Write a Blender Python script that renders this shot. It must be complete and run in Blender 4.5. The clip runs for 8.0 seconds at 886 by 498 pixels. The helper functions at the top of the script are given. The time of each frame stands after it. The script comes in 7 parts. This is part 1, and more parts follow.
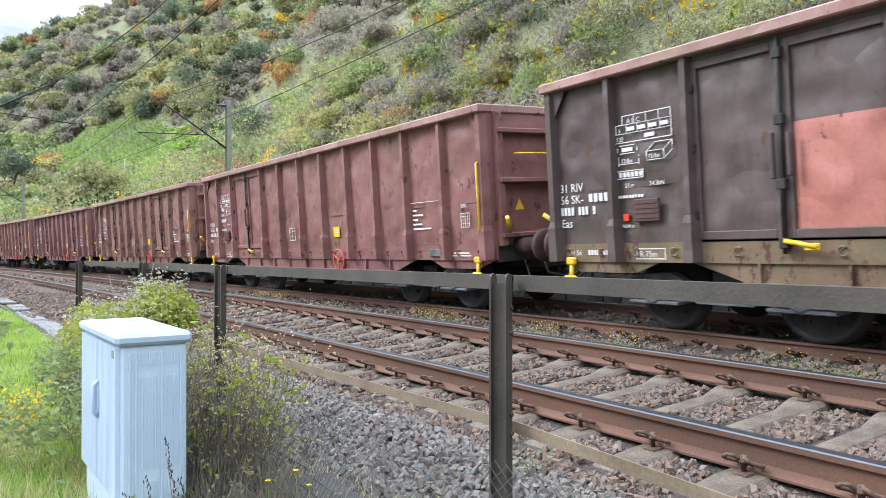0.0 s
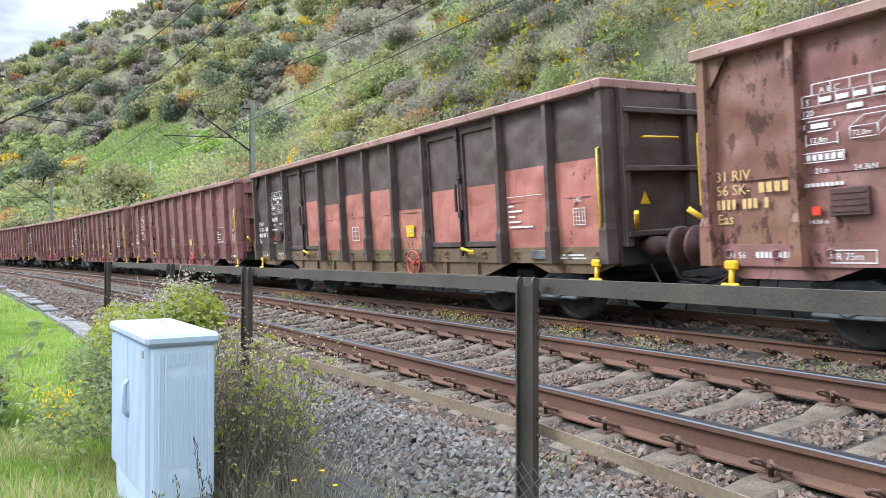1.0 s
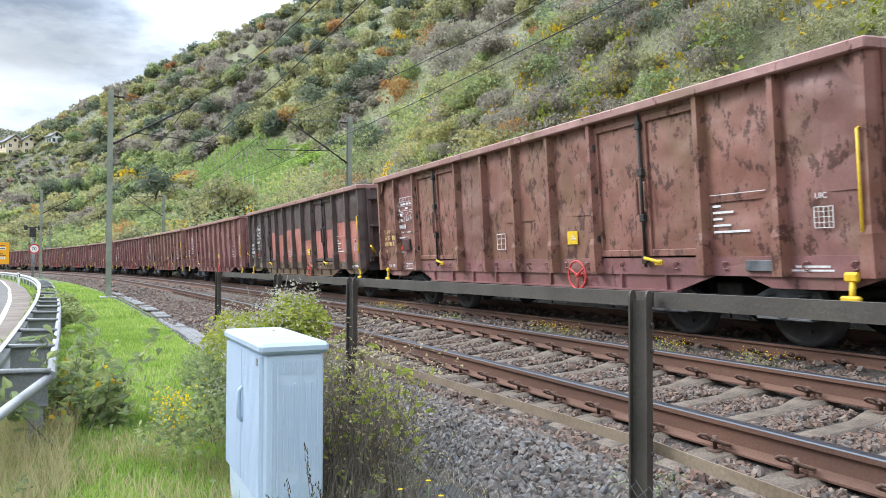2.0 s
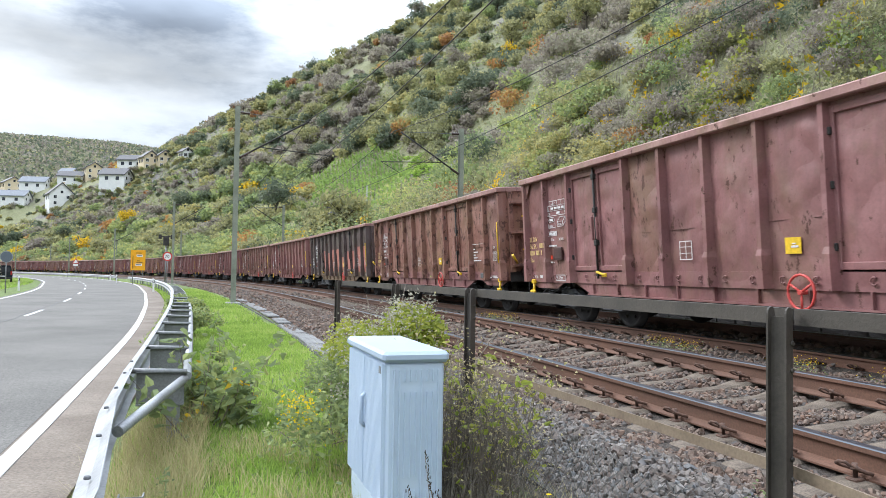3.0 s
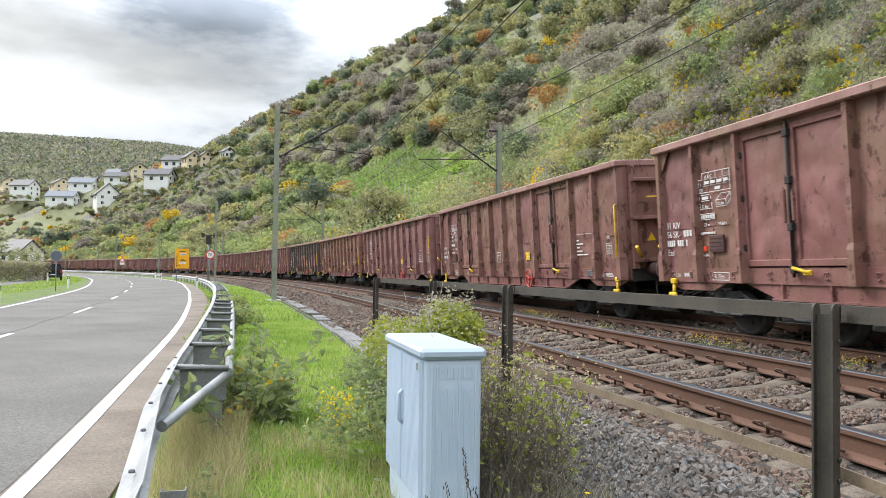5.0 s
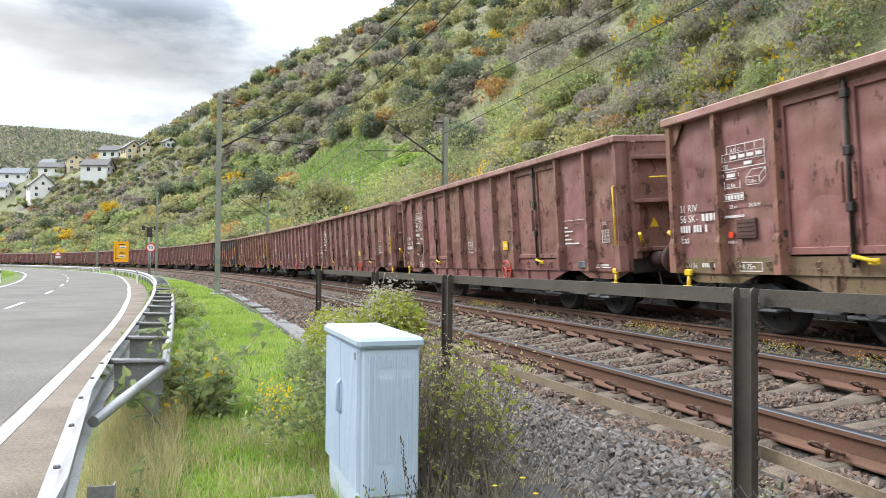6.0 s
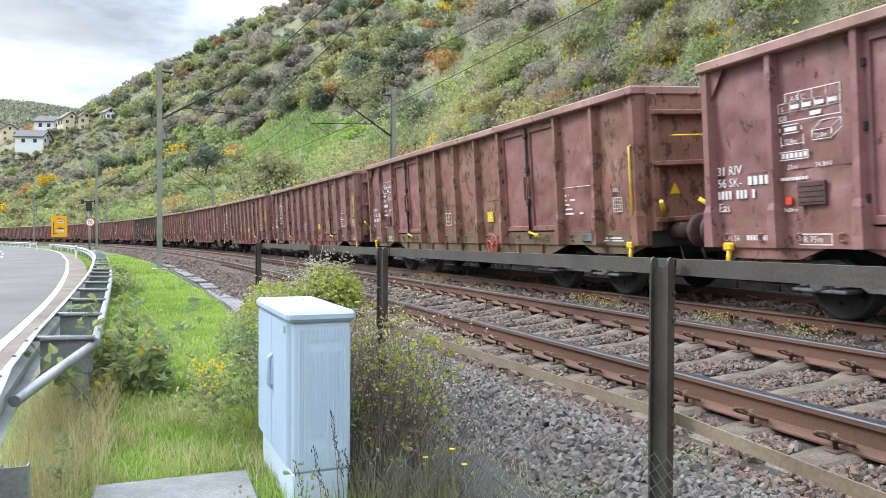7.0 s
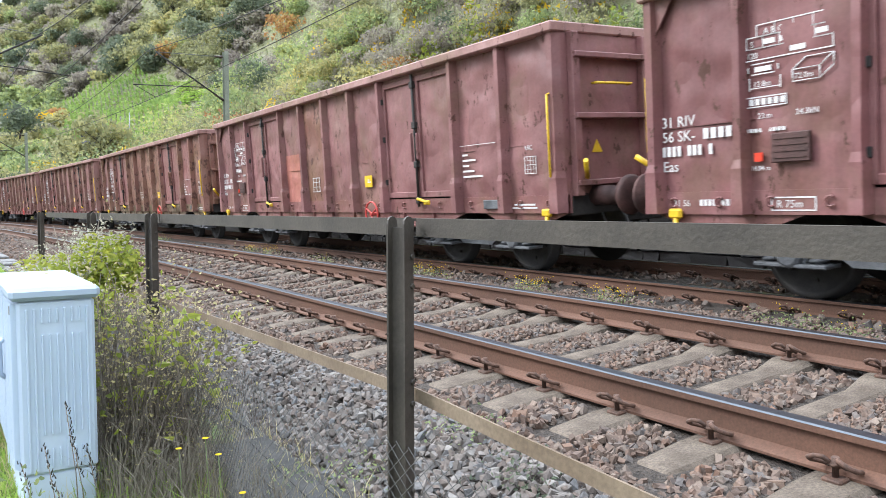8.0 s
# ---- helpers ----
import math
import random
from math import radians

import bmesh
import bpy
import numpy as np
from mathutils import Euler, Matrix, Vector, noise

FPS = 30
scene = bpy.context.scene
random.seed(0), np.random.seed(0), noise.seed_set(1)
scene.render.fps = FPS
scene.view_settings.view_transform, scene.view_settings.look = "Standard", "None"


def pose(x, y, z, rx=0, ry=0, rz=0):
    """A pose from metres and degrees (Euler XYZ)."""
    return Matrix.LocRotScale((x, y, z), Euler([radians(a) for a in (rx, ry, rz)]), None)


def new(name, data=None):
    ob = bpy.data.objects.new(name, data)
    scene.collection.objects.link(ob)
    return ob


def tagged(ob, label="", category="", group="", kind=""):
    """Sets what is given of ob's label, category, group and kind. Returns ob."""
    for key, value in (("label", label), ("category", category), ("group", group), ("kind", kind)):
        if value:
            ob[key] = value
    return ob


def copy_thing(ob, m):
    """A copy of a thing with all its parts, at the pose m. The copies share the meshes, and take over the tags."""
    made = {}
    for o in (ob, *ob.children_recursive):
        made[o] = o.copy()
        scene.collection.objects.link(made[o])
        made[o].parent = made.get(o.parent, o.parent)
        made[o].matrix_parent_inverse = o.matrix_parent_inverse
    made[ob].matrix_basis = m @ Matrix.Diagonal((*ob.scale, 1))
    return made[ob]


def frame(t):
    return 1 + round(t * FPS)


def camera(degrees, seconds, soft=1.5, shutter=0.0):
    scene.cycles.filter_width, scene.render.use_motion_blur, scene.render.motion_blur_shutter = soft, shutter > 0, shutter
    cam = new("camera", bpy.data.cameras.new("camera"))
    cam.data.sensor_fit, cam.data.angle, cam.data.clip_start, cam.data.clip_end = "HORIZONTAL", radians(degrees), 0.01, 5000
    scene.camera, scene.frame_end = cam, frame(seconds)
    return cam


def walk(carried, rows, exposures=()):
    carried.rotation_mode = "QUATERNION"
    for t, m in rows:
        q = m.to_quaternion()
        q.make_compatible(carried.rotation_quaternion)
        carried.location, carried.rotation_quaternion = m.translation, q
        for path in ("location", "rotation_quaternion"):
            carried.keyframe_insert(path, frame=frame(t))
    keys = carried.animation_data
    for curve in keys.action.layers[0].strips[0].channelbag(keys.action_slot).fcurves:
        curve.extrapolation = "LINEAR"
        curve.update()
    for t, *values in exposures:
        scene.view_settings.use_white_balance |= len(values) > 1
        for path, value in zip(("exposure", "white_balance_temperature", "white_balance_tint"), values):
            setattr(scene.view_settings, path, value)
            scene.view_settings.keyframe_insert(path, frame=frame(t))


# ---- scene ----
cam = camera(61.69, 8.0, soft=0.75, shutter=0.06)
PATH = [
    (0.0, pose(0.0000, 0.0000, 0.9107, 90.382, 0.059, -33.206)),
    (0.5, pose(-0.0017, 0.0015, 0.9096, 90.375, 0.055, -32.820)),
    (1.0, pose(-0.0231, -0.0049, 0.9148, 90.521, -0.049, -31.546)),
    (2.5, pose(-0.1053, 0.0243, 0.9259, 91.716, -0.402, -19.904)),
    (3.0, pose(-0.1337, 0.0183, 0.9273, 92.021, -0.863, -16.009)),
    (3.5, pose(-0.1384, 0.0160, 0.9243, 92.043, -1.187, -13.319)),
    (4.0, pose(-0.1345, 0.0457, 0.9294, 91.948, -1.199, -11.013)),
    (5.5, pose(-0.1037, 0.0115, 0.9188, 91.557, -0.446, -15.021)),
    (6.0, pose(-0.0749, 0.0098, 0.9102, 91.204, -0.398, -17.070)),
    (6.5, pose(-0.0682, 0.0157, 0.9122, 90.286, -0.238, -18.578)),
    (7.0, pose(0.0283, 0.0180, 0.9000, 89.224, -0.220, -20.887)),
    (7.5, pose(0.2456, 0.0266, 0.8702, 87.318, 0.409, -27.641)),
    (8.0, pose(0.4752, 0.1354, 0.8664, 86.939, 0.098, -32.526)),
]
walk(cam, PATH, [(0.0, 1.12, 6050, 10), (1.0, 1.06, 6050, 10), (2.5, 0.84, 6150, 10), (3.5, 0.72, 6250, 10), (4.2, 0.68, 6450, 10), (5.5, 0.80, 6650, 10), (6.5, 0.92, 6400, 10), (7.0, 0.98, 6150, 10), (8.0, 1.18, 6150, 10)])

# ---------------------------------------------------------------- world and light
SUN_EL, SUN_ROT = radians(38), radians(311)
world = bpy.data.worlds.new("overcast_sky")
scene.world = world
world.use_nodes = True
wn, wl = world.node_tree.nodes, world.node_tree.links
wn.clear()
w_out = wn.new("ShaderNodeOutputWorld")
w_bg = wn.new("ShaderNodeBackground")
w_sky = wn.new("ShaderNodeTexSky")
w_sky.sky_type, w_sky.sun_disc = "NISHITA", False
w_sky.sun_elevation, w_sky.sun_rotation = SUN_EL, SUN_ROT
w_sky.air_density, w_sky.dust_density = 1.0, 3.0
w_co = wn.new("ShaderNodeTexCoord")
w_sep = wn.new("ShaderNodeSeparateXYZ")
w_map = wn.new("ShaderNodeMapping")
w_map.inputs["Scale"].default_value = (1.0, 1.0, 3.0)
w_map.inputs["Location"].default_value = (0.9, 0.35, 0.05)
w_n1 = wn.new("ShaderNodeTexNoise")
w_n1.inputs["Scale"].default_value, w_n1.inputs["Detail"].default_value, w_n1.inputs["Roughness"].default_value = 2.5, 8.0, 0.6
w_ramp = wn.new("ShaderNodeValToRGB")
w_ramp.color_ramp.elements[0].position, w_ramp.color_ramp.elements[0].color = 0.37, (3.1, 3.6, 4.3, 1)
w_ramp.color_ramp.elements[1].position, w_ramp.color_ramp.elements[1].color = 0.64, (8.4, 8.7, 8.8, 1)
e_ = w_ramp.color_ramp.elements.new(0.5)
e_.color = (6.9, 7.4, 7.9, 1)
w_mix = wn.new("ShaderNodeMix")
w_mix.data_type = "RGBA"
w_mix.inputs[0].default_value = 0.90
wl.new(w_co.outputs["Generated"], w_map.inputs["Vector"])
wl.new(w_map.outputs[0], w_n1.inputs["Vector"])
wl.new(w_n1.outputs["Fac"], w_ramp.inputs[0])
wl.new(w_sky.outputs[0], w_mix.inputs[6])
wl.new(w_ramp.outputs[0], w_mix.inputs[7])
# a long dark cloud bank low over the valley
w_off = wn.new("ShaderNodeVectorMath")
w_off.operation = "SUBTRACT"
w_off.inputs[1].default_value = (-0.19, 0.945, 0.266)
w_size = wn.new("ShaderNodeVectorMath")
w_size.operation = "DIVIDE"
w_size.inputs[1].default_value = (0.30, 0.60, 0.060)
w_len = wn.new("ShaderNodeVectorMath")
w_len.operation = "LENGTH"
w_n2 = wn.new("ShaderNodeTexNoise")
w_n2.inputs["Scale"].default_value, w_n2.inputs["Detail"].default_value, w_n2.inputs["Roughness"].default_value = 3.2, 7.0, 0.5
w_fray = wn.new("ShaderNodeMath")
w_fray.operation = "MULTIPLY_ADD"
w_fray.inputs[1].default_value = 2.6
w_bank = wn.new("ShaderNodeMapRange")
w_bank.interpolation_type = "SMOOTHSTEP"
w_bank.inputs["From Min"].default_value, w_bank.inputs["From Max"].default_value = 1.45, 2.75
w_bank.inputs["To Min"].default_value, w_bank.inputs["To Max"].default_value = 0.46, 1.0
w_dim = wn.new("ShaderNodeVectorMath")
w_dim.operation = "SCALE"
wl.new(w_co.outputs["Generated"], w_off.inputs[0])
wl.new(w_off.outputs[0], w_size.inputs[0])
wl.new(w_size.outputs[0], w_len.inputs[0])
wl.new(w_map.outputs[0], w_n2.inputs["Vector"])
wl.new(w_n2.outputs["Fac"], w_fray.inputs[0])
wl.new(w_len.outputs["Value"], w_fray.inputs[2])
wl.new(w_fray.outputs[0], w_bank.inputs["Value"])
wl.new(w_mix.outputs[2], w_dim.inputs[0])
wl.new(w_bank.outputs[0], w_dim.inputs["Scale"])
w_lift = wn.new("ShaderNodeMapRange")
w_lift.inputs["From Min"].default_value, w_lift.inputs["From Max"].default_value = 0.18, 0.9
w_lift.inputs["To Min"].default_value, w_lift.inputs["To Max"].default_value = 0.75, 3.0
w_mul = wn.new("ShaderNodeVectorMath")
w_mul.operation = "SCALE"
wl.new(w_co.outputs["Generated"], w_sep.inputs[0])
wl.new(w_sep.outputs["Z"], w_lift.inputs["Value"])
wl.new(w_dim.outputs[0], w_mul.inputs[0])
wl.new(w_lift.outputs[0], w_mul.inputs["Scale"])
wl.new(w_mul.outputs[0], w_bg.inputs[0])
w_bg.inputs[1].default_value = 0.105
wl.new(w_bg.outputs[0], w_out.inputs[0])
sun = new("sun", bpy.data.lights.new("sun", "SUN"))
sun.data.energy, sun.data.angle, sun.data.color = 1.5, radians(18), (1.0, 0.98, 0.94)
sun.matrix_world = pose(0, 0, 60, 52, 0, 229)


# ---------------------------------------------------------------- materials
def material(name, rough=0.6, metal=0.0):
    m = bpy.data.materials.new(name)
    m.use_nodes = True
    b = m.node_tree.nodes["Principled BSDF"]
    b.inputs["Roughness"].default_value, b.inputs["Metallic"].default_value = rough, metal
    return m, m.node_tree.nodes, m.node_tree.links, b


def ramp_of(n, l, fac, stops):
    r = n.new("ShaderNodeValToRGB")
    els = r.color_ramp.elements
    els[0].position, els[0].color = stops[0][0], (*stops[0][1], 1)
    els[1].position, els[1].color = stops[-1][0], (*stops[-1][1], 1)
    for p, c in stops[1:-1]:
        els.new(p).color = (*c, 1)
    l.new(fac, r.inputs[0])
    return r.outputs[0]


def noise_of(n, l, scale, detail=4.0, rough=0.55, stretch=None, source="Object"):
    co = n.new("ShaderNodeTexCoord")
    t = n.new("ShaderNodeTexNoise")
    t.inputs["Scale"].default_value, t.inputs["Detail"].default_value, t.inputs["Roughness"].default_value = scale, detail, rough
    if stretch:
        mp = n.new("ShaderNodeMapping")
        mp.inputs["Scale"].default_value = stretch
        l.new(co.outputs[source], mp.inputs["Vector"])
        l.new(mp.outputs[0], t.inputs["Vector"])
    else:
        l.new(co.outputs[source], t.inputs["Vector"])
    return t.outputs["Fac"]


def mix_of(n, l, fac, a, b, mode="MIX"):
    x = n.new("ShaderNodeMix")
    x.data_type, x.blend_type = "RGBA", mode
    for k, v in ((0, fac), (6, a), (7, b)):
        if hasattr(v, "links"):
            l.new(v, x.inputs[k])
        elif k == 0:
            x.inputs[0].default_value = v
        else:
            x.inputs[k].default_value = (*v, 1)
    return x.outputs[2]


def bump_of(n, l, b, height, strength=0.3, dist=0.02):
    bp = n.new("ShaderNodeBump")
    bp.inputs["Strength"].default_value, bp.inputs["Distance"].default_value = strength, dist
    l.new(height, bp.inputs["Height"])
    l.new(bp.outputs[0], b.inputs["Normal"])


def two_tone(name, a, b_, scale, rough=0.6, metal=0.0, fine=60.0, bump=0.2, dist=0.01, stretch=None, lo=0.35, hi=0.65, grit=0.62):
    """A surface that varies at two scales between two colours."""
    m, n, l, b = material(name, rough, metal)
    big, small = noise_of(n, l, scale, 5, 0.6, stretch), noise_of(n, l, fine, 3, 0.6)
    col = ramp_of(n, l, big, ((lo, a), (hi, b_)))
    grain = ramp_of(n, l, small, ((0.25, (grit,) * 3), (0.75, (1.0, 1.0, 1.0))))
    l.new(mix_of(n, l, 1.0, col, grain, "MULTIPLY"), b.inputs["Base Color"])
    bump_of(n, l, b, small, bump, dist)
    return m


def leaf_material(name, cols, spread=0.09):
    """Leaves: each one takes its own shade, and whole patches drift in hue."""
    m, n, l, b = material(name, 0.55)
    g = n.new("ShaderNodeNewGeometry")
    patch = noise_of(n, l, spread, 3, 0.6)
    add = n.new("ShaderNodeMath")
    add.operation = "MULTIPLY_ADD"
    add.inputs[1].default_value = 0.55
    l.new(g.outputs["Random Per Island"], add.inputs[0])
    sub = n.new("ShaderNodeMath")
    sub.operation = "MULTIPLY_ADD"
    sub.inputs[1].default_value, sub.inputs[2].default_value = 1.5, -0.53
    l.new(patch, sub.inputs[0])
    l.new(sub.outputs[0], add.inputs[2])
    k = len(cols) - 1
    col = ramp_of(n, l, add.outputs[0], tuple((0.1 + 0.8 * i / k, c) for i, c in enumerate(cols)))
    l.new(col, b.inputs["Base Color"])
    b.inputs["Specular IOR Level"].default_value = 0.25
    tr = n.new("ShaderNodeBsdfTranslucent")
    l.new(col, tr.inputs[0])
    sh = n.new("ShaderNodeMixShader")
    sh.inputs[0].default_value = 0.5
    l.new(b.outputs[0], sh.inputs[1])
    l.new(tr.outputs[0], sh.inputs[2])
    l.new(sh.outputs[0], n["Material Output"].inputs[0])
    return m


def stone_material(name, cols, bump=0.5):
    m, n, l, b = material(name, 0.85)
    g = n.new("ShaderNodeNewGeometry")
    k = len(cols) - 1
    col = ramp_of(n, l, g.outputs["Random Per Island"], tuple((i / k, c) for i, c in enumerate(cols)))
    sm = noise_of(n, l, 55, 4, 0.65)
    l.new(mix_of(n, l, 1.0, col, ramp_of(n, l, sm, ((0.25, (0.55, 0.55, 0.55)), (0.7, (1, 1, 1)))), "MULTIPLY"), b.inputs["Base Color"])
    bump_of(n, l, b, sm, bump, 0.006)
    return m


def wagon_paint(name, base, rusty=0.4, fade=0.35, patch=None):
    """Old oxide paint: faded in clouds, streaked, scraped through to rust in places."""
    m, n, l, b = material(name, 0.5)
    cloud = noise_of(n, l, 0.55, 5, 0.6)
    light = tuple(min(1, c * (1 + fade) + 0.018) for c in base)
    dark = tuple(c * (1 - fade * 0.7) for c in base)
    col = ramp_of(n, l, cloud, ((0.3, dark), (0.5, base), (0.72, light)))
    if patch:
        edge = noise_of(n, l, 0.9, 2, 0.5, (0.05, 1.0, 0.6))
        col = mix_of(n, l, ramp_of(n, l, edge, ((0.5, (0, 0, 0)), (0.56, (1, 1, 1)))), col, patch)
    bloom = noise_of(n, l, 1.15, 7, 0.68, (1.0, 1.0, 0.8))
    brown = (base[0] * 0.80, base[1] * 0.98, base[2] * 0.72)
    col = mix_of(n, l, ramp_of(n, l, bloom, ((0.50 - 0.06 * rusty, (0, 0, 0)), (0.66 - 0.06 * rusty, (0.8, 0.8, 0.8)))), col, brown)
    streak = noise_of(n, l, 3.2, 5, 0.7, (1.0, 2.6, 0.22))
    col = mix_of(n, l, ramp_of(n, l, streak, ((0.52, (0, 0, 0)), (0.78, (0.55, 0.55, 0.55)))), col, tuple(c * 0.62 for c in base))
    chip = noise_of(n, l, 5.5, 6, 0.72, (1.0, 1.3, 0.7))
    lo = 0.635 - 0.10 * rusty
    col = mix_of(n, l, ramp_of(n, l, chip, ((lo, (0, 0, 0)), (lo + 0.03, (1, 1, 1)))), col, (0.085, 0.034, 0.024))
    dust = noise_of(n, l, 30, 4, 0.6)
    col = mix_of(n, l, 1.0, col, ramp_of(n, l, dust, ((0.3, (0.82, 0.82, 0.82)), (0.7, (1, 1, 1)))), "MULTIPLY")
    l.new(col, b.inputs["Base Color"])
    l.new(ramp_of(n, l, chip, ((0.4, (0.42,) * 3), (0.7, (0.8,) * 3))), b.inputs["Roughness"])
    dent = n.new("ShaderNodeMath")
    dent.operation = "ADD"
    l.new(ramp_of(n, l, noise_of(n, l, 2.7, 0.5, 0.3), ((0.40, (0, 0, 0)), (0.85, (1, 1, 1)))), dent.inputs[0])
    l.new(noise_of(n, l, 1.5, 3, 0.5), dent.inputs[1])
    bump_of(n, l, b, dent.outputs[0], 0.6, 0.05)
    return m


def plain(name, c, rough=0.5, metal=0.0, var=0.75, scale=14.0):
    return two_tone(name, tuple(v * var for v in c), c, scale, rough, metal, 90, 0.05, 0.002, grit=0.9)


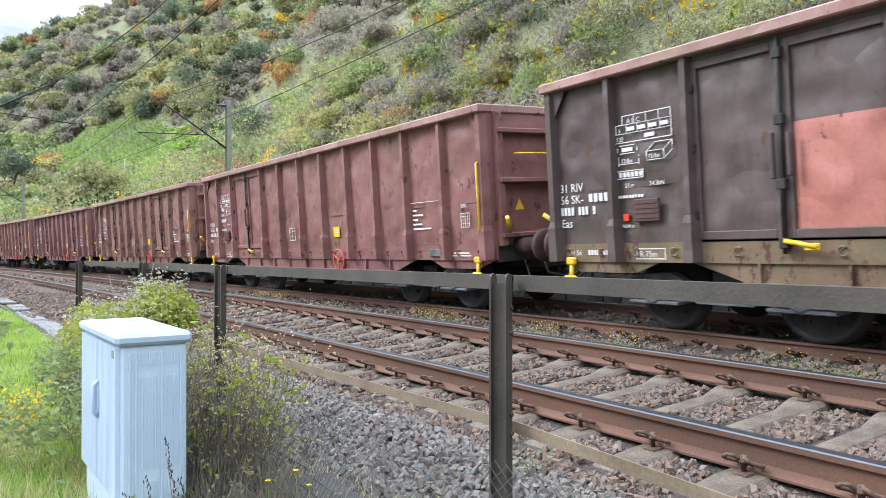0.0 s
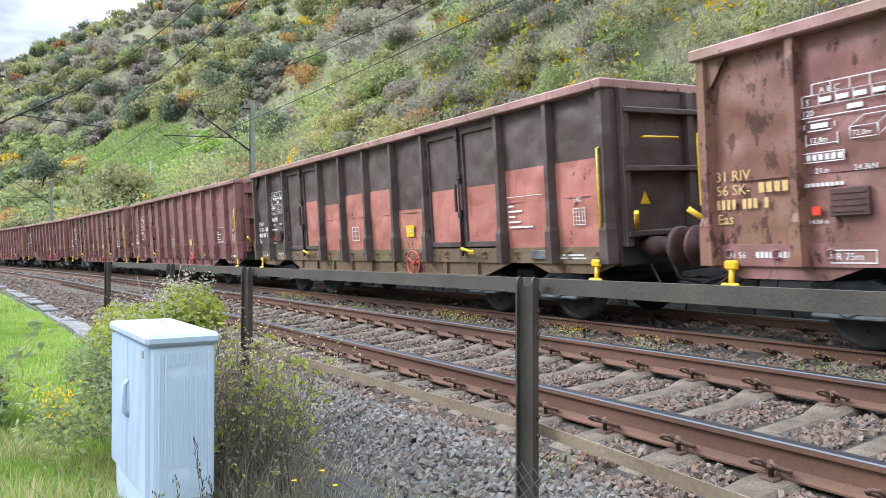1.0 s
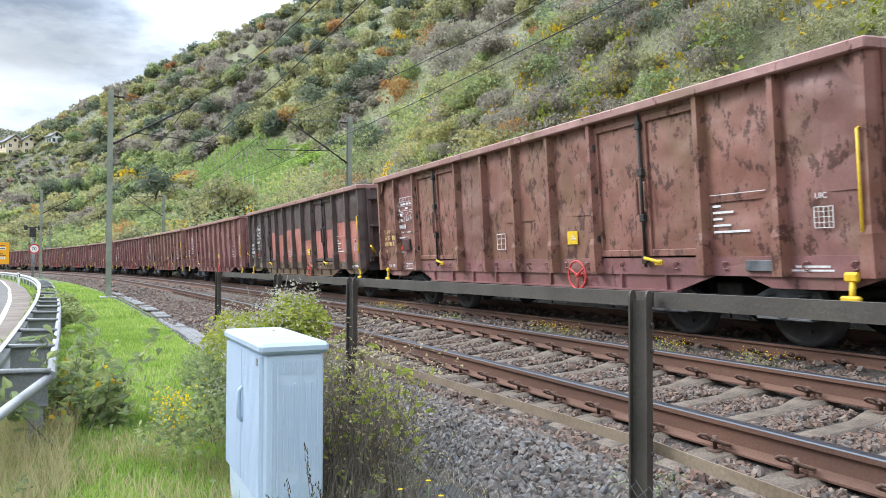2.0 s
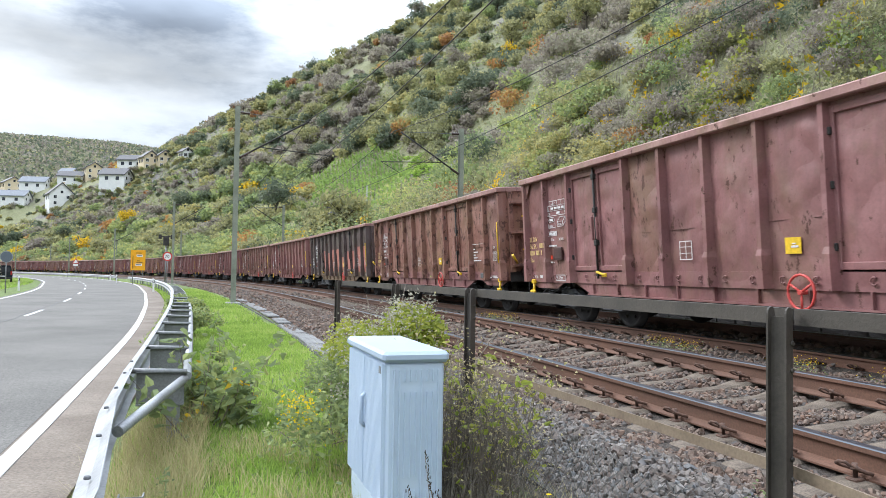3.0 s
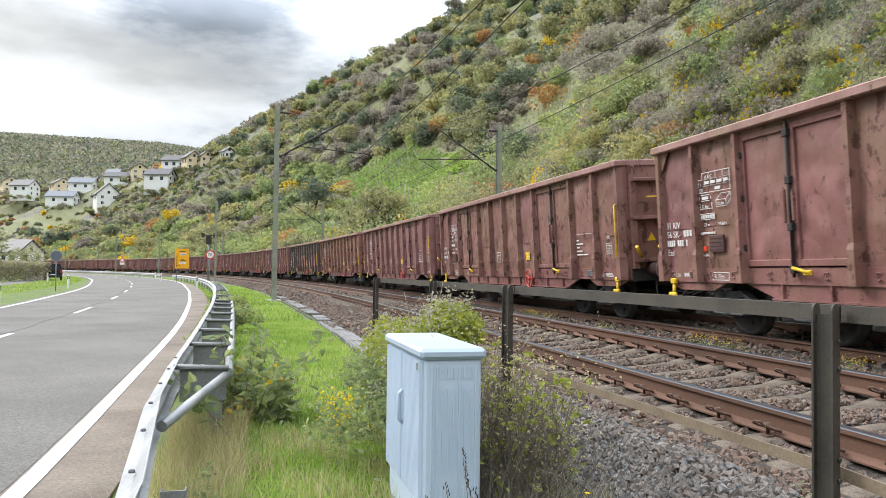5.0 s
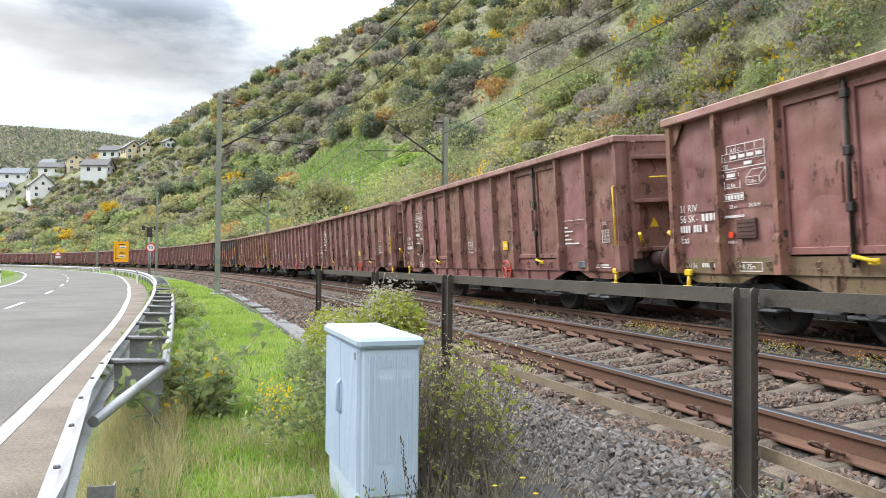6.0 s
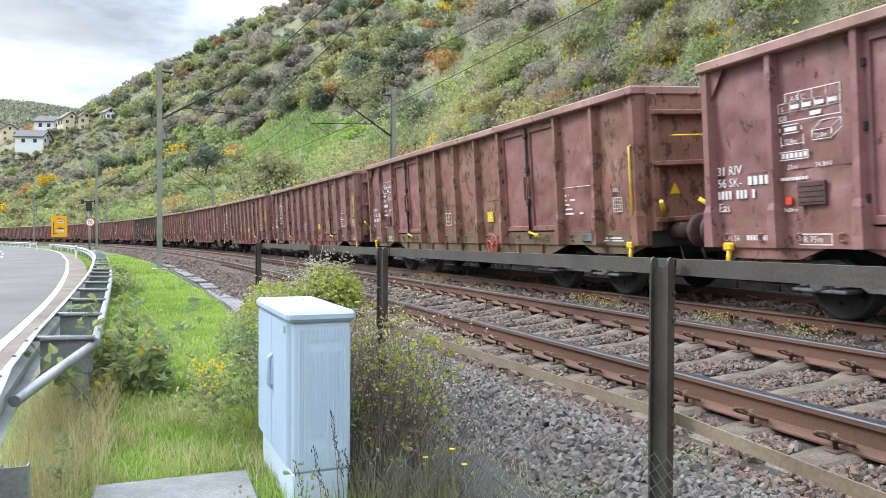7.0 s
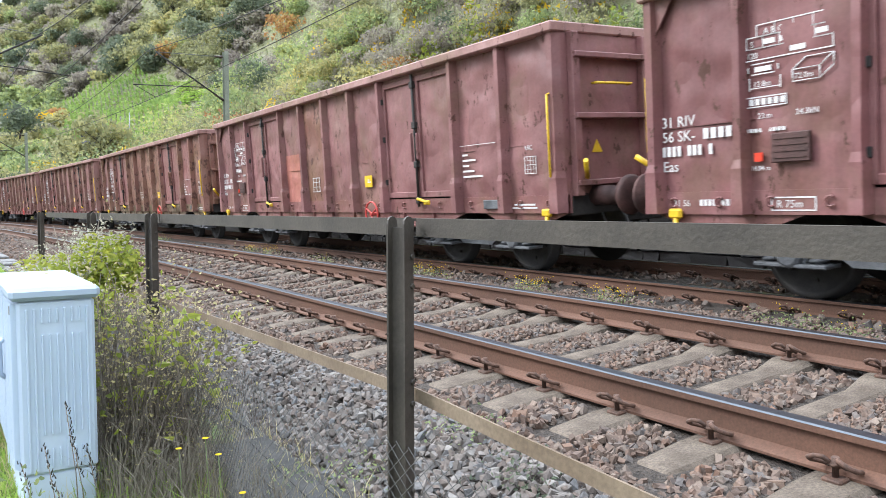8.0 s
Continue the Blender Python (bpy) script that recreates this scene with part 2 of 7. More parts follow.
M = {
    "rail_rust": two_tone("rusty_rail_steel", (0.10, 0.052, 0.035), (0.17, 0.085, 0.055), 1.2, 0.8, 0.0, 70, 0.3, 0.004, (1, 0.4, 1)),
    "rail_head": plain("polished_rail_steel", (0.115, 0.130, 0.150), 0.38, 1.0, 0.8, 3),
    "concrete": two_tone("weathered_sleeper_concrete", (0.120, 0.092, 0.070), (0.215, 0.172, 0.134), 6, 0.95, 0, 95, 1.0, 0.006, grit=0.38),
    "old_concrete": two_tone("old_grey_concrete", (0.30, 0.30, 0.29), (0.46, 0.46, 0.44), 2.5, 0.9, 0, 110, 0.5, 0.004),
    "clip": two_tone("rusty_clip_iron", (0.075, 0.045, 0.034), (0.16, 0.085, 0.058), 18, 0.8, 0, 150, 0.4, 0.003),
    "stone": stone_material("ballast_stone", ((0.074, 0.048, 0.038), (0.158, 0.112, 0.088), (0.128, 0.081, 0.060), (0.215, 0.168, 0.136), (0.185, 0.108, 0.074), (0.108, 0.095, 0.090), (0.178, 0.138, 0.112))),
    "stone_grey": stone_material("mixed_grey_brown_stone", ((0.085, 0.070, 0.060), (0.205, 0.185, 0.170), (0.150, 0.115, 0.097), (0.250, 0.232, 0.215), (0.125, 0.092, 0.075), (0.160, 0.165, 0.172), (0.175, 0.132, 0.106))),
    "trough_lid": two_tone("grey_trough_concrete", (0.15, 0.15, 0.15), (0.27, 0.27, 0.27), 3, 0.9, 0, 60, 0.5, 0.005),
    "slate_block": stone_material("dark_slate_wall_stone", ((0.05, 0.048, 0.05), (0.085, 0.08, 0.078), (0.065, 0.06, 0.058), (0.11, 0.10, 0.095))),
    "trough": two_tone("dark_concrete", (0.035, 0.034, 0.033), (0.095, 0.092, 0.087), 4, 0.9, 0, 70, 0.5, 0.005),
    "bed": two_tone("ballast_bed", (0.045, 0.036, 0.030), (0.10, 0.080, 0.066), 22, 0.95, 0, 45, 1.0, 0.05),
    "soil": two_tone("verge_soil_and_moss", (0.085, 0.10, 0.03), (0.15, 0.23, 0.05), 1.4, 0.95, 0, 30, 0.8, 0.03),
    "asphalt": two_tone("worn_asphalt", (0.148, 0.140, 0.130), (0.215, 0.203, 0.188), 0.35, 0.9, 0, 48, 1.0, 0.012, grit=0.34),
    "asphalt_edge": two_tone("brown_dusty_asphalt", (0.16, 0.125, 0.10), (0.27, 0.225, 0.185), 0.9, 0.9, 0, 42, 0.8, 0.01, grit=0.45),
    "line": two_tone("white_road_paint", (0.58, 0.58, 0.57), (0.74, 0.74, 0.73), 3.0, 0.7, 0, 70, 0.3, 0.003),
    "tar": plain("black_joint_tar", (0.06, 0.06, 0.06), 0.6),
    "zinc": two_tone("weathered_galvanised_steel", (0.30, 0.31, 0.33), (0.46, 0.475, 0.50), 2.2, 0.48, 0.45, 60, 0.15, 0.003),
    "zinc_dark": two_tone("dull_galvanised_steel", (0.20, 0.205, 0.21), (0.32, 0.33, 0.34), 2.2, 0.6, 0.3, 60, 0.2, 0.003),
    "fence": two_tone("brown_weathered_steel_paint", (0.038, 0.031, 0.026), (0.074, 0.061, 0.050), 3.5, 0.6, 0.0, 80, 0.3, 0.004),
    "fence_bar": two_tone("rusty_flat_steel_bar", (0.15, 0.105, 0.070), (0.25, 0.19, 0.135), 2.8, 0.7, 0.0, 80, 0.3, 0.003),
    "wire": plain("dull_fence_wire", (0.10, 0.10, 0.098), 0.6, 0.3),
    "cabinet": two_tone("pale_grey_cabinet_plastic", (0.44, 0.53, 0.65), (0.49, 0.58, 0.70), 1.2, 0.45, 0, 40, 0.03, 0.001, grit=0.96),
    "cabinet_lid": two_tone("pale_lid_plastic", (0.34, 0.42, 0.53), (0.39, 0.47, 0.58), 2.0, 0.4, 0, 40, 0.03, 0.001, grit=0.96),
    "mast": two_tone("green_grey_mast_paint", (0.20, 0.22, 0.17), (0.30, 0.32, 0.26), 1.5, 0.6, 0, 50, 0.15, 0.004),
    "iron_dark": two_tone("grimy_dark_iron", (0.016, 0.015, 0.015), (0.045, 0.040, 0.037), 4, 0.75, 0, 60, 0.4, 0.006),
    "iron_grey": two_tone("dusty_grey_cast_steel", (0.075, 0.080, 0.088), (0.165, 0.172, 0.185), 5, 0.7, 0, 60, 0.4, 0.005),
    "tread": plain("worn_wheel_steel", (0.10, 0.105, 0.11), 0.45, 0.5),
    "yellow": plain("yellow_paint", (0.78, 0.50, 0.02), 0.45),
    "red": plain("red_handwheel_paint", (0.62, 0.07, 0.06), 0.5),
    "white": plain("white_stencil_paint", (0.72, 0.70, 0.70), 0.6),
    "ochre": plain("ochre_stencil_paint", (0.68, 0.47, 0.20), 0.6),
    "black": plain("black_paint", (0.02, 0.02, 0.02), 0.5),
    "sign_white": plain("white_sign_sheet", (0.82, 0.82, 0.82), 0.4),
    "sign_red": plain("red_sign_sheet", (0.65, 0.04, 0.04), 0.4),
    "sign_orange": plain("orange_yellow_sign_sheet", (0.90, 0.42, 0.01), 0.4),
    "sign_back": plain("blue_grey_sign_sheet", (0.12, 0.14, 0.18), 0.5),
    "insulator": plain("brown_glazed_ceramic", (0.06, 0.035, 0.03), 0.25),
    "bark": two_tone("grey_brown_bark", (0.045, 0.036, 0.028), (0.11, 0.092, 0.075), 6, 0.9, 0, 40, 0.8, 0.02, (1, 1, 0.25)),
    "twig": two_tone("dry_grey_twigs", (0.15, 0.12, 0.094), (0.30, 0.255, 0.205), 9, 0.9, 0, 60, 0.3, 0.003),
    "house_wall": plain("white_render", (0.74, 0.74, 0.73), 0.85, 0, 0.9, 0.8),
    "house_cream": plain("cream_render", (0.66, 0.55, 0.38), 0.85, 0, 0.9, 0.8),
    "slate": plain("dark_slate_roof", (0.075, 0.075, 0.085), 0.6, 0, 0.7, 1.5),
    "roof_pale": plain("pale_metal_roof", (0.17, 0.19, 0.225), 0.7, 0, 0.8, 1.5),
    "glass": plain("dark_window_glass", (0.03, 0.035, 0.045), 0.08),
    "car_paint": plain("dark_blue_car_paint", (0.012, 0.017, 0.028), 0.25),
    "tail_red": plain("red_lens", (0.4, 0.02, 0.02), 0.2),
    "rubber": plain("black_rubber", (0.02, 0.02, 0.02), 0.8),
    "lamp_red": plain("red_reflector", (0.75, 0.06, 0.03), 0.3),
}
LEAF = {
    "olive": leaf_material("olive_green_leaves", ((0.170, 0.175, 0.100), (0.262, 0.266, 0.140), (0.362, 0.350, 0.165), (0.470, 0.415, 0.170))),
    "green": leaf_material("fresh_green_leaves", ((0.148, 0.192, 0.102), (0.232, 0.290, 0.134), (0.330, 0.380, 0.155), (0.440, 0.445, 0.160))),
    "yellow": leaf_material("autumn_yellow_leaves", ((0.253, 0.230, 0.034), (0.460, 0.345, 0.034), (0.690, 0.460, 0.029), (0.800, 0.540, 0.034))),
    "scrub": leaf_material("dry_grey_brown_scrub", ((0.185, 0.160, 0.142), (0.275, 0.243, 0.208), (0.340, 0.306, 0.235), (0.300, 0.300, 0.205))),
    "rust": leaf_material("rust_orange_leaves", ((0.264, 0.132, 0.072), (0.384, 0.204, 0.084), (0.480, 0.312, 0.108))),
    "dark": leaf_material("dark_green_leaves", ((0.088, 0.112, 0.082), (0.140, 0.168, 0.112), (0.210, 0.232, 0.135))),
    "grass": leaf_material("verge_grass_blades", ((0.16, 0.24, 0.05), (0.24, 0.36, 0.07), (0.33, 0.46, 0.09), (0.44, 0.48, 0.18)), 0.8),
    "straw": leaf_material("dry_straw_blades", ((0.278, 0.240, 0.114), (0.443, 0.392, 0.202), (0.582, 0.519, 0.304)), 0.8),
    "vine": leaf_material("vineyard_leaves", ((0.150, 0.237, 0.069), (0.225, 0.325, 0.088), (0.312, 0.413, 0.106)), 0.06),
    "lime": leaf_material("bright_lime_leaves", ((0.165, 0.215, 0.045), (0.265, 0.310, 0.055), (0.400, 0.400, 0.070)), 0.2),
    "fluff": leaf_material("white_seed_fluff", ((0.27, 0.255, 0.195), (0.38, 0.365, 0.295), (0.48, 0.46, 0.39)), 1.0),
    "dry": leaf_material("grey_dry_stems", ((0.13, 0.115, 0.09), (0.23, 0.205, 0.165), (0.32, 0.29, 0.24)), 0.3),
    "petal": leaf_material("yellow_petals", ((0.750, 0.500, 0.010), (0.800, 0.620, 0.020)), 1.0),
}


def rock_hill():
    m, n, l, b = material("scrub_and_slate_hillside", 0.95)
    veg, crag, fine = noise_of(n, l, 0.045, 6, 0.62), noise_of(n, l, 0.5, 7, 0.7, (1, 1, 2.2)), noise_of(n, l, 2.6, 5, 0.7)
    green = ramp_of(n, l, fine, ((0.3, (0.12, 0.124, 0.072)), (0.7, (0.23, 0.235, 0.115))))
    stone = ramp_of(n, l, crag, ((0.3, (0.070, 0.064, 0.062)), (0.5, (0.140, 0.128, 0.124)), (0.7, (0.22, 0.205, 0.20))))
    l.new(mix_of(n, l, ramp_of(n, l, veg, ((0.38, (0, 0, 0)), (0.50, (1, 1, 1)))), stone, green), b.inputs["Base Color"])
    bump_of(n, l, b, crag, 1.0, 0.5)
    return m


M["hill"] = rock_hill()


# ---------------------------------------------------------------- plan: a curve of radius RAD, s along it, o to its right
RAD, XC = 469.9, 3.362
CANT = math.atan2(0.107, 1.503)
GAUGE = 1.507
TRACK2 = 3.85
CENTRE2 = (TRACK2 + 0.5 * GAUGE * math.cos(CANT), 0.02 + 0.0535)


def spot(s, o, z=0.0):
    a = s / RAD
    return Vector((XC - RAD + (RAD + o) * math.cos(a), (RAD + o) * math.sin(a), z))


def frame_at(s, o, z=0.0, tilt=0.0):
    """Local y runs along the line, x to its right."""
    return Matrix.Translation(spot(s, o, z)) @ Matrix.Rotation(s / RAD, 4, "Z") @ Matrix.Rotation(-tilt, 4, "Y")


# ---------------------------------------------------------------- mesh helpers
def finish(name, bm, mats, smooth=False):
    me = bpy.data.meshes.new(name)
    bm.normal_update()
    bm.to_mesh(me)
    bm.free()
    for m in mats if isinstance(mats, (list, tuple)) else (mats,):
        me.materials.append(m)
    if smooth:
        me.polygons.foreach_set("use_smooth", [True] * len(me.polygons))
    return me


def part(name, bm, mat, parent=None, label="", smooth=False, m=None):
    ob = new(name, finish(name, bm, mat, smooth))
    if parent:
        ob.parent = parent
    if m is not None:
        ob.matrix_basis = m
    return tagged(ob, label)


def share(name, me, parent, m, label=""):
    ob = new(name, me)
    ob.parent = parent
    ob.matrix_basis = m
    return tagged(ob, label)


def thing(name, label, category, group="", kind="", m=None):
    ob = new(name)
    ob.empty_display_size = 0.2
    if m is not None:
        ob.matrix_basis = m
    return tagged(ob, label, category, group, kind)


def box(bm, x0, x1, y0, y1, z0, z1, bevel=0.0, mi=0):
    vs = [bm.verts.new((x, y, z)) for z in (z0, z1) for y in (y0, y1) for x in (x0, x1)]
    fs = [bm.faces.new([vs[i] for i in q]) for q in ((0, 2, 3, 1), (4, 5, 7, 6), (0, 1, 5, 4), (2, 6, 7, 3), (0, 4, 6, 2), (1, 3, 7, 5))]
    for f in fs:
        f.material_index = mi
    if bevel:
        es = list({e for f in fs for e in f.edges})
        bmesh.ops.bevel(bm, geom=es, offset=bevel, segments=1, affect="EDGES", profile=0.7)
    return bm


def boxes(*dims, bevel=0.0):
    bm = bmesh.new()
    for d in dims:
        box(bm, *d, bevel=bevel)
    return bm


def tube(bm, pts, r, sides=8, cap=True, mi=0):
    """A round bar through the points; r is one radius or one for each point."""
    pts = [Vector(p) for p in pts]
    rs = r if isinstance(r, (list, tuple)) else [r] * len(pts)
    rings = []
    for i, p in enumerate(pts):
        d = (pts[min(i + 1, len(pts) - 1)] - pts[max(i - 1, 0)]).normalized()
        u = d.orthogonal().normalized() if i == 0 else (u - d * u.dot(d)).normalized()
        v = d.cross(u)
        rings.append([bm.verts.new(p + (u * math.cos(2 * math.pi * k / sides) + v * math.sin(2 * math.pi * k / sides)) * rs[i]) for k in range(sides)])
    for a, b in zip(rings, rings[1:]):
        for k in range(sides):
            f = bm.faces.new((a[k], a[(k + 1) % sides], b[(k + 1) % sides], b[k]))
            f.smooth, f.material_index = True, mi
    if cap:
        bm.faces.new(rings[0][::-1]).material_index = mi
        bm.faces.new(rings[-1]).material_index = mi
    return bm


def tubes(*runs, sides=8):
    bm = bmesh.new()
    for pts, r in runs:
        tube(bm, pts, r, sides)
    return bm


def lathe(bm, prof, axis="X", seg=28, at=(0, 0, 0), mi=0):
    """Turns a profile of (along, radius) about an axis."""
    rings = []
    for h, r in prof:
        ring = []
        for k in range(seg):
            c, s_ = r * math.cos(2 * math.pi * k / seg), r * math.sin(2 * math.pi * k / seg)
            p = {"X": (h, c, s_), "Y": (c, h, s_), "Z": (c, s_, h)}[axis]
            ring.append(bm.verts.new(Vector(p) + Vector(at)))
        rings.append(ring)
    for a, b in zip(rings, rings[1:]):
        for k in range(seg):
            f = bm.faces.new((a[k], a[(k + 1) % seg], b[(k + 1) % seg], b[k]))
            f.smooth, f.material_index = True, mi
    bm.faces.new(rings[0][::-1])
    bm.faces.new(rings[-1])
    return bm


def prism(bm, outline, y0, y1, mi=0):
    """An outline in x, z drawn out along y."""
    a = [bm.verts.new((x, y0, z)) for x, z in outline]
    b = [bm.verts.new((x, y1, z)) for x, z in outline]
    n = len(a)
    for k in range(n):
        bm.faces.new((a[k], a[(k + 1) % n], b[(k + 1) % n], b[k])).material_index = mi
    bm.faces.new(a[::-1]).material_index = mi
    bm.faces.new(b).material_index = mi
    return bm


def sweep(name, outline, s0, s1, step, mats, pick=None, o=0.0, z=0.0, tilt=0.0):
    """An outline in x, z swept along the line from s0 to s1."""
    bm = bmesh.new()
    rings = []
    for s in np.arange(s0, s1 + step / 2, step):
        m = frame_at(s, o, z, tilt)
        rings.append([bm.verts.new(m @ Vector((x, 0, h))) for x, h in outline])
    n = len(outline)
    for a, b in zip(rings, rings[1:]):
        for k in range(n):
            f = bm.faces.new((a[k], a[(k + 1) % n], b[(k + 1) % n], b[k]))
            f.material_index = pick(k) if pick else 0
    bm.faces.new(rings[0][::-1])
    bm.faces.new(rings[-1])
    bmesh.ops.recalc_face_normals(bm, faces=bm.faces)
    return finish(name, bm, mats)


def raw_mesh(name, verts, faces, mat, smooth=False):
    """A mesh from numpy arrays: verts n x 3, faces m x k."""
    me = bpy.data.meshes.new(name)
    k = faces.shape[1]
    me.vertices.add(len(verts))
    me.vertices.foreach_set("co", np.ascontiguousarray(verts, dtype=np.float32).ravel())
    me.loops.add(faces.size)
    me.loops.foreach_set("vertex_index", np.ascontiguousarray(faces, dtype=np.int32).ravel())
    me.polygons.add(len(faces))
    me.polygons.foreach_set("loop_start", np.arange(0, faces.size, k, dtype=np.int32))
    me.polygons.foreach_set("use_smooth", np.full(len(faces), smooth, dtype=bool))
    me.update(calc_edges=True)
    me.materials.append(mat)
    return me


def text_mesh(words, size, mat):
    cu = bpy.data.curves.new("lettering", "FONT")
    cu.body, cu.size, cu.extrude, cu.resolution_u = words, size, 0.0015, 2
    ob = bpy.data.objects.new("lettering", cu)
    me = bpy.data.meshes.new_from_object(ob)
    bpy.data.objects.remove(ob)
    me.materials.clear()
    me.materials.append(mat)
    return me


rng = np.random.default_rng(7)


# ---------------------------------------------------------------- ground
def smooth(a, b, x):
    t = min(1.0, max(0.0, (x - a) / (b - a)))
    return t * t * (3 - 2 * t)


PROFILE = ((-3000, -0.75), (-13, -0.62), (-4.6, -0.62), (-4.2, -0.52), (-3.2, -0.45), (-2.0, -0.44), (-1.5, -0.46), (-0.95, -0.255), (2.3, -0.075),
           (3.0, -0.18), (5.8, -0.02), (7.2, -0.35), (8.5, -0.5))


def hill_height(o, s):
    """Height of the land at o, s: verge, track bed, then the valley side with a rocky spur close by."""
    if o < 8.5:
        return float(np.interp(o, [p[0] for p in PROFILE], [p[1] for p in PROFILE]))
    crest = float(np.interp(s, (-200, 60, 120, 180, 230, 270, 305, 340, 400, 460, 560, 900), (265, 265, 260, 248, 222, 174, 112, 68, 50, 42, 30, 26)))
    u = o - 8.5
    k = 1 - smooth(34, 52, s + 1.2 * noise.noise(Vector((o * 0.2, 0.3, 1.7))) * 6)
    gentle = 0.52 * min(u, 42) + 0.97 * max(0, u - 42)
    steep = 1.55 * min(u, 7.5) + 0.62 * max(0, u - 7.5)
    rise = gentle * (1 - k) + max(steep, gentle) * k
    z = crest * math.tanh(rise / crest)
    rough = noise.fractal(Vector((s * 0.035, o * 0.05, 3.1)), 1.0, 2.0, 5) * min(1, u / 30) * 5.0
    step = noise.fractal(Vector((s * 0.22, o * 0.3, 8.1)), 1.0, 2.0, 4) * min(1, u / 4) * (0.7 + 0.6 * k)
    return -0.5 + z + rough + step


def build_ground():
    ss = np.unique(np.concatenate([np.arange(-380, -20, 24), np.arange(-20, 60, 1.0), np.arange(60, 240, 4), np.arange(240, 560, 8), np.arange(560, 1000, 40)]))
    oo = np.unique(np.concatenate([np.array([-440, -380, -300, -200, -120, -80, -50, -30, -20, -13]), np.arange(-8, 8.5, 0.5), np.array([-1.5, -0.95, 2.3, 7.2]),
                                   np.arange(8.5, 26, 0.6), np.arange(26, 60, 1.5), np.arange(60, 150, 4), np.array([160, 190, 240, 320, 450, 700, 1100, 1800, 3000])]))
    bm = bmesh.new()
    grid = [[bm.verts.new(spot(s, o, hill_height(o, s))) for o in oo] for s in ss]
    for i in range(len(ss) - 1):
        for j in range(len(oo) - 1):
            f = bm.faces.new((grid[i][j], grid[i][j + 1], grid[i + 1][j + 1], grid[i + 1][j]))
            mid = 0.5 * (oo[j] + oo[j + 1])
            f.material_index = 1 if -1.6 < mid < 8.0 else (2 if mid >= 8.0 else 0)
            f.smooth = bool(mid > 26)
    return part("ground", bm, [M["soil"], M["bed"], M["hill"]])


ground = tagged(build_ground(), "grassy verge, ballast bed and steep rocky valley side", "ground", kind="structure")


def strip(name, s0, s1, step, left, right, z, mat):
    """A flat band between two offsets, which may be functions of s."""
    bm = bmesh.new()
    row = []
    for s in np.arange(s0, s1 + step / 2, step):
        a, b = (left(s) if callable(left) else left), (right(s) if callable(right) else right)
        zz = z(s) if callable(z) else z
        row.append([bm.verts.new(spot(s, a, zz)), bm.verts.new(spot(s, b, zz)), bm.verts.new(spot(s, b, zz - 0.05)), bm.verts.new(spot(s, a, zz - 0.05))])
    for p, q in zip(row, row[1:]):
        for k in range(4):
            bm.faces.new((p[k], p[(k + 1) % 4], q[(k + 1) % 4], q[k]))
    bm.faces.new(row[0][::-1])
    bm.faces.new(row[-1])
    bmesh.ops.recalc_face_normals(bm, faces=bm.faces)
    return part(name, bm, mat)


ROAD_Z = -0.55


def road_left(s):
    return float(np.interp(s, (-60, 15, 30, 42, 56, 84, 122, 160, 400), (-11.5, -11.6, -12.0, -12.5, -12.9, -14.0, -14.4, -15.0, -15.2)))


def road_mid(s):
    return float(np.interp(s, (-60, 15, 27, 38, 52, 70, 90, 400), (-8.4, -8.6, -8.92, -9.25, -9.7, -10.05, -10.25, -10.3)))


def edge_line(s):
    return float(np.interp(s, (-60, 4, 6.4, 11, 18, 23, 29, 44, 64, 95, 400), (-4.95, -5.02, -5.06, -5.18, -5.30, -5.41, -5.57, -5.85, -5.88, -5.2, -5.1)))


road = tagged(strip("road", -60, 420, 3, lambda s: road_left(s) - 0.25, lambda s: edge_line(s) - 0.10, ROAD_Z, M["asphalt"]), "worn grey asphalt road bending along the railway", "road", kind="structure")
shoulder = tagged(strip("road_shoulder", -60, 420, 3, lambda s: edge_line(s) - 0.10, lambda s: min(edge_line(s) + 0.85, -4.45), ROAD_Z - 0.004, M["asphalt_edge"]), "brown dusty asphalt strip at the road edge", "road shoulder", kind="structure")
tagged(strip("edge_marking", -60, 420, 2, lambda s: edge_line(s) - 0.070, lambda s: edge_line(s) + 0.070, ROAD_Z + 0.006, M["line"]), "broad white painted line along the road edge", "road marking", kind="structure")
tagged(strip("edge_marking", 10, 420, 2, lambda s: road_left(s), lambda s: road_left(s) + 0.14, ROAD_Z + 0.006, M["line"]), "narrow white painted line beside the grass island", "road marking", kind="structure")
for k in range(14):
    s0 = 2.6 + 12 * k
    tagged(strip("centre_dash", s0, s0 + 4.0, 1.0, lambda s: road_mid(s) - 0.06, lambda s: road_mid(s) + 0.06, ROAD_Z + 0.006, M["line"]), "white dash of the road centre line", "road marking", "centre line dashes", "structure")
tagged(strip("tar_joint", -40, 200, 1, lambda s: road_mid(s) - 0.16 + 0.06 * math.sin(s * 1.3), lambda s: road_mid(s) - 0.10 + 0.06 * math.sin(s * 1.3 + 0.4), ROAD_Z + 0.005, M["tar"]), "dark tar seam beside the centre line", "road seam", kind="structure")
side_road = tagged(strip("side_road", 30, 200, 4, lambda s: road_left(s) - 7.5 - 0.03 * max(0, 80 - s), lambda s: road_left(s) - 4.2 + 0.045 * max(0, s - 40) * (s < 133) + 4.2 * (s >= 133), ROAD_Z - 0.03, M["asphalt"]), "narrow pale asphalt lane joining the road", "road", kind="structure")


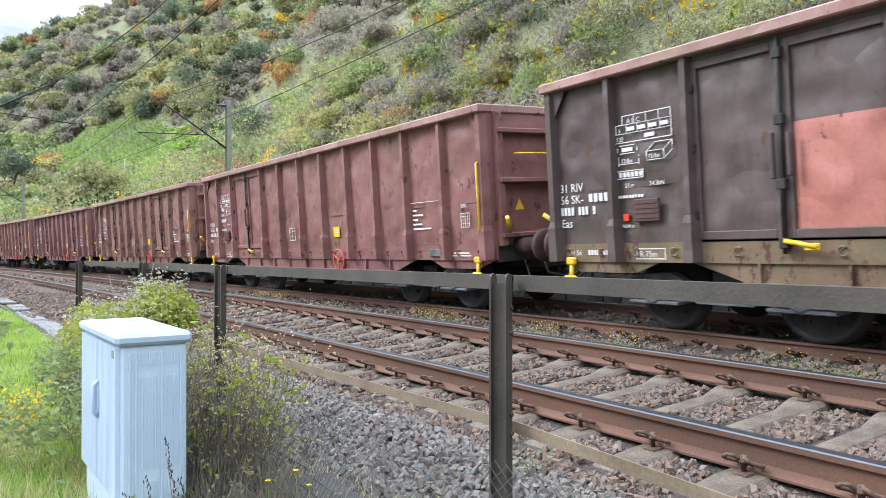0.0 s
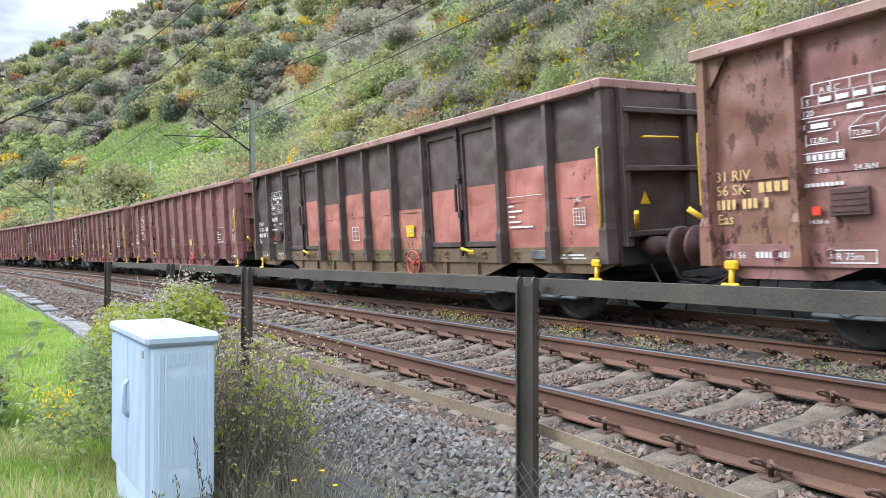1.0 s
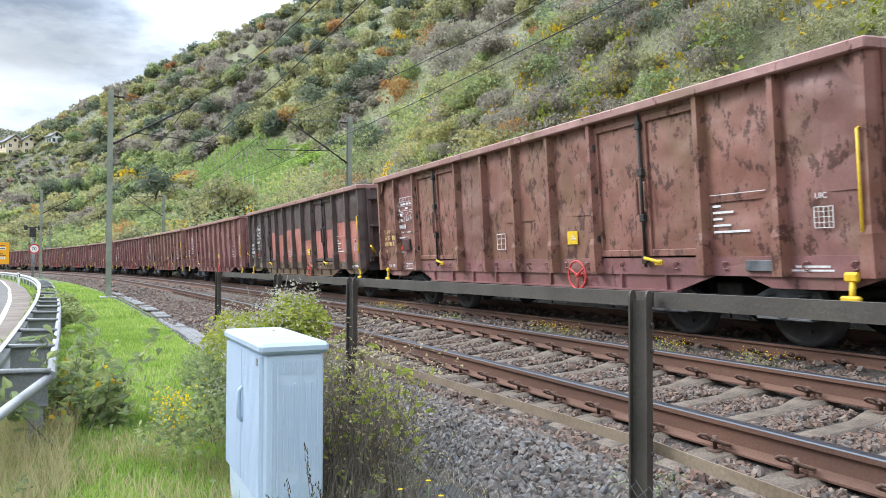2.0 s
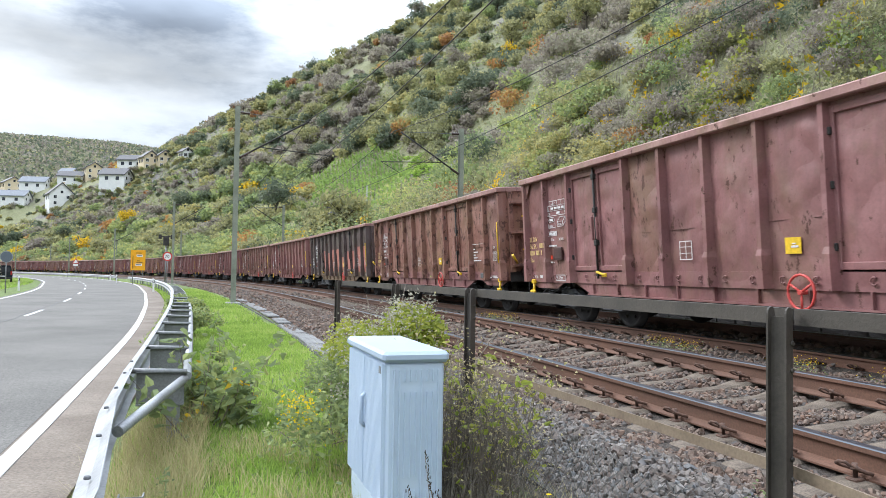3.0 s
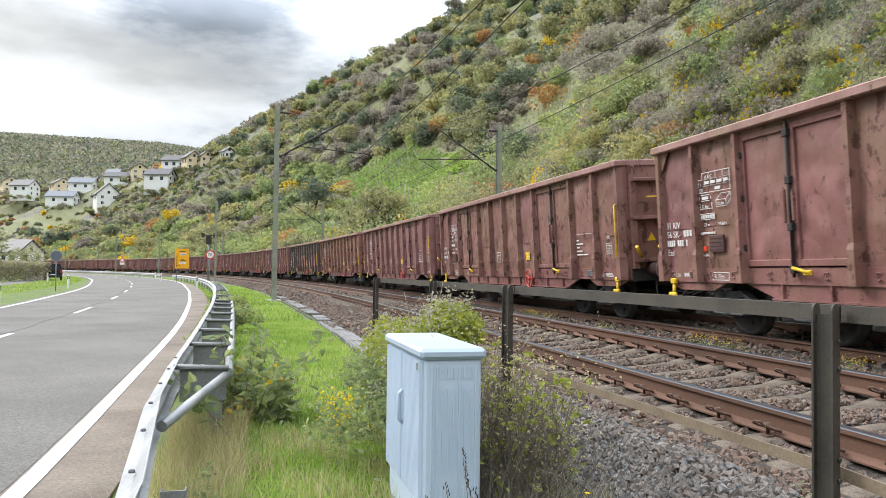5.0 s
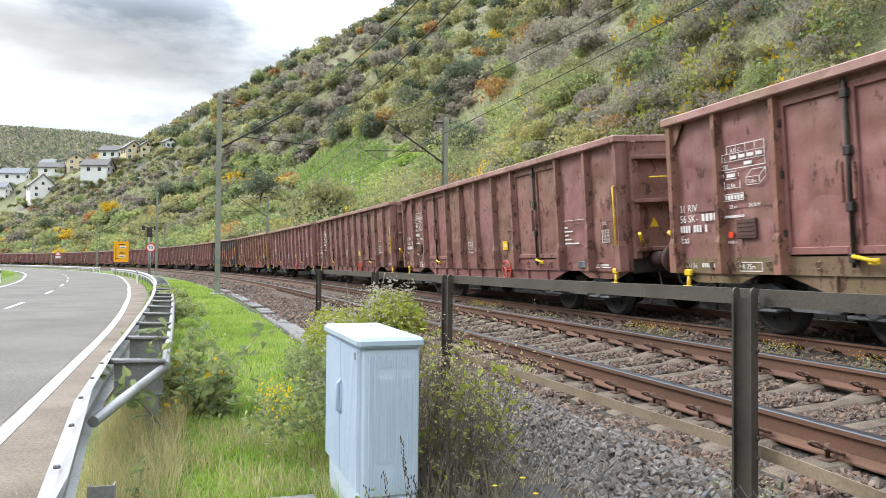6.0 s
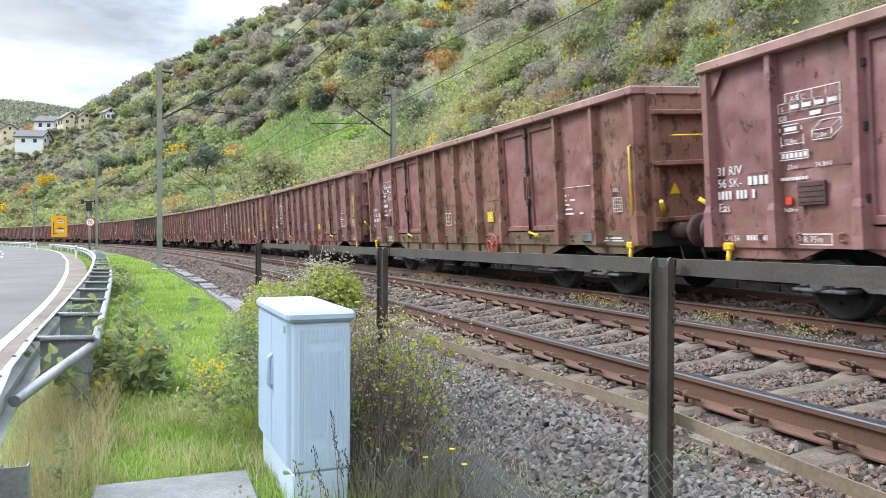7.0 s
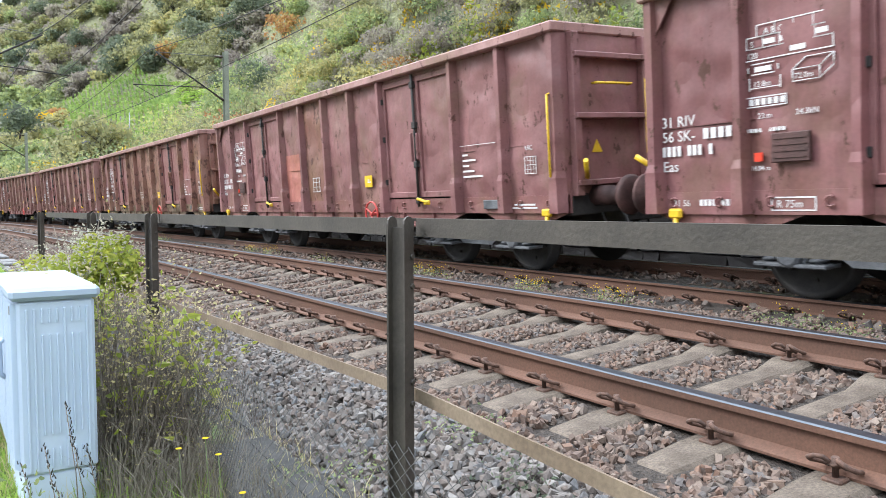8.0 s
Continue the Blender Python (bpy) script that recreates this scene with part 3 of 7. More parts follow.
# ---------------------------------------------------------------- railway track
RAIL = [(-0.075, -0.172), (0.075, -0.172), (0.075, -0.160), (0.012, -0.135), (0.009, -0.045), (0.036, -0.034), (0.036, -0.006), (0.028, 0.0),
        (-0.028, 0.0), (-0.036, -0.006), (-0.036, -0.034), (-0.009, -0.045), (-0.012, -0.135), (-0.075, -0.160)]


def sleeper_mesh():
    """A concrete sleeper: waisted, with sloped rail seats and rounded edges."""
    bm = bmesh.new()
    rings = []
    for x, w, h in ((-1.28, 0.105, -0.205), (-1.24, 0.125, -0.185), (-0.95, 0.14, -0.172), (-0.62, 0.14, -0.172), (-0.40, 0.11, -0.205), (0.40, 0.11, -0.205), (0.62, 0.14, -0.172), (0.95, 0.14, -0.172), (1.24, 0.125, -0.185), (1.28, 0.105, -0.205)):
        rings.append([bm.verts.new((x, y, z)) for y, z in ((-w - 0.01, -0.38), (w + 0.01, -0.38), (w - 0.012, h - 0.022), (w - 0.04, h), (-w + 0.04, h), (-w + 0.012, h - 0.022))])
    for a, b in zip(rings, rings[1:]):
        for k in range(6):
            bm.faces.new((a[k], a[(k + 1) % 6], b[(k + 1) % 6], b[k]))
    bm.faces.new(rings[0][::-1])
    bm.faces.new(rings[-1])
    bmesh.ops.recalc_face_normals(bm, faces=bm.faces)
    return finish("sleeper", bm, M["concrete"])


def clip_mesh():
    """A bent spring clip with its screw and ribbed base, on the +x side of a rail at x = 0."""
    bm = bmesh.new()
    for sgn in (-1, 1):
        loop = [(0.060, sgn * 0.014, -0.136), (0.105, sgn * 0.022, -0.112), (0.148, sgn * 0.030, -0.076), (0.172, sgn * 0.050, -0.070), (0.166, sgn * 0.078, -0.086), (0.125, sgn * 0.090, -0.108), (0.076, sgn * 0.082, -0.126), (0.054, sgn * 0.056, -0.138)]
        tube(bm, loop, 0.0105, 6)
    lathe(bm, [(-0.165, 0.013), (-0.112, 0.013), (-0.112, 0.027), (-0.102, 0.027), (-0.100, 0.017), (-0.078, 0.016)], "Z", 6, (0.112, 0, 0))
    box(bm, 0.080, 0.150, -0.040, 0.040, -0.178, -0.158, 0.006)
    return finish("rail_clip", bm, M["clip"])


SLEEPER, CLIP = sleeper_mesh(), clip_mesh()
PITCH = 0.57


def build_track(label, o, z, first, singles, clipped, total):
    track = thing("railway_track", label, "railway track", kind="structure")
    for k in (0, 1):
        oo, zz = o + k * GAUGE * math.cos(CANT), z + k * GAUGE * math.sin(CANT)
        me = sweep("rail", RAIL, -40, 400, 2.0, [M["rail_rust"], M["rail_head"]], lambda i: 1 if i in (6, 7, 8) else 0, oo, zz, CANT)
        ob = new("rail", me)
        ob.parent = track
        tagged(ob, "rusty brown rail with a polished running head")
    co, cz = o + 0.5 * GAUGE * math.cos(CANT), z + 0.5 * GAUGE * math.sin(CANT)
    rest_v, rest_f, base = [], [], 0
    sv = np.array([v.co[:] for v in SLEEPER.vertices])
    for k in range(total):
        s = first + PITCH * k
        m = frame_at(s, co, cz, CANT)
        if k < singles:
            share("sleeper", SLEEPER, track, m)
        else:
            a = np.array(m)
            rest_v.append(sv @ a[:3, :3].T + a[:3, 3])
            rest_f += [[i + base for i in p.vertices] for p in SLEEPER.polygons]
            base += len(sv)
        if k < clipped:
            for side in (-0.5 * GAUGE, 0.5 * GAUGE):
                share("rail_clip", CLIP, track, m @ pose(side, 0, 0))
                share("rail_clip", CLIP, track, m @ pose(side, 0, 0, 0, 0, 180))
    if rest_f:
        me = bpy.data.meshes.new("far_sleepers")
        me.from_pydata(np.concatenate(rest_v).tolist(), [], rest_f)
        me.materials.append(M["concrete"])
        ob = new("far_sleepers", me)
        ob.parent = track
        tagged(ob, "row of concrete sleepers", kind="stuff")


build_track("near railway track with rusty rails on concrete sleepers", 0.0, 0.0, 2.26 - 12 * PITCH, 110, 62, 330)
build_track("far railway track with rusty rails under the freight train", TRACK2, 0.02, 2.0 - 12 * PITCH, 90, 36, 200)


# ---------------------------------------------------------------- freight wagons
HALF, TOP, SILL, BODY = 1.38, 3.10, 0.84, 6.39   # half width, top edge, sill edge, half length
PANEL, DOOR = 1.08, 2.07


def dented(bm, y0, y1, z0, z1, x, seed, amount=0.042, ny=10, nz=14):
    """A sheet-steel panel with bulges and dents, facing -x."""
    g = []
    for j in range(nz + 1):
        row = []
        for i in range(ny + 1):
            u, v = i / ny, j / nz
            env = min(1, 6 * min(u, 1 - u)) * min(1, 6 * min(v, 1 - v))
            d = noise.fractal(Vector((seed * 7.3 + u * 2.2, v * 3.4, seed)), 1.0, 2.0, 3) * amount * env + 0.012 * env
            pk = noise.noise(Vector((seed * 3.1 + u * 6, v * 9, seed * 2)))
            d += 0.030 * env * max(0, pk - 0.25) * 2
            row.append(bm.verts.new((x - d, y0 + (y1 - y0) * u, z0 + (z1 - z0) * v)))
        g.append(row)
    for j in range(nz):
        for i in range(ny):
            bm.faces.new((g[j][i], g[j + 1][i], g[j + 1][i + 1], g[j][i + 1])).smooth = True
    return bm


def side_post(bm, y, z0, z1, w=0.055, deep=0.085, x=-HALF):
    """A pressed hat-shaped stanchion, wider at its foot."""
    lo = [bm.verts.new((x - d, y + u, z0)) for u, d in ((-w * 1.35, 0), (-w, deep), (w, deep), (w * 1.35, 0))]
    kn = [bm.verts.new((x - d, y + u, z0 + 0.42)) for u, d in ((-w * 1.2, 0), (-w * 0.85, deep), (w * 0.85, deep), (w * 1.2, 0))]
    mid = [bm.verts.new((x - d, y + u, z0 + 0.50)) for u, d in ((-w, 0), (-w * 0.6, deep * 0.85), (w * 0.6, deep * 0.85), (w, 0))]
    hi = [bm.verts.new((x - d, y + u, z1)) for u, d in ((-w, 0), (-w * 0.6, deep * 0.75), (w * 0.6, deep * 0.75), (w, 0))]
    for a, b in ((lo, kn), (kn, mid), (mid, hi)):
        for k in range(3):
            bm.faces.new((a[k], b[k], b[k + 1], a[k + 1]))
    bm.faces.new(lo)
    bm.faces.new(hi[::-1])


def wheelset_mesh():
    bm = bmesh.new()
    for sx in (-1, 1):
        prof = [(sx * 0.685, 0.16), (sx * 0.685, 0.49), (sx * 0.715, 0.49), (sx * 0.722, 0.462), (sx * 0.815, 0.455), (sx * 0.815, 0.395), (sx * 0.775, 0.385), (sx * 0.765, 0.20), (sx * 0.80, 0.15), (sx * 0.80, 0.10), (sx * 0.98, 0.065)]
        lathe(bm, prof if sx > 0 else prof[::-1], "X", 32)
    lathe(bm, [(-0.69, 0.085), (0.69, 0.085)], "X", 12)
    for k in range(6):
        a = k * math.pi / 3
        for sx in (-1, 1):
            box(bm, sx * 0.79 - 0.012, sx * 0.79 + 0.012, 0.28 * math.cos(a) - 0.02, 0.28 * math.cos(a) + 0.02, 0.28 * math.sin(a) - 0.02, 0.28 * math.sin(a) + 0.02)
    bmesh.ops.recalc_face_normals(bm, faces=bm.faces)
    return finish("wheelset", bm, M["iron_dark"])


def coil(bm, x, y, z0, z1, r, turns=5, wire=0.02):
    n = turns * 7
    tube(bm, [(x + r * math.cos(k / 7 * 2 * math.pi), y + r * math.sin(k / 7 * 2 * math.pi), z0 + (z1 - z0) * k / n) for k in range(n + 1)], wire, 4)


WHEELSET = wheelset_mesh()


def build_bogie(wagon, y, grey):
    bogie = new("bogie")
    bogie.empty_display_size = 0.2
    bogie.parent = wagon
    bogie.matrix_basis = pose(0, y, 0)
    for sx in (-1, 1):
        bm = bmesh.new()
        prism_pts = [(-1.35, 0.56), (-1.30, 0.66), (-0.70, 0.70), (-0.45, 0.58), (0.45, 0.58), (0.70, 0.70), (1.30, 0.66), (1.35, 0.56), (0.55, 0.50), (0.35, 0.36), (-0.35, 0.36), (-0.55, 0.50)]
        a = [bm.verts.new((sx * 0.96, u, h)) for u, h in prism_pts]
        b = [bm.verts.new((sx * 1.08, u, h)) for u, h in prism_pts]
        for k in range(12):
            bm.faces.new((a[k], a[(k + 1) % 12], b[(k + 1) % 12], b[k]))
        bm.faces.new(a)
        bm.faces.new(b[::-1])
        for yy in (-0.9, 0.9):
            box(bm, sx * 1.02 - 0.10, sx * 1.02 + 0.10, yy - 0.13, yy + 0.13, 0.33, 0.55, 0.025)
        bmesh.ops.recalc_face_normals(bm, faces=bm.faces)
        part("side_frame", bm, M["iron_grey"], bogie, "grimy cast side frame")
        for yy in (-0.9, 0.9):
            bm = bmesh.new()
            for dy in (-0.23, 0.23):
                coil(bm, sx * 1.04, yy + dy, 0.38, 0.64, 0.085)
            box(bm, sx * 1.04 - 0.13, sx * 1.04 + 0.13, yy - 0.36, yy + 0.36, 0.335, 0.375, 0.01)
            part("spring_set", bm, grey, bogie, "dusty grey coil springs")
            bm = lathe(bmesh.new(), [(sx * 1.09, 0.13), (sx * 1.16, 0.125), (sx * 1.19, 0.09)][::sx], "X", 16, (0, yy, 0.455))
            part("axle_box", bm, grey, bogie, "grey axle box cover")
    part("bolster", boxes((-1.0, 1.0, -0.2, 0.2, 0.42, 0.72), (-0.9, 0.9, -1.25, -1.15, 0.5, 0.6), (-0.9, 0.9, 1.15, 1.25, 0.5, 0.6), bevel=0.02), M["iron_dark"], bogie)
    for yy in (-0.9, 0.9):
        share("wheelset", WHEELSET, bogie, pose(0, yy, 0.455), "dark worn steel wheelset")


STENCIL = {w: text_mesh(w, h, M["white"]) for w, h in (("31 RIV", 0.15), ("56 SK-", 0.15), ("Eas", 0.15), ("R 75m", 0.095), ("UIC", 0.085), ("A B C", 0.078), ("72.0m", 0.068), ("12.8m", 0.070), ("23.m", 0.070), ("24.3kN", 0.070), ("31 56", 0.09), ("S", 0.075), ("120", 0.075), ("14.04 m", 0.06))}


def stencil(wagon, words, y, z, mat=None, x=-HALF - 0.036):
    me = STENCIL[words]
    # reading direction runs towards -y on this side
    m = Matrix.Translation((x, y, z)) @ Matrix(((0, 0, -1, 0), (-1, 0, 0, 0), (0, 1, 0, 0), (0, 0, 0, 1)))
    ob = share("lettering", me, wagon, m, ("ochre" if mat else "white") + " stencilled lettering")
    if mat:
        ob.material_slots[0].link = "OBJECT"
        ob.material_slots[0].material = mat


def bars(wagon, rows, mat, label="white stencilled lines", x=-HALF - 0.034):
    """Flat painted bars: rows of (y, z, length, height), running towards -y."""
    bm = bmesh.new()
    for y, z, ln, h in rows:
        box(bm, x - 0.004, x, y - ln, y, z, z + h)
    tagged(part("marking", bm, mat, wagon, label), kind="stuff")


def frame_rows(y, z, w, h, t=0.018, cols=1, lines=1):
    r = [(y, z, w, t), (y, z + h - t, w, t), (y, z + t, t, h - 2 * t), (y - w + t, z + t, t, h - 2 * t)]
    r += [(y - w * k / cols, z + t, t * 0.7, h - 2 * t) for k in range(1, cols)]
    r += [(y - t, z + h * k / lines, w - 2 * t, t * 0.7) for k in range(1, lines)]
    return r


def build_wagon(paint, panel_paints, seed, label, doors=(True, True), number=None, dark_sill=None):
    """An open bogie wagon; +y is the way that it runs, -x the side seen from the road."""
    number = number or M["white"]
    wagon = thing("freight_wagon", label, "freight wagon", "wagons of the freight train")
    # bays from the rear end: two panels, door, four panels, door, two panels
    y, bays = -BODY, []
    for kind in ("p", "p", "d" if doors[0] else "pp", "p", "p", "p", "p", "d" if doors[1] else "pp", "p", "p"):
        if kind == "pp":
            bays += [("p", y, y + DOOR / 2), ("p", y + DOOR / 2, y + DOOR)]
            y += DOOR
        else:
            w = DOOR if kind == "d" else PANEL
            bays.append((kind, y, y + w))
            y += w
    for i, (kind, a, b) in enumerate(bays):
        mat = panel_paints.get(i, paint)
        rear_only = isinstance(mat, tuple) and len(mat) == 4
        low, low_mat = (mat[0], mat[1]) if isinstance(mat, tuple) else (None, None)
        mat = mat[2] if isinstance(mat, tuple) else mat
        if kind == "p":
            bm = bmesh.new()
            dented(bm, a, b, SILL + 0.22, TOP - 0.1, -HALF, seed + i * 1.7)
            box(bm, -HALF - 0.016, -HALF + 0.004, a + 0.06, b - 0.06, SILL + 0.86, SILL + 0.872)
            pn = part("side_panel", bm, [mat] + ([low_mat] if low else []), wagon)
            if low:
                for p in pn.data.polygons:
                    p.material_index = 1 if p.center.z < low else 0
        else:
            for k in (0, 1):
                c, d = (a + 0.03, (a + b) / 2 - 0.012) if k == 0 else ((a + b) / 2 + 0.012, b - 0.03)
                bm = bmesh.new()
                dented(bm, c + 0.07, d - 0.07, SILL + 0.30, TOP - 0.22, -HALF + 0.005, seed + i + k * 3.3, 0.016, 7, 12)
                if low and not (rear_only and k == 1):
                    for f in bm.faces:
                        f.material_index = 1 if f.calc_center_median().z < low else 0
                for dim in ((c, c + 0.08, SILL + 0.24, TOP - 0.17), (d - 0.08, d, SILL + 0.24, TOP - 0.17), (c + 0.08, d - 0.08, TOP - 0.26, TOP - 0.17), (c + 0.08, d - 0.08, SILL + 0.24, SILL + 0.33)):
                    box(bm, -HALF - 0.035, -HALF + 0.03, dim[0], dim[1], dim[2], dim[3], 0.008)
                leaf = part("door_leaf", bm, [mat] + ([low_mat] if low else []), wagon, "framed steel door leaf with dents")
                e = c if k == 0 else d
                for zz in (SILL + 0.5, SILL + 1.2, TOP - 0.45):
                    part("hinge", boxes((-HALF - 0.07, -HALF - 0.03, e - 0.05, e + 0.05, zz - 0.045, zz + 0.045), bevel=0.008), M["iron_dark"], leaf)
            part("door_header", boxes((-HALF - 0.01, -HALF + 0.05, a, b, TOP - 0.24, TOP - 0.10)), paint, wagon)
            yc = (a + b) / 2
            bm = tubes(([(-HALF - 0.07, yc, SILL + 0.10), (-HALF - 0.07, yc, TOP - 0.14)], 0.022))
            for zz in (SILL + 0.2, SILL + 0.75, SILL + 1.35, TOP - 0.3):
                box(bm, -HALF - 0.10, -HALF - 0.03, yc - 0.045, yc + 0.045, zz - 0.05, zz + 0.05, 0.008)
            part("lock_bar", bm, M["iron_dark"], wagon, "dark upright locking bar")
            part("lock_lever", boxes((-HALF - 0.12, -HALF - 0.07, yc - 0.12, yc - 0.08, SILL + 0.82, SILL + 1.22), (-HALF - 0.12, -HALF - 0.07, yc + 0.05, yc + 0.09, SILL + 0.80, SILL + 1.24), bevel=0.01), paint, wagon)
            bm = tubes(([(-HALF - 0.10, yc - 0.02, SILL + 0.22), (-HALF - 0.12, yc - 0.16, SILL + 0.20), (-HALF - 0.12, yc - 0.34, SILL + 0.16)], 0.024))
            box(bm, -HALF - 0.13, -HALF - 0.09, yc - 0.36, yc - 0.22, SILL + 0.13, SILL + 0.20, 0.01)
            part("door_catch", bm, M["yellow"], wagon, "yellow door catch handle")
    # sill band under the panels
    band = dark_sill or paint
    bm = boxes((-HALF - 0.012, -HALF + 0.06, -BODY, BODY, SILL, SILL + 0.22))
    for i, (kind, a, b) in enumerate(bays):
        for u in (0.25, 0.75):
            yy = a + (b - a) * u
            ring = [(-HALF - 0.035, yy + 0.045 * math.cos(t), SILL + 0.12 + 0.045 * math.sin(t)) for t in np.linspace(-2.4, 2.4, 8)]
            tube(bm, ring, 0.011, 5)
    part("sill_band", bm, band, wagon, "sill band with lashing rings")
    # solebar between the bogies, deeper, with gussets
    bm = bmesh.new()
    out = [(-4.3, SILL), (4.3, SILL), (3.7, SILL - 0.19), (-3.7, SILL - 0.19)]
    for x0, x1 in ((-HALF + 0.02, -HALF + 0.06), (HALF - 0.06, HALF - 0.02)):
        a_ = [bm.verts.new((x0, u, h)) for u, h in out]
        b_ = [bm.verts.new((x1, u, h)) for u, h in out]
        for k in range(4):
            bm.faces.new((a_[k], a_[(k + 1) % 4], b_[(k + 1) % 4], b_[k]))
        bm.faces.new(a_)
        bm.faces.new(b_[::-1])
    box(bm, -HALF - 0.03, -HALF + 0.06, -3.7, 3.7, SILL - 0.215, SILL - 0.19)
    for k in range(9):
        yy = -3.5 + k * 0.875
        box(bm, -HALF - 0.025, -HALF + 0.02, yy - 0.012, yy + 0.012, SILL - 0.19, SILL)
    bmesh.ops.recalc_face_normals(bm, faces=bm.faces)
    part("solebar", bm, band, wagon)
    for sy in (-1, 1):
        bm = bmesh.new()
        q = [(sy * 6.39, SILL), (sy * 4.75, SILL), (sy * 5.1, SILL - 0.13), (sy * 6.0, SILL - 0.13)]
        a_ = [bm.verts.new((-HALF + 0.02, u, h)) for u, h in q]
        b_ = [bm.verts.new((-HALF + 0.05, u, h)) for u, h in q]
        for k in range(4):
            bm.faces.new((a_[k], a_[(k + 1) % 4], b_[(k + 1) % 4], b_[k]))
        bm.faces.new(a_)
        bm.faces.new(b_[::-1])
        bmesh.ops.recalc_face_normals(bm, faces=bm.faces)
        part("end_skirt", bm, band, wagon)
    # posts
    edges = sorted({round(b[1], 3) for b in bays} | {round(b[2], 3) for b in bays})
    for k, yy in enumerate(edges):
        bm = bmesh.new()
        end = k in (0, len(edges) - 1)
        yo = yy + (0.07 if k == 0 else -0.07 if end else 0)
        side_post(bm, yo, SILL + 0.01, TOP - 0.09, 0.062 if not end else 0.075, 0.15)
        if end:
            sgn = 1 if k == 0 else -1
            a_ = [bm.verts.new((-HALF - 0.06, yo + sgn * u, h)) for u, h in ((0.06, TOP - 0.1), (0.30, TOP - 0.1), (0.06, TOP - 0.45))]
            b_ = [bm.verts.new((-HALF - 0.045, yo + sgn * u, h)) for u, h in ((0.06, TOP - 0.1), (0.30, TOP - 0.1), (0.06, TOP - 0.45))]
            bm.faces.new(a_)
            bm.faces.new(b_[::-1])
            for i in range(3):
                bm.faces.new((a_[i], a_[(i + 1) % 3], b_[(i + 1) % 3], b_[i]))
        bmesh.ops.recalc_face_normals(bm, faces=bm.faces)
        part("side_post", bm, paint, wagon)
    # far side, floor, ends, top rim
    bm = boxes((HALF - 0.04, HALF, -BODY, BODY, SILL, TOP - 0.1))
    for yy in edges:
        box(bm, HALF, HALF + 0.08, yy - 0.05, yy + 0.05, SILL, TOP - 0.1)
    part("far_side_wall", bm, paint, wagon)
    part("floor", boxes((-HALF + 0.06, HALF - 0.06, -BODY + 0.05, BODY - 0.05, SILL + 0.26, SILL + 0.32)), M["iron_dark"], wagon)
    part("underframe", boxes((-0.35, 0.35, -BODY, BODY, 0.66, SILL + 0.2), (-HALF + 0.1, HALF - 0.1, -BODY, -BODY + 0.12, 0.80, SILL + 0.24), (-HALF + 0.1, HALF - 0.1, BODY - 0.12, BODY, 0.80, SILL + 0.24),
                             (-HALF + 0.1, HALF - 0.1, -1.0, -0.85, 0.72, SILL + 0.2), (-HALF + 0.1, HALF - 0.1, 0.85, 1.0, 0.72, SILL + 0.2), bevel=0.015), M["iron_dark"], wagon)
    bm = boxes((-HALF - 0.16, -HALF + 0.07, -BODY - 0.03, BODY + 0.03, TOP - 0.12, TOP), (HALF - 0.07, HALF + 0.10, -BODY - 0.03, BODY + 0.03, TOP - 0.12, TOP),
               (-HALF + 0.07, HALF - 0.07, -BODY - 0.03, -BODY + 0.10, TOP - 0.12, TOP), (-HALF + 0.07, HALF - 0.07, BODY - 0.10, BODY + 0.03, TOP - 0.12, TOP), bevel=0.016)
    part("top_rim", bm, M["rim"], wagon, "scuffed pinkish top rim, paled to stand in for sky light")
    for sy in (-1, 1):
        ye = sy * BODY
        bm = boxes((-HALF + 0.1, HALF - 0.1, min(ye, ye - sy * 0.05), max(ye, ye - sy * 0.05), SILL + 0.2, TOP - 0.12))
        for zz in (TOP - 0.42, SILL + 1.12, SILL + 0.32):
            part("end_rib", boxes((-HALF + 0.12, HALF - 0.12, min(ye, ye + sy * 0.13), max(ye, ye + sy * 0.13), zz, zz + 0.07), bevel=0.01), paint, wagon)
        for xx in (-HALF + 0.16, 0.0, HALF - 0.16):
            part("end_stanchion", boxes((xx - 0.06, xx + 0.06, min(ye, ye + sy * 0.10), max(ye, ye + sy * 0.10), SILL + 0.2, TOP - 0.12), bevel=0.01), paint, wagon)
        for xa, xb in ((-HALF - 0.01, -HALF + 0.1), (HALF - 0.1, HALF)):
            part("corner_plate", boxes((xa, xb, min(ye, ye - sy * 0.06), max(ye, ye - sy * 0.06), SILL, TOP - 0.12)), paint, wagon)
        part("end_wall", bm, paint, wagon, "ribbed steel end wall")
        part("end_handrail", tubes(([(-0.95, ye + sy * 0.08, TOP - 0.72), (-0.95, ye + sy * 0.16, TOP - 0.72), (-0.35, ye + sy * 0.16, TOP - 0.72), (-0.35, ye + sy * 0.08, TOP - 0.72)], 0.016)), M["yellow"], wagon, "yellow grab bar")
        for sx in (-1, 1):
            bm = bmesh.new()
            lathe(bm, [(0.0, 0.12), (0.30, 0.12), (0.30, 0.10), (0.52, 0.095), (0.53, 0.235), (0.57, 0.24), (0.60, 0.21), (0.61, 0.10)], "Y", 20)
            if sy < 0:
                bmesh.ops.rotate(bm, verts=bm.verts, matrix=Matrix.Rotation(math.pi, 3, "Z"))
            part("buffer", bm, M["rust_dark"], wagon, "round greasy buffer", m=pose(sx * 0.875, ye, 1.03))
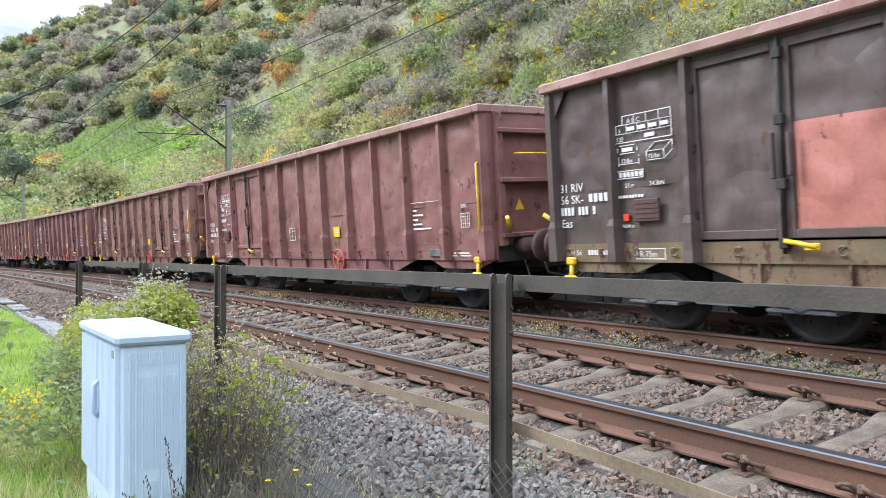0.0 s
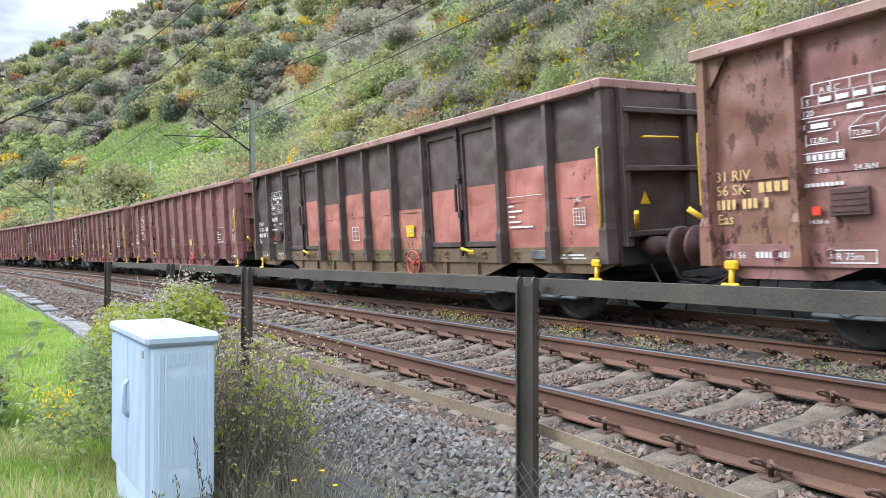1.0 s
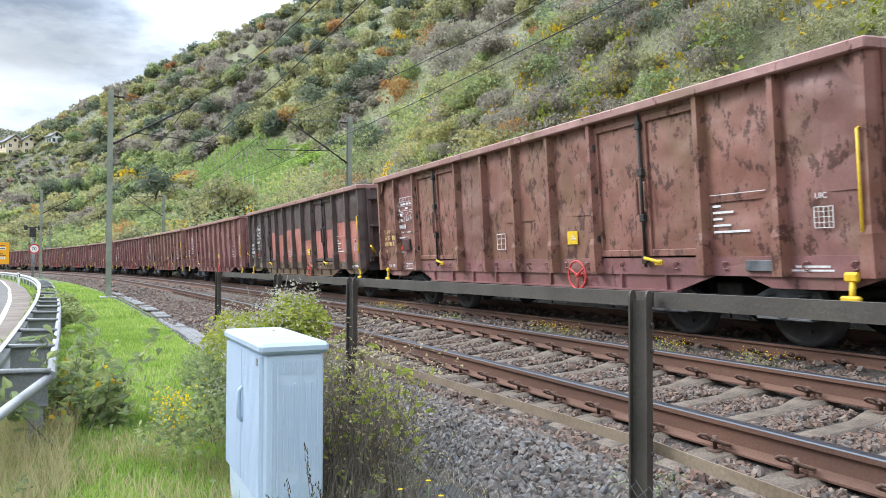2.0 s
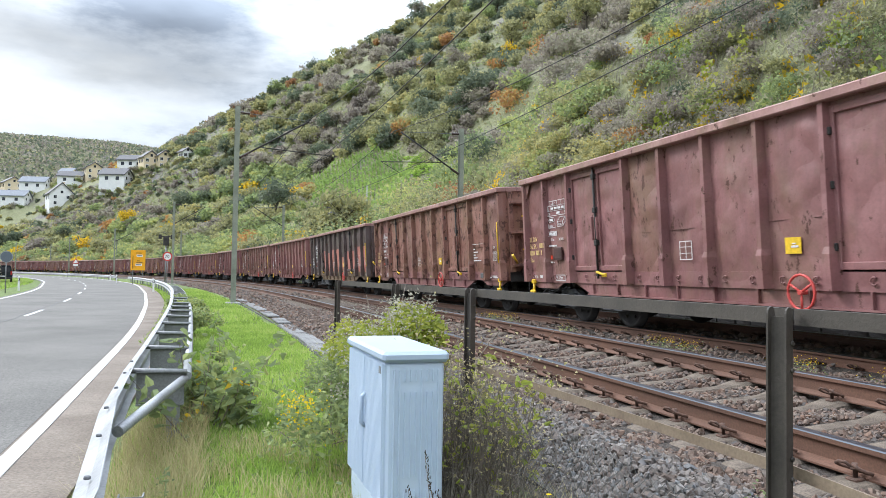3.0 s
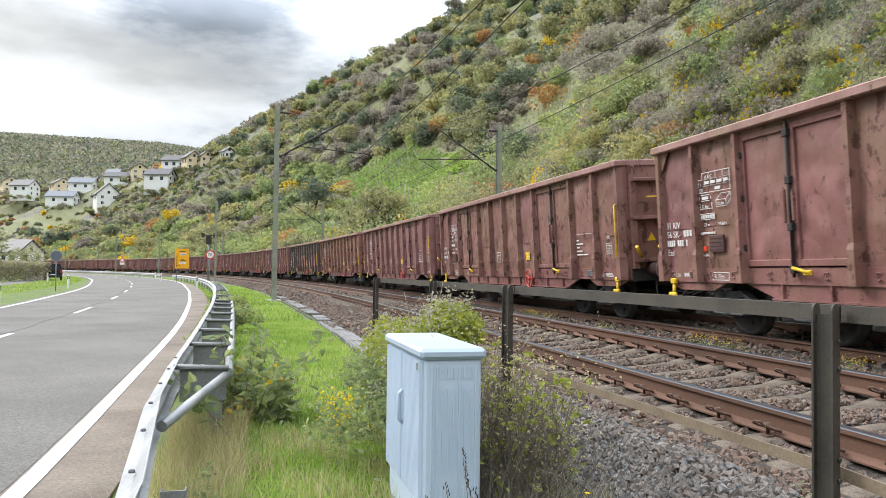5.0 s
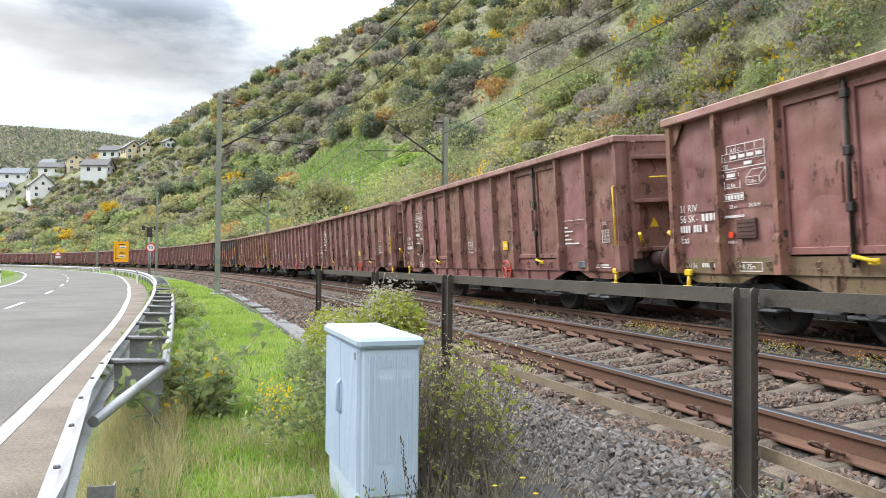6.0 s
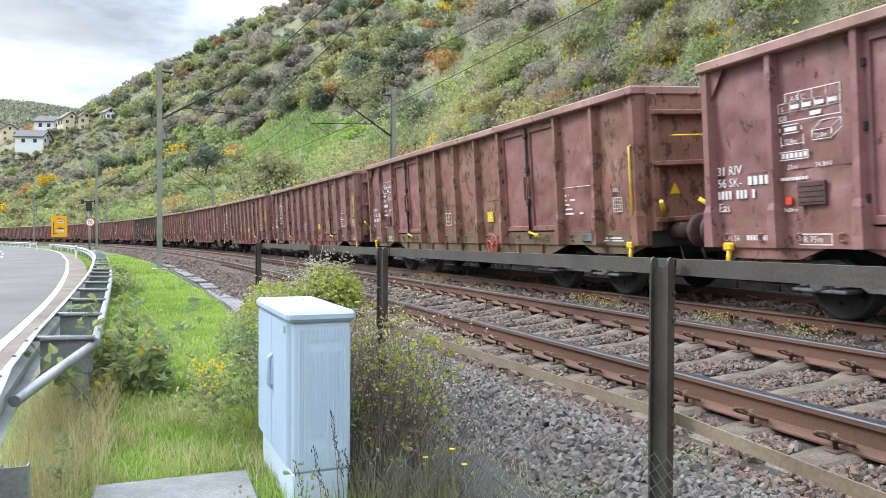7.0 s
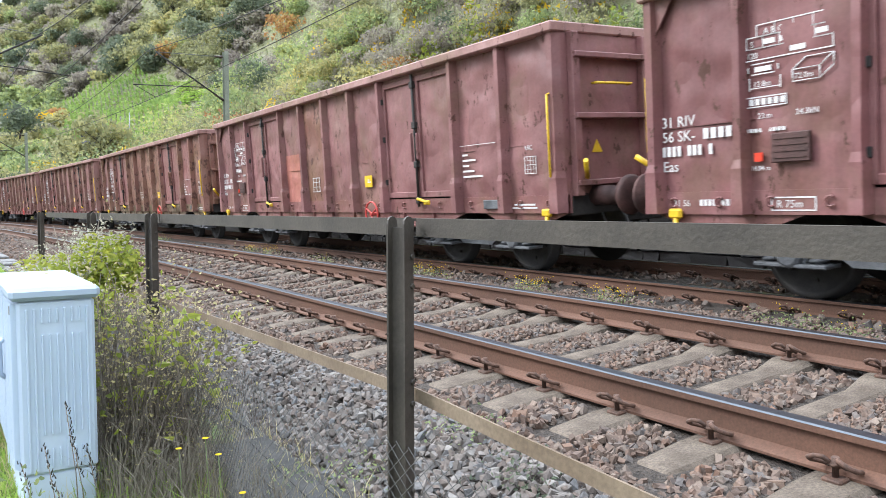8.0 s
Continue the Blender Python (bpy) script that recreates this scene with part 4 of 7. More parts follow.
        bm = tubes(([(0, ye, 1.0), (0, ye + sy * 0.30, 1.02), (0, ye + sy * 0.36, 0.86), (0, ye + sy * 0.58, 0.78)], 0.04), ([(-0.5, ye, 0.95), (-0.55, ye + sy * 0.25, 0.60), (-0.3, ye + sy * 0.5, 0.52), (-0.1, ye + sy * 0.63, 0.62)], 0.022), ([(-0.8, ye + sy * 0.02, 0.8), (-0.95, ye + sy * 0.3, 0.55), (-0.6, ye + sy * 0.55, 0.52), (-0.3, ye + sy * 0.64, 0.6)], 0.016))
        part("coupling", bm, M["iron_dark"], wagon, "drooping screw coupling and brake hoses")
        bm = tubes(([(-HALF - 0.04, ye - sy * 0.30, SILL - 0.02), (-HALF - 0.07, ye - sy * 0.30, SILL - 0.25)], 0.03))
        box(bm, -HALF - 0.11, -HALF - 0.05, ye - sy * 0.30 - 0.11, ye - sy * 0.30 + 0.11, SILL - 0.24, SILL - 0.17, 0.02)
        box(bm, -HALF - 0.08, -HALF - 0.02, ye - sy * 0.30 - 0.08, ye - sy * 0.30 + 0.08, SILL - 0.04, SILL + 0.06, 0.02)
        part("rope_hook", bm, M["yellow"], wagon, "yellow rope hook under the sill")
        part("brake_handle", tubes(([(-HALF + 0.25, ye + sy * 0.12, SILL + 0.42), (-HALF + 0.05, ye + sy * 0.30, SILL + 0.62)], 0.03)), M["yellow"], wagon, "yellow lever end")
        part("warning_triangle", prism(bmesh.new(), [(-0.09, 0.0), (0.09, 0.0), (0.0, 0.16)], 0, 0.004), M["yellow"], wagon, "yellow warning triangle", m=pose(-HALF + 0.55, ye + sy * 0.002 - (0 if sy > 0 else 0.004), SILL + 0.72))
    ye = -BODY
    part("corner_handrail", tubes(([(-HALF - 0.07, ye + 0.10, SILL + 0.42), (-HALF - 0.15, ye + 0.10, SILL + 0.45), (-HALF - 0.15, ye + 0.10, SILL + 1.42), (-HALF - 0.07, ye + 0.10, SILL + 1.45)], 0.015)), M["yellow"], wagon, "yellow upright corner handrail")
    part("corner_handrail", tubes(([(-HALF + 0.05, BODY + 0.04, SILL + 0.62), (-HALF + 0.05, BODY + 0.12, SILL + 0.65), (-HALF + 0.05, BODY + 0.12, SILL + 1.42), (-HALF + 0.05, BODY + 0.04, SILL + 1.45)], 0.015)), M["yellow"], wagon, "yellow upright corner handrail")
    # handwheel of the parking brake
    bm = bmesh.new()
    yw = -BODY + 2 * PANEL + DOOR + 0.45
    ring = [(-HALF - 0.10, yw + 0.21 * math.cos(a), SILL - 0.02 + 0.21 * math.sin(a)) for a in np.linspace(0, 2 * math.pi, 25)]
    tube(bm, ring, 0.017, 6, False)
    for a in (0.5, 2.6, 4.7):
        tube(bm, [(-HALF - 0.10, yw, SILL - 0.02), (-HALF - 0.10, yw + 0.21 * math.cos(a), SILL - 0.02 + 0.21 * math.sin(a))], 0.015, 6)
    tube(bm, [(-HALF - 0.13, yw, SILL - 0.02), (-HALF + 0.3, yw, SILL - 0.02)], 0.03, 8)
    part("handwheel", bm, M["red"], wagon, "red spoked handwheel")
    bm = lathe(bmesh.new(), [(-0.5, 0.16), (0.5, 0.16)], "Y", 16, (-0.8, 0.9, 0.62))
    part("air_tank", lathe(bmesh.new(), [(-0.35, 0.12), (0.35, 0.12)], "Y", 16, (-0.75, -1.2, 0.62)), M["iron_dark"], wagon, "dark air tank")
    part("air_tank", bm, M["iron_dark"], wagon, "dark air tank")
    part("brake_rigging", tubes(([(-0.6, -4, 0.62), (-0.6, 4, 0.60)], 0.03), ([(-1.1, -2.8, 0.66), (-0.7, -2.2, 0.52), (-0.6, 0, 0.56)], 0.025), ([(-1.0, 1.8, 0.6), (-1.0, 3.2, 0.58)], 0.02)), M["iron_dark"], wagon)
    part("plate_box", boxes((-HALF - 0.05, -HALF - 0.012, -BODY + 1.18, -BODY + 1.58, SILL + 0.06, SILL + 0.18), bevel=0.006), M["iron_grey"], wagon, "small grey plate holder")
    # label holder by the front end
    yf = BODY - PANEL
    bm = boxes((-HALF - 0.07, -HALF - 0.03, yf - 0.66, yf - 0.30, SILL + 0.46, SILL + 0.72), bevel=0.01)
    for k in range(4):
        box(bm, -HALF - 0.078, -HALF - 0.07, yf - 0.63, yf - 0.33, SILL + 0.50 + 0.055 * k, SILL + 0.515 + 0.055 * k)
    part("label_holder", bm, M["rust_dark"], wagon, "rusty wire label holder")
    part("reflector", boxes((-HALF - 0.045, -HALF - 0.03, yf - 0.20, yf - 0.12, SILL + 0.48, SILL + 0.56)), M["lamp_red"], wagon, "small red square")
    # lettering; each row reads towards the rear
    y1 = BODY - 0.15
    stencil(wagon, "31 RIV", y1, SILL + 0.87, number)
    stencil(wagon, "56 SK-", y1, SILL + 0.725, number)
    bars(wagon, [(y1 - 0.062 * k, SILL + 0.58, 0.042, 0.10) for k in (0, 1, 2, 3, 5, 6, 7, 9)], number, "stencilled running number as plain bars")
    bars(wagon, [(y1 - 0.50 - 0.085 * k, SILL + 0.73, 0.06, 0.10) for k in range(4)], number, "stencilled owner mark as plain bars")
    stencil(wagon, "Eas", y1, SILL + 0.43, number)
    stencil(wagon, "31 56", y1 - 0.1, SILL + 0.08, None, -HALF - 0.014)
    bars(wagon, [(y1 - 0.42 - 0.05 * k, SILL + 0.085, 0.036, 0.06) for k in (0, 1, 2, 3, 5, 6, 7, 9)], M["white"], x=-HALF - 0.013)
    y2, zt = yf - 0.06, TOP - 0.59
    stencil(wagon, "A B C", y2 - 0.17, zt - 0.085)
    bars(wagon, frame_rows(y2 - 0.10, zt - 0.10, 0.70, 0.11, 0.010, 4) + frame_rows(y2, zt - 0.20, 0.80, 0.11, 0.010, 5) + frame_rows(y2 + 0.03, zt - 0.30, 0.83, 0.11, 0.010, 1)
         + [(y2 - 0.17 - 0.158 * k, zt - 0.17, 0.11, 0.045) for k in range(4)] + [(y2 - 0.42, zt - 0.27, 0.14, 0.045)], M["white"], "white stencilled load table")
    stencil(wagon, "S", y2 - 0.04, zt - 0.18)
    stencil(wagon, "120", y2 + 0.0, zt - 0.28)
    # outlined box symbol, drawn as a solid in slanting lines
    bm = bmesh.new()
    corner = [(0.0, 0.0), (0.24, 0.0), (0.36, 0.09), (0.36, 0.19), (0.12, 0.19), (0.0, 0.10), (0.24, 0.10)]
    for p, q in ((0, 1), (1, 2), (2, 3), (3, 4), (4, 5), (5, 0), (5, 6), (6, 1), (6, 3)):
        ends = [(-HALF - 0.037, y2 - 0.44 - corner[k][0], zt - 0.53 + corner[k][1]) for k in (p, q)]
        tube(bm, ends, 0.006, 4)
    tagged(part("marking", bm, M["white"], wagon, "white outlined box symbol"), kind="stuff")
    stencil(wagon, "72.0m", y2 - 0.455, zt - 0.51)
    bars(wagon, [(y2 - 0.05, zt - 0.335, 0.22, 0.010), (y2 - 0.05, zt - 0.425, 0.22, 0.010), (y2 - 0.08, zt - 0.40, 0.16, 0.045), (y2 - 0.01, zt - 0.40, 0.010, 0.045), (y2 - 0.30, zt - 0.40, 0.010, 0.045)], M["white"])
    stencil(wagon, "12.8m", y2 - 0.06, zt - 0.53)
    bars(wagon, [(y2 - 0.02, zt - 0.56, 0.010, 0.11), (y2 - 0.32, zt - 0.56, 0.010, 0.11), (y2 - 0.03, zt - 0.545, 0.29, 0.008)], M["white"])
    bars(wagon, frame_rows(y2 + 0.02, zt - 0.71, 0.40, 0.095, 0.010) + [(y2 - 0.02 - 0.06 * k, zt - 0.69, 0.042, 0.055) for k in range(6)], M["white"])
    stencil(wagon, "23.m", y2 - 0.10, zt - 0.81)
    stencil(wagon, "24.3kN", y2 - 0.46, zt - 0.81)
    bars(wagon, [(y2 + 0.03 - 0.045 * k, zt - 0.93, 0.033, 0.034) for k in range(9)], M["white"])
    stencil(wagon, "14.04 m", y2 - 0.02, SILL + 0.40)
    stencil(wagon, "R 75m", y2 - 0.25, SILL + 0.065, None, -HALF - 0.014)
    bars(wagon, frame_rows(y2 - 0.2, SILL + 0.035, 0.42, 0.125, 0.012), M["white"], x=-HALF - 0.013)
    # rear panels: address block, grid, UIC
    yr = -BODY + 2 * PANEL - 0.14
    bars(wagon, [(yr, SILL + 0.80 - 0.075 * k, w, 0.026) for k, w in enumerate((0.12, 0.30, 0.14, 0.26, 0.52))] + [(yr + 0.05, SILL + 0.94, 0.80, 0.008)], M["white"], "white stencilled address block as plain bars")
    yu = -BODY + PANEL - 0.45
    stencil(wagon, "UIC", yu + 0.04, SILL + 0.80)
    bars(wagon, frame_rows(yu + 0.06, SILL + 0.50, 0.22, 0.22, 0.008, 4, 4), M["white"], "white stencilled grid")
    bars(wagon, [(yu + 0.32, SILL + 0.10, 0.4, 0.022), (yu + 0.38, SILL + 0.06, 0.5, 0.02)], M["white"], x=-HALF - 0.013)
    ym = -BODY + 2 * PANEL + DOOR + PANEL - 0.35
    bm = boxes((-HALF - 0.04, -HALF - 0.034, ym - 0.26, ym, SILL + 0.44, SILL + 0.64))
    part("yellow_label", bm, M["yellow"], wagon, "yellow data label with a white corner")
    bars(wagon, [(ym - 0.10, SILL + 0.515, 0.12, 0.025), (ym - 0.12, SILL + 0.555, 0.06, 0.018)], M["white"], x=-HALF - 0.041)
    ym2 = ym - 0.0 + 2 * PANEL
    bars(wagon, frame_rows(ym2, SILL + 0.40, 0.30, 0.28, 0.012, 2, 3), M["white"], "white stencilled inspection grid")
    bars(wagon, [(ym2 - 0.5, SILL + 0.07, 0.12, 0.06), (ym2 + 0.5, SILL + 0.07, 0.16, 0.06)], M["white"], x=-HALF - 0.013)
    for sy in (-1, 1):
        build_bogie(wagon, sy * 4.15, M["iron_grey"])
    return wagon


# rim base colour is lifted above the body paint to stand in for sky light
M["rim"] = wagon_paint("scuffed_pink_sky_lit_rim", (0.33, 0.180, 0.165), 0.2, 0.3)
M["rust_dark"] = two_tone("dark_rusty_iron", (0.05, 0.025, 0.022), (0.11, 0.05, 0.045), 5, 0.7, 0, 60, 0.4, 0.005)
PAINT = {
    "oxide": wagon_paint("oxide_red_paint", (0.225, 0.094, 0.088), 0.35),
    "mauve": wagon_paint("faded_mauve_red_paint", (0.232, 0.102, 0.101), 0.3),
    "brown": wagon_paint("faded_brown_paint", (0.226, 0.104, 0.090), 0.75),
    "rusty": wagon_paint("rusty_orange_brown_paint", (0.235, 0.104, 0.080), 0.9),
    "dark": wagon_paint("dark_umber_paint", (0.080, 0.052, 0.050), 0.2),
    "salmon": wagon_paint("faded_salmon_paint", (0.42, 0.155, 0.125), 0.1, 0.15),
    "tan": wagon_paint("dusty_tan_paint", (0.165, 0.105, 0.066), 0.6),
    "deep": wagon_paint("deep_wine_red_paint", (0.198, 0.079, 0.080), 0.3),
}
SPEED, FIRST = 12.07, 7.85
P_ = PAINT
SPEC = {
    0: (P_["oxide"], {}, "oxide-red open freight wagon with dented side panels", (False, True), None, None),
    -1: (P_["dark"], {0: (SILL + 1.35, P_["salmon"], P_["dark"]), 1: (SILL + 1.35, P_["salmon"], P_["dark"]), 2: (SILL + 1.2, P_["salmon"], P_["dark"]), 3: (SILL + 0.95, P_["salmon"], P_["dark"]), 4: (SILL + 1.3, P_["salmon"], P_["dark"]), 5: (SILL + 1.3, P_["salmon"], P_["dark"]), 6: (SILL + 1.15, P_["salmon"], P_["dark"]), 7: (SILL + 1.35, P_["salmon"], P_["dark"], 1)},
         "dark brown open freight wagon with salmon repainted patches", (True, True), None, P_["tan"]),
    -2: (P_["rusty"], {0: P_["brown"], 8: P_["oxide"], 6: P_["brown"]}, "rusty brown open freight wagon with ochre lettering", (True, True), M["ochre"], P_["mauve"]),
    -3: (P_["mauve"], {6: P_["brown"], 9: P_["oxide"]}, "mauve-red open freight wagon with ochre lettering", (True, True), M["ochre"], None),
    -4: (P_["brown"], {3: P_["mauve"], 8: P_["mauve"], 9: P_["oxide"]}, "faded brown open freight wagon with scraped panels", (True, True), None, P_["oxide"]),
    -5: (P_["brown"], {7: P_["oxide"], 4: P_["mauve"], 1: P_["mauve"], 9: P_["mauve"]}, "scraped reddish-brown open freight wagon", (True, True), None, P_["oxide"]),
    -6: (P_["rusty"], {2: P_["oxide"], 1: P_["oxide"], 8: P_["mauve"], 7: P_["oxide"], 9: P_["mauve"]}, "rusty reddish-brown open freight wagon", (True, True), None, P_["tan"]),
    -7: (P_["mauve"], {6: (SILL + 1.15, P_["salmon"], P_["mauve"]), 5: P_["rusty"]}, "wine-red open freight wagon with one salmon patch", (True, True), None, P_["oxide"]),
    -8: (P_["deep"], {}, "deep wine-red open freight wagon with white lettering", (True, True), None, None),
    1: (P_["brown"], {}, "brown open freight wagon far down the train", (True, True), None, None),
    2: (P_["deep"], {}, "dark red open freight wagon far down the train", (True, True), None, None),
    3: (P_["oxide"], {}, "red-brown open freight wagon far down the train", (True, True), None, None),
}
WAGONS = {}
for i, (paint, panels, label, doors, number, sill) in SPEC.items():
    WAGONS[i] = build_wagon(paint, panels, 11.3 + i * 2.9, label, doors, number, sill)
for i in range(4, 23):
    WAGONS[i] = copy_thing(WAGONS[(1, 2, 3)[(i * 7) % 3]], Matrix.Identity(4))
WAGONS[-9] = copy_thing(WAGONS[3], Matrix.Identity(4))
tagged(WAGONS[-9], "red-brown open freight wagon at the tail")


# ---------------------------------------------------------------- fence beside the track
POSTS = [(1.50, -0.62), (1.45, 1.88), (1.32, 4.46), (1.26, 6.37), (1.09, 8.78)]


def build_fence():
    fence = thing("steel_fence", "brown steel fence with a heavy top beam and rusty lower bar", "fence")
    for k, (x, y) in enumerate(POSTS):
        n = POSTS[min(k + 1, len(POSTS) - 1)]
        p = POSTS[max(k - 1, 0)]
        rz = math.degrees(math.atan2(n[1] - p[1], n[0] - p[0])) - 90
        bm = bmesh.new()
        # I-section, flanges across the fence line, rounded at the head
        w, d, t, top = 0.020, 0.028, 0.006, 0.848
        for sy in (-1, 1):
            out = [(-w, -0.95), (w, -0.95)] + [(w * math.cos(a), top - w + w * math.sin(a)) for a in np.linspace(0, math.pi, 7)]
            ya = sy * d
            prism(bm, out, ya - t / 2, ya + t / 2)
        box(bm, -t / 2, t / 2, -d + t / 2, d - t / 2, -0.95, top - 0.03)
        for zz in (0.74, 0.66, 0.40, 0.34, 0.1):
            lathe(bm, [(-0.006, 0.007), (0.0, 0.009)], "Y", 6, (0.012, -d - t / 2, zz))
        part("post", bm, M["fence"], fence, "brown steel I-section post", m=pose(x, y, 0, 0, 0, rz + 20))
    for (x0, y0), (x1, y1) in zip(POSTS, POSTS[1:]):
        ln = math.hypot(x1 - x0, y1 - y0)
        ang = math.degrees(math.atan2(y1 - y0, x1 - x0))
        m = pose(x0, y0, 0, 0, 0, ang)
        # channel section, open to the road side
        bm = bmesh.new()
        prof = [(0.0, 0.842), (0.030, 0.842), (0.030, 0.837), (0.007, 0.834), (0.007, 0.801), (0.030, 0.798), (0.030, 0.793), (0.0, 0.793)]
        prism(bm, prof, 0.01, ln - 0.01)
        bmesh.ops.rotate(bm, verts=bm.verts, matrix=Matrix.Rotation(radians(-90), 3, "Z"))
        bmesh.ops.recalc_face_normals(bm, faces=bm.faces)
        part("top_beam", bm, M["fence"], fence, "brown channel-section beam", m=m @ pose(0, -0.045, 0))
        bm = boxes((0.0, ln, -0.003, 0.003, 0.345, 0.382))
        if y0 < 0:
            for v in bm.verts:
                v.co.z -= 0.010 + 0.040 * (ln - v.co.x)
        else:
            for v in bm.verts:
                v.co.z -= 0.010
        part("lower_bar", bm, M["fence_bar"], fence, "rusty flat steel bar", m=m @ pose(0, -0.055, 0))
    # sagging chain-link netting under the lower bar
    bm = bmesh.new()
    for (x0, y0), (x1, y1), drop in ((POSTS[1], POSTS[2], 1.0), (POSTS[0], POSTS[1], 1.0), (POSTS[2], POSTS[3], 0.9)):
        a, b = Vector((x0, y0, 0)), Vector((x1, y1, 0))
        ln = (b - a).length
        u = (b - a) / ln
        side = Vector((-u.y, u.x, 0))
        cols = int(ln / 0.05)
        for i in range(-16, cols):
            for sgn in (-1, 1):
                pts = []
                for j in range(17):
                    d = (i + j if sgn > 0 else i + 16 - j) * 0.05
                    h = j * 0.05
                    if not 0.02 <= d <= ln - 0.02:
                        continue
                    sag = 0.10 * math.sin(math.pi * d / ln) * (1 + 0.5 * math.sin(5 * d))
                    lean = 0.05 * math.sin(d * 3.1) + 0.10 * (0.8 - h) * math.sin(d * 2.0 + 0.6)
                    pts.append(a + u * d + side * (0.06 + lean) + Vector((0, 0, -0.44 + h * (0.74 - sag) / 0.8 + 0.004 * sgn)))
                if len(pts) > 1:
                    tube(bm, pts, 0.0012, 3, False)
    part("wire_netting", bm, M["wire"], fence, "sagging dark chain-link netting")


build_fence()


# ---------------------------------------------------------------- roadside cabinet
def build_cabinet():
    cab = thing("telecom_cabinet", "pale grey plastic street cabinet with ribbed sides", "street cabinet", m=pose(0.625, 3.63, 0, 0, 0, 1.8))
    w, d, z0, z1 = 0.295, 0.93, -0.25, 0.49
    bm = bmesh.new()
    box(bm, 0, w, 0, d, z0, z1, 0.012)
    # flat raised ribs on the end wall
    for k in range(9):
        x = 0.035 + k * 0.0285
        if k in (2, 3, 4, 6, 7):
            for a, b in ((0.395, 0.455), (z0 + 0.17, 0.345), (z0 + 0.03, z0 + 0.11)):
                box(bm, x - 0.0035, x + 0.0035, -0.010, 0.004, a, b, 0.002)
        else:
            box(bm, x - 0.0045, x + 0.0045, -0.010, 0.004, z0 + 0.02, 0.455, 0.002)
    part("body", bm, M["cabinet"], cab)
    for k, (ya, yb) in enumerate(((0.02, 0.455), (0.465, 0.915))):
        bm = bmesh.new()
        line = [(-0.012, ya)]
        for j in range(20):
            y = ya + 0.02 + j * (yb - ya - 0.04) / 19
            line += [(-0.010, y - 0.007), (-0.020, y - 0.005), (-0.020, y + 0.005), (-0.010, y + 0.007)]
        line += [(-0.012, yb), (0.0, yb), (0.0, ya)]
        lo_ = [bm.verts.new((x, y, z0 + 0.03)) for x, y in line]
        hi_ = [bm.verts.new((x, y, z1 - 0.01)) for x, y in line]
        for j in range(len(line)):
            bm.faces.new((lo_[j], lo_[(j + 1) % len(line)], hi_[(j + 1) % len(line)], hi_[j]))
        bm.faces.new(lo_[::-1])
        bm.faces.new(hi_)
        bmesh.ops.recalc_face_normals(bm, faces=bm.faces)
        door = part("door", bm, M["cabinet"], cab, "finely ribbed cabinet door")
        if k == 0:
            bm = tubes(([(-0.018, yb - 0.03, 0.10), (-0.04, yb - 0.03, 0.12), (-0.04, yb - 0.03, 0.26), (-0.018, yb - 0.03, 0.28)], 0.012))
            part("handle", bm, M["cabinet_lid"], door, "pale swivel handle")
    bm = bmesh.new()
    box(bm, -0.028, w + 0.022, -0.022, d + 0.022, z1, z1 + 0.055, 0.016)
    part("lid", bm, M["cabinet_lid"], cab, "slightly overhanging pale lid")
    part("plinth", boxes((0.008, w - 0.008, 0.008, d - 0.008, -0.50, z0), bevel=0.01), M["cabinet"], cab, "pale plinth sunk in the grass")
    part("lock_plate", boxes((-0.022, -0.012, 0.06, 0.10, 0.43, 0.465)), M["zinc_dark"], cab)


build_cabinet()


# ---------------------------------------------------------------- loose stone
def hull_stone(seed):
    """An angular broken stone."""
    r = np.random.default_rng(seed)
    bm = bmesh.new()
    p = np.array([(x, y, z) for x in (-1, 1) for y in (-1, 1) for z in (-1, 1)]) * 0.72 + r.uniform(-0.34, 0.34, (8, 3))
    p = np.concatenate([p, r.uniform(-1, 1, (2, 3))]) * np.array([1.05, 0.80, 0.62])
    for v in p:
        bm.verts.new(v)
    bmesh.ops.convex_hull(bm, input=bm.verts)
    bmesh.ops.delete(bm, geom=[v for v in bm.verts if not v.link_faces], context="VERTS")
    bmesh.ops.triangulate(bm, faces=bm.faces)
    bm.verts.index_update()
    vs = np.array([v.co[:] for v in bm.verts])
    fs = np.array([[v.index for v in f.verts] for f in bm.faces])
    bm.free()
    return vs, fs


def turns(n, r):
    q = r.normal(size=(n, 4))
    q /= np.linalg.norm(q, axis=1)[:, None]
    w, x, y, z = q.T
    return np.stack([np.stack([1 - 2 * (y * y + z * z), 2 * (x * y - z * w), 2 * (x * z + y * w)], -1),
                     np.stack([2 * (x * y + z * w), 1 - 2 * (x * x + z * z), 2 * (y * z - x * w)], -1),
                     np.stack([2 * (x * z - y * w), 2 * (y * z + x * w), 1 - 2 * (x * x + y * y)], -1)], 1)


def spots(s, o, z):
    a = s / RAD
    return np.stack([XC - RAD + (RAD + o) * np.cos(a), (RAD + o) * np.sin(a), z], -1)


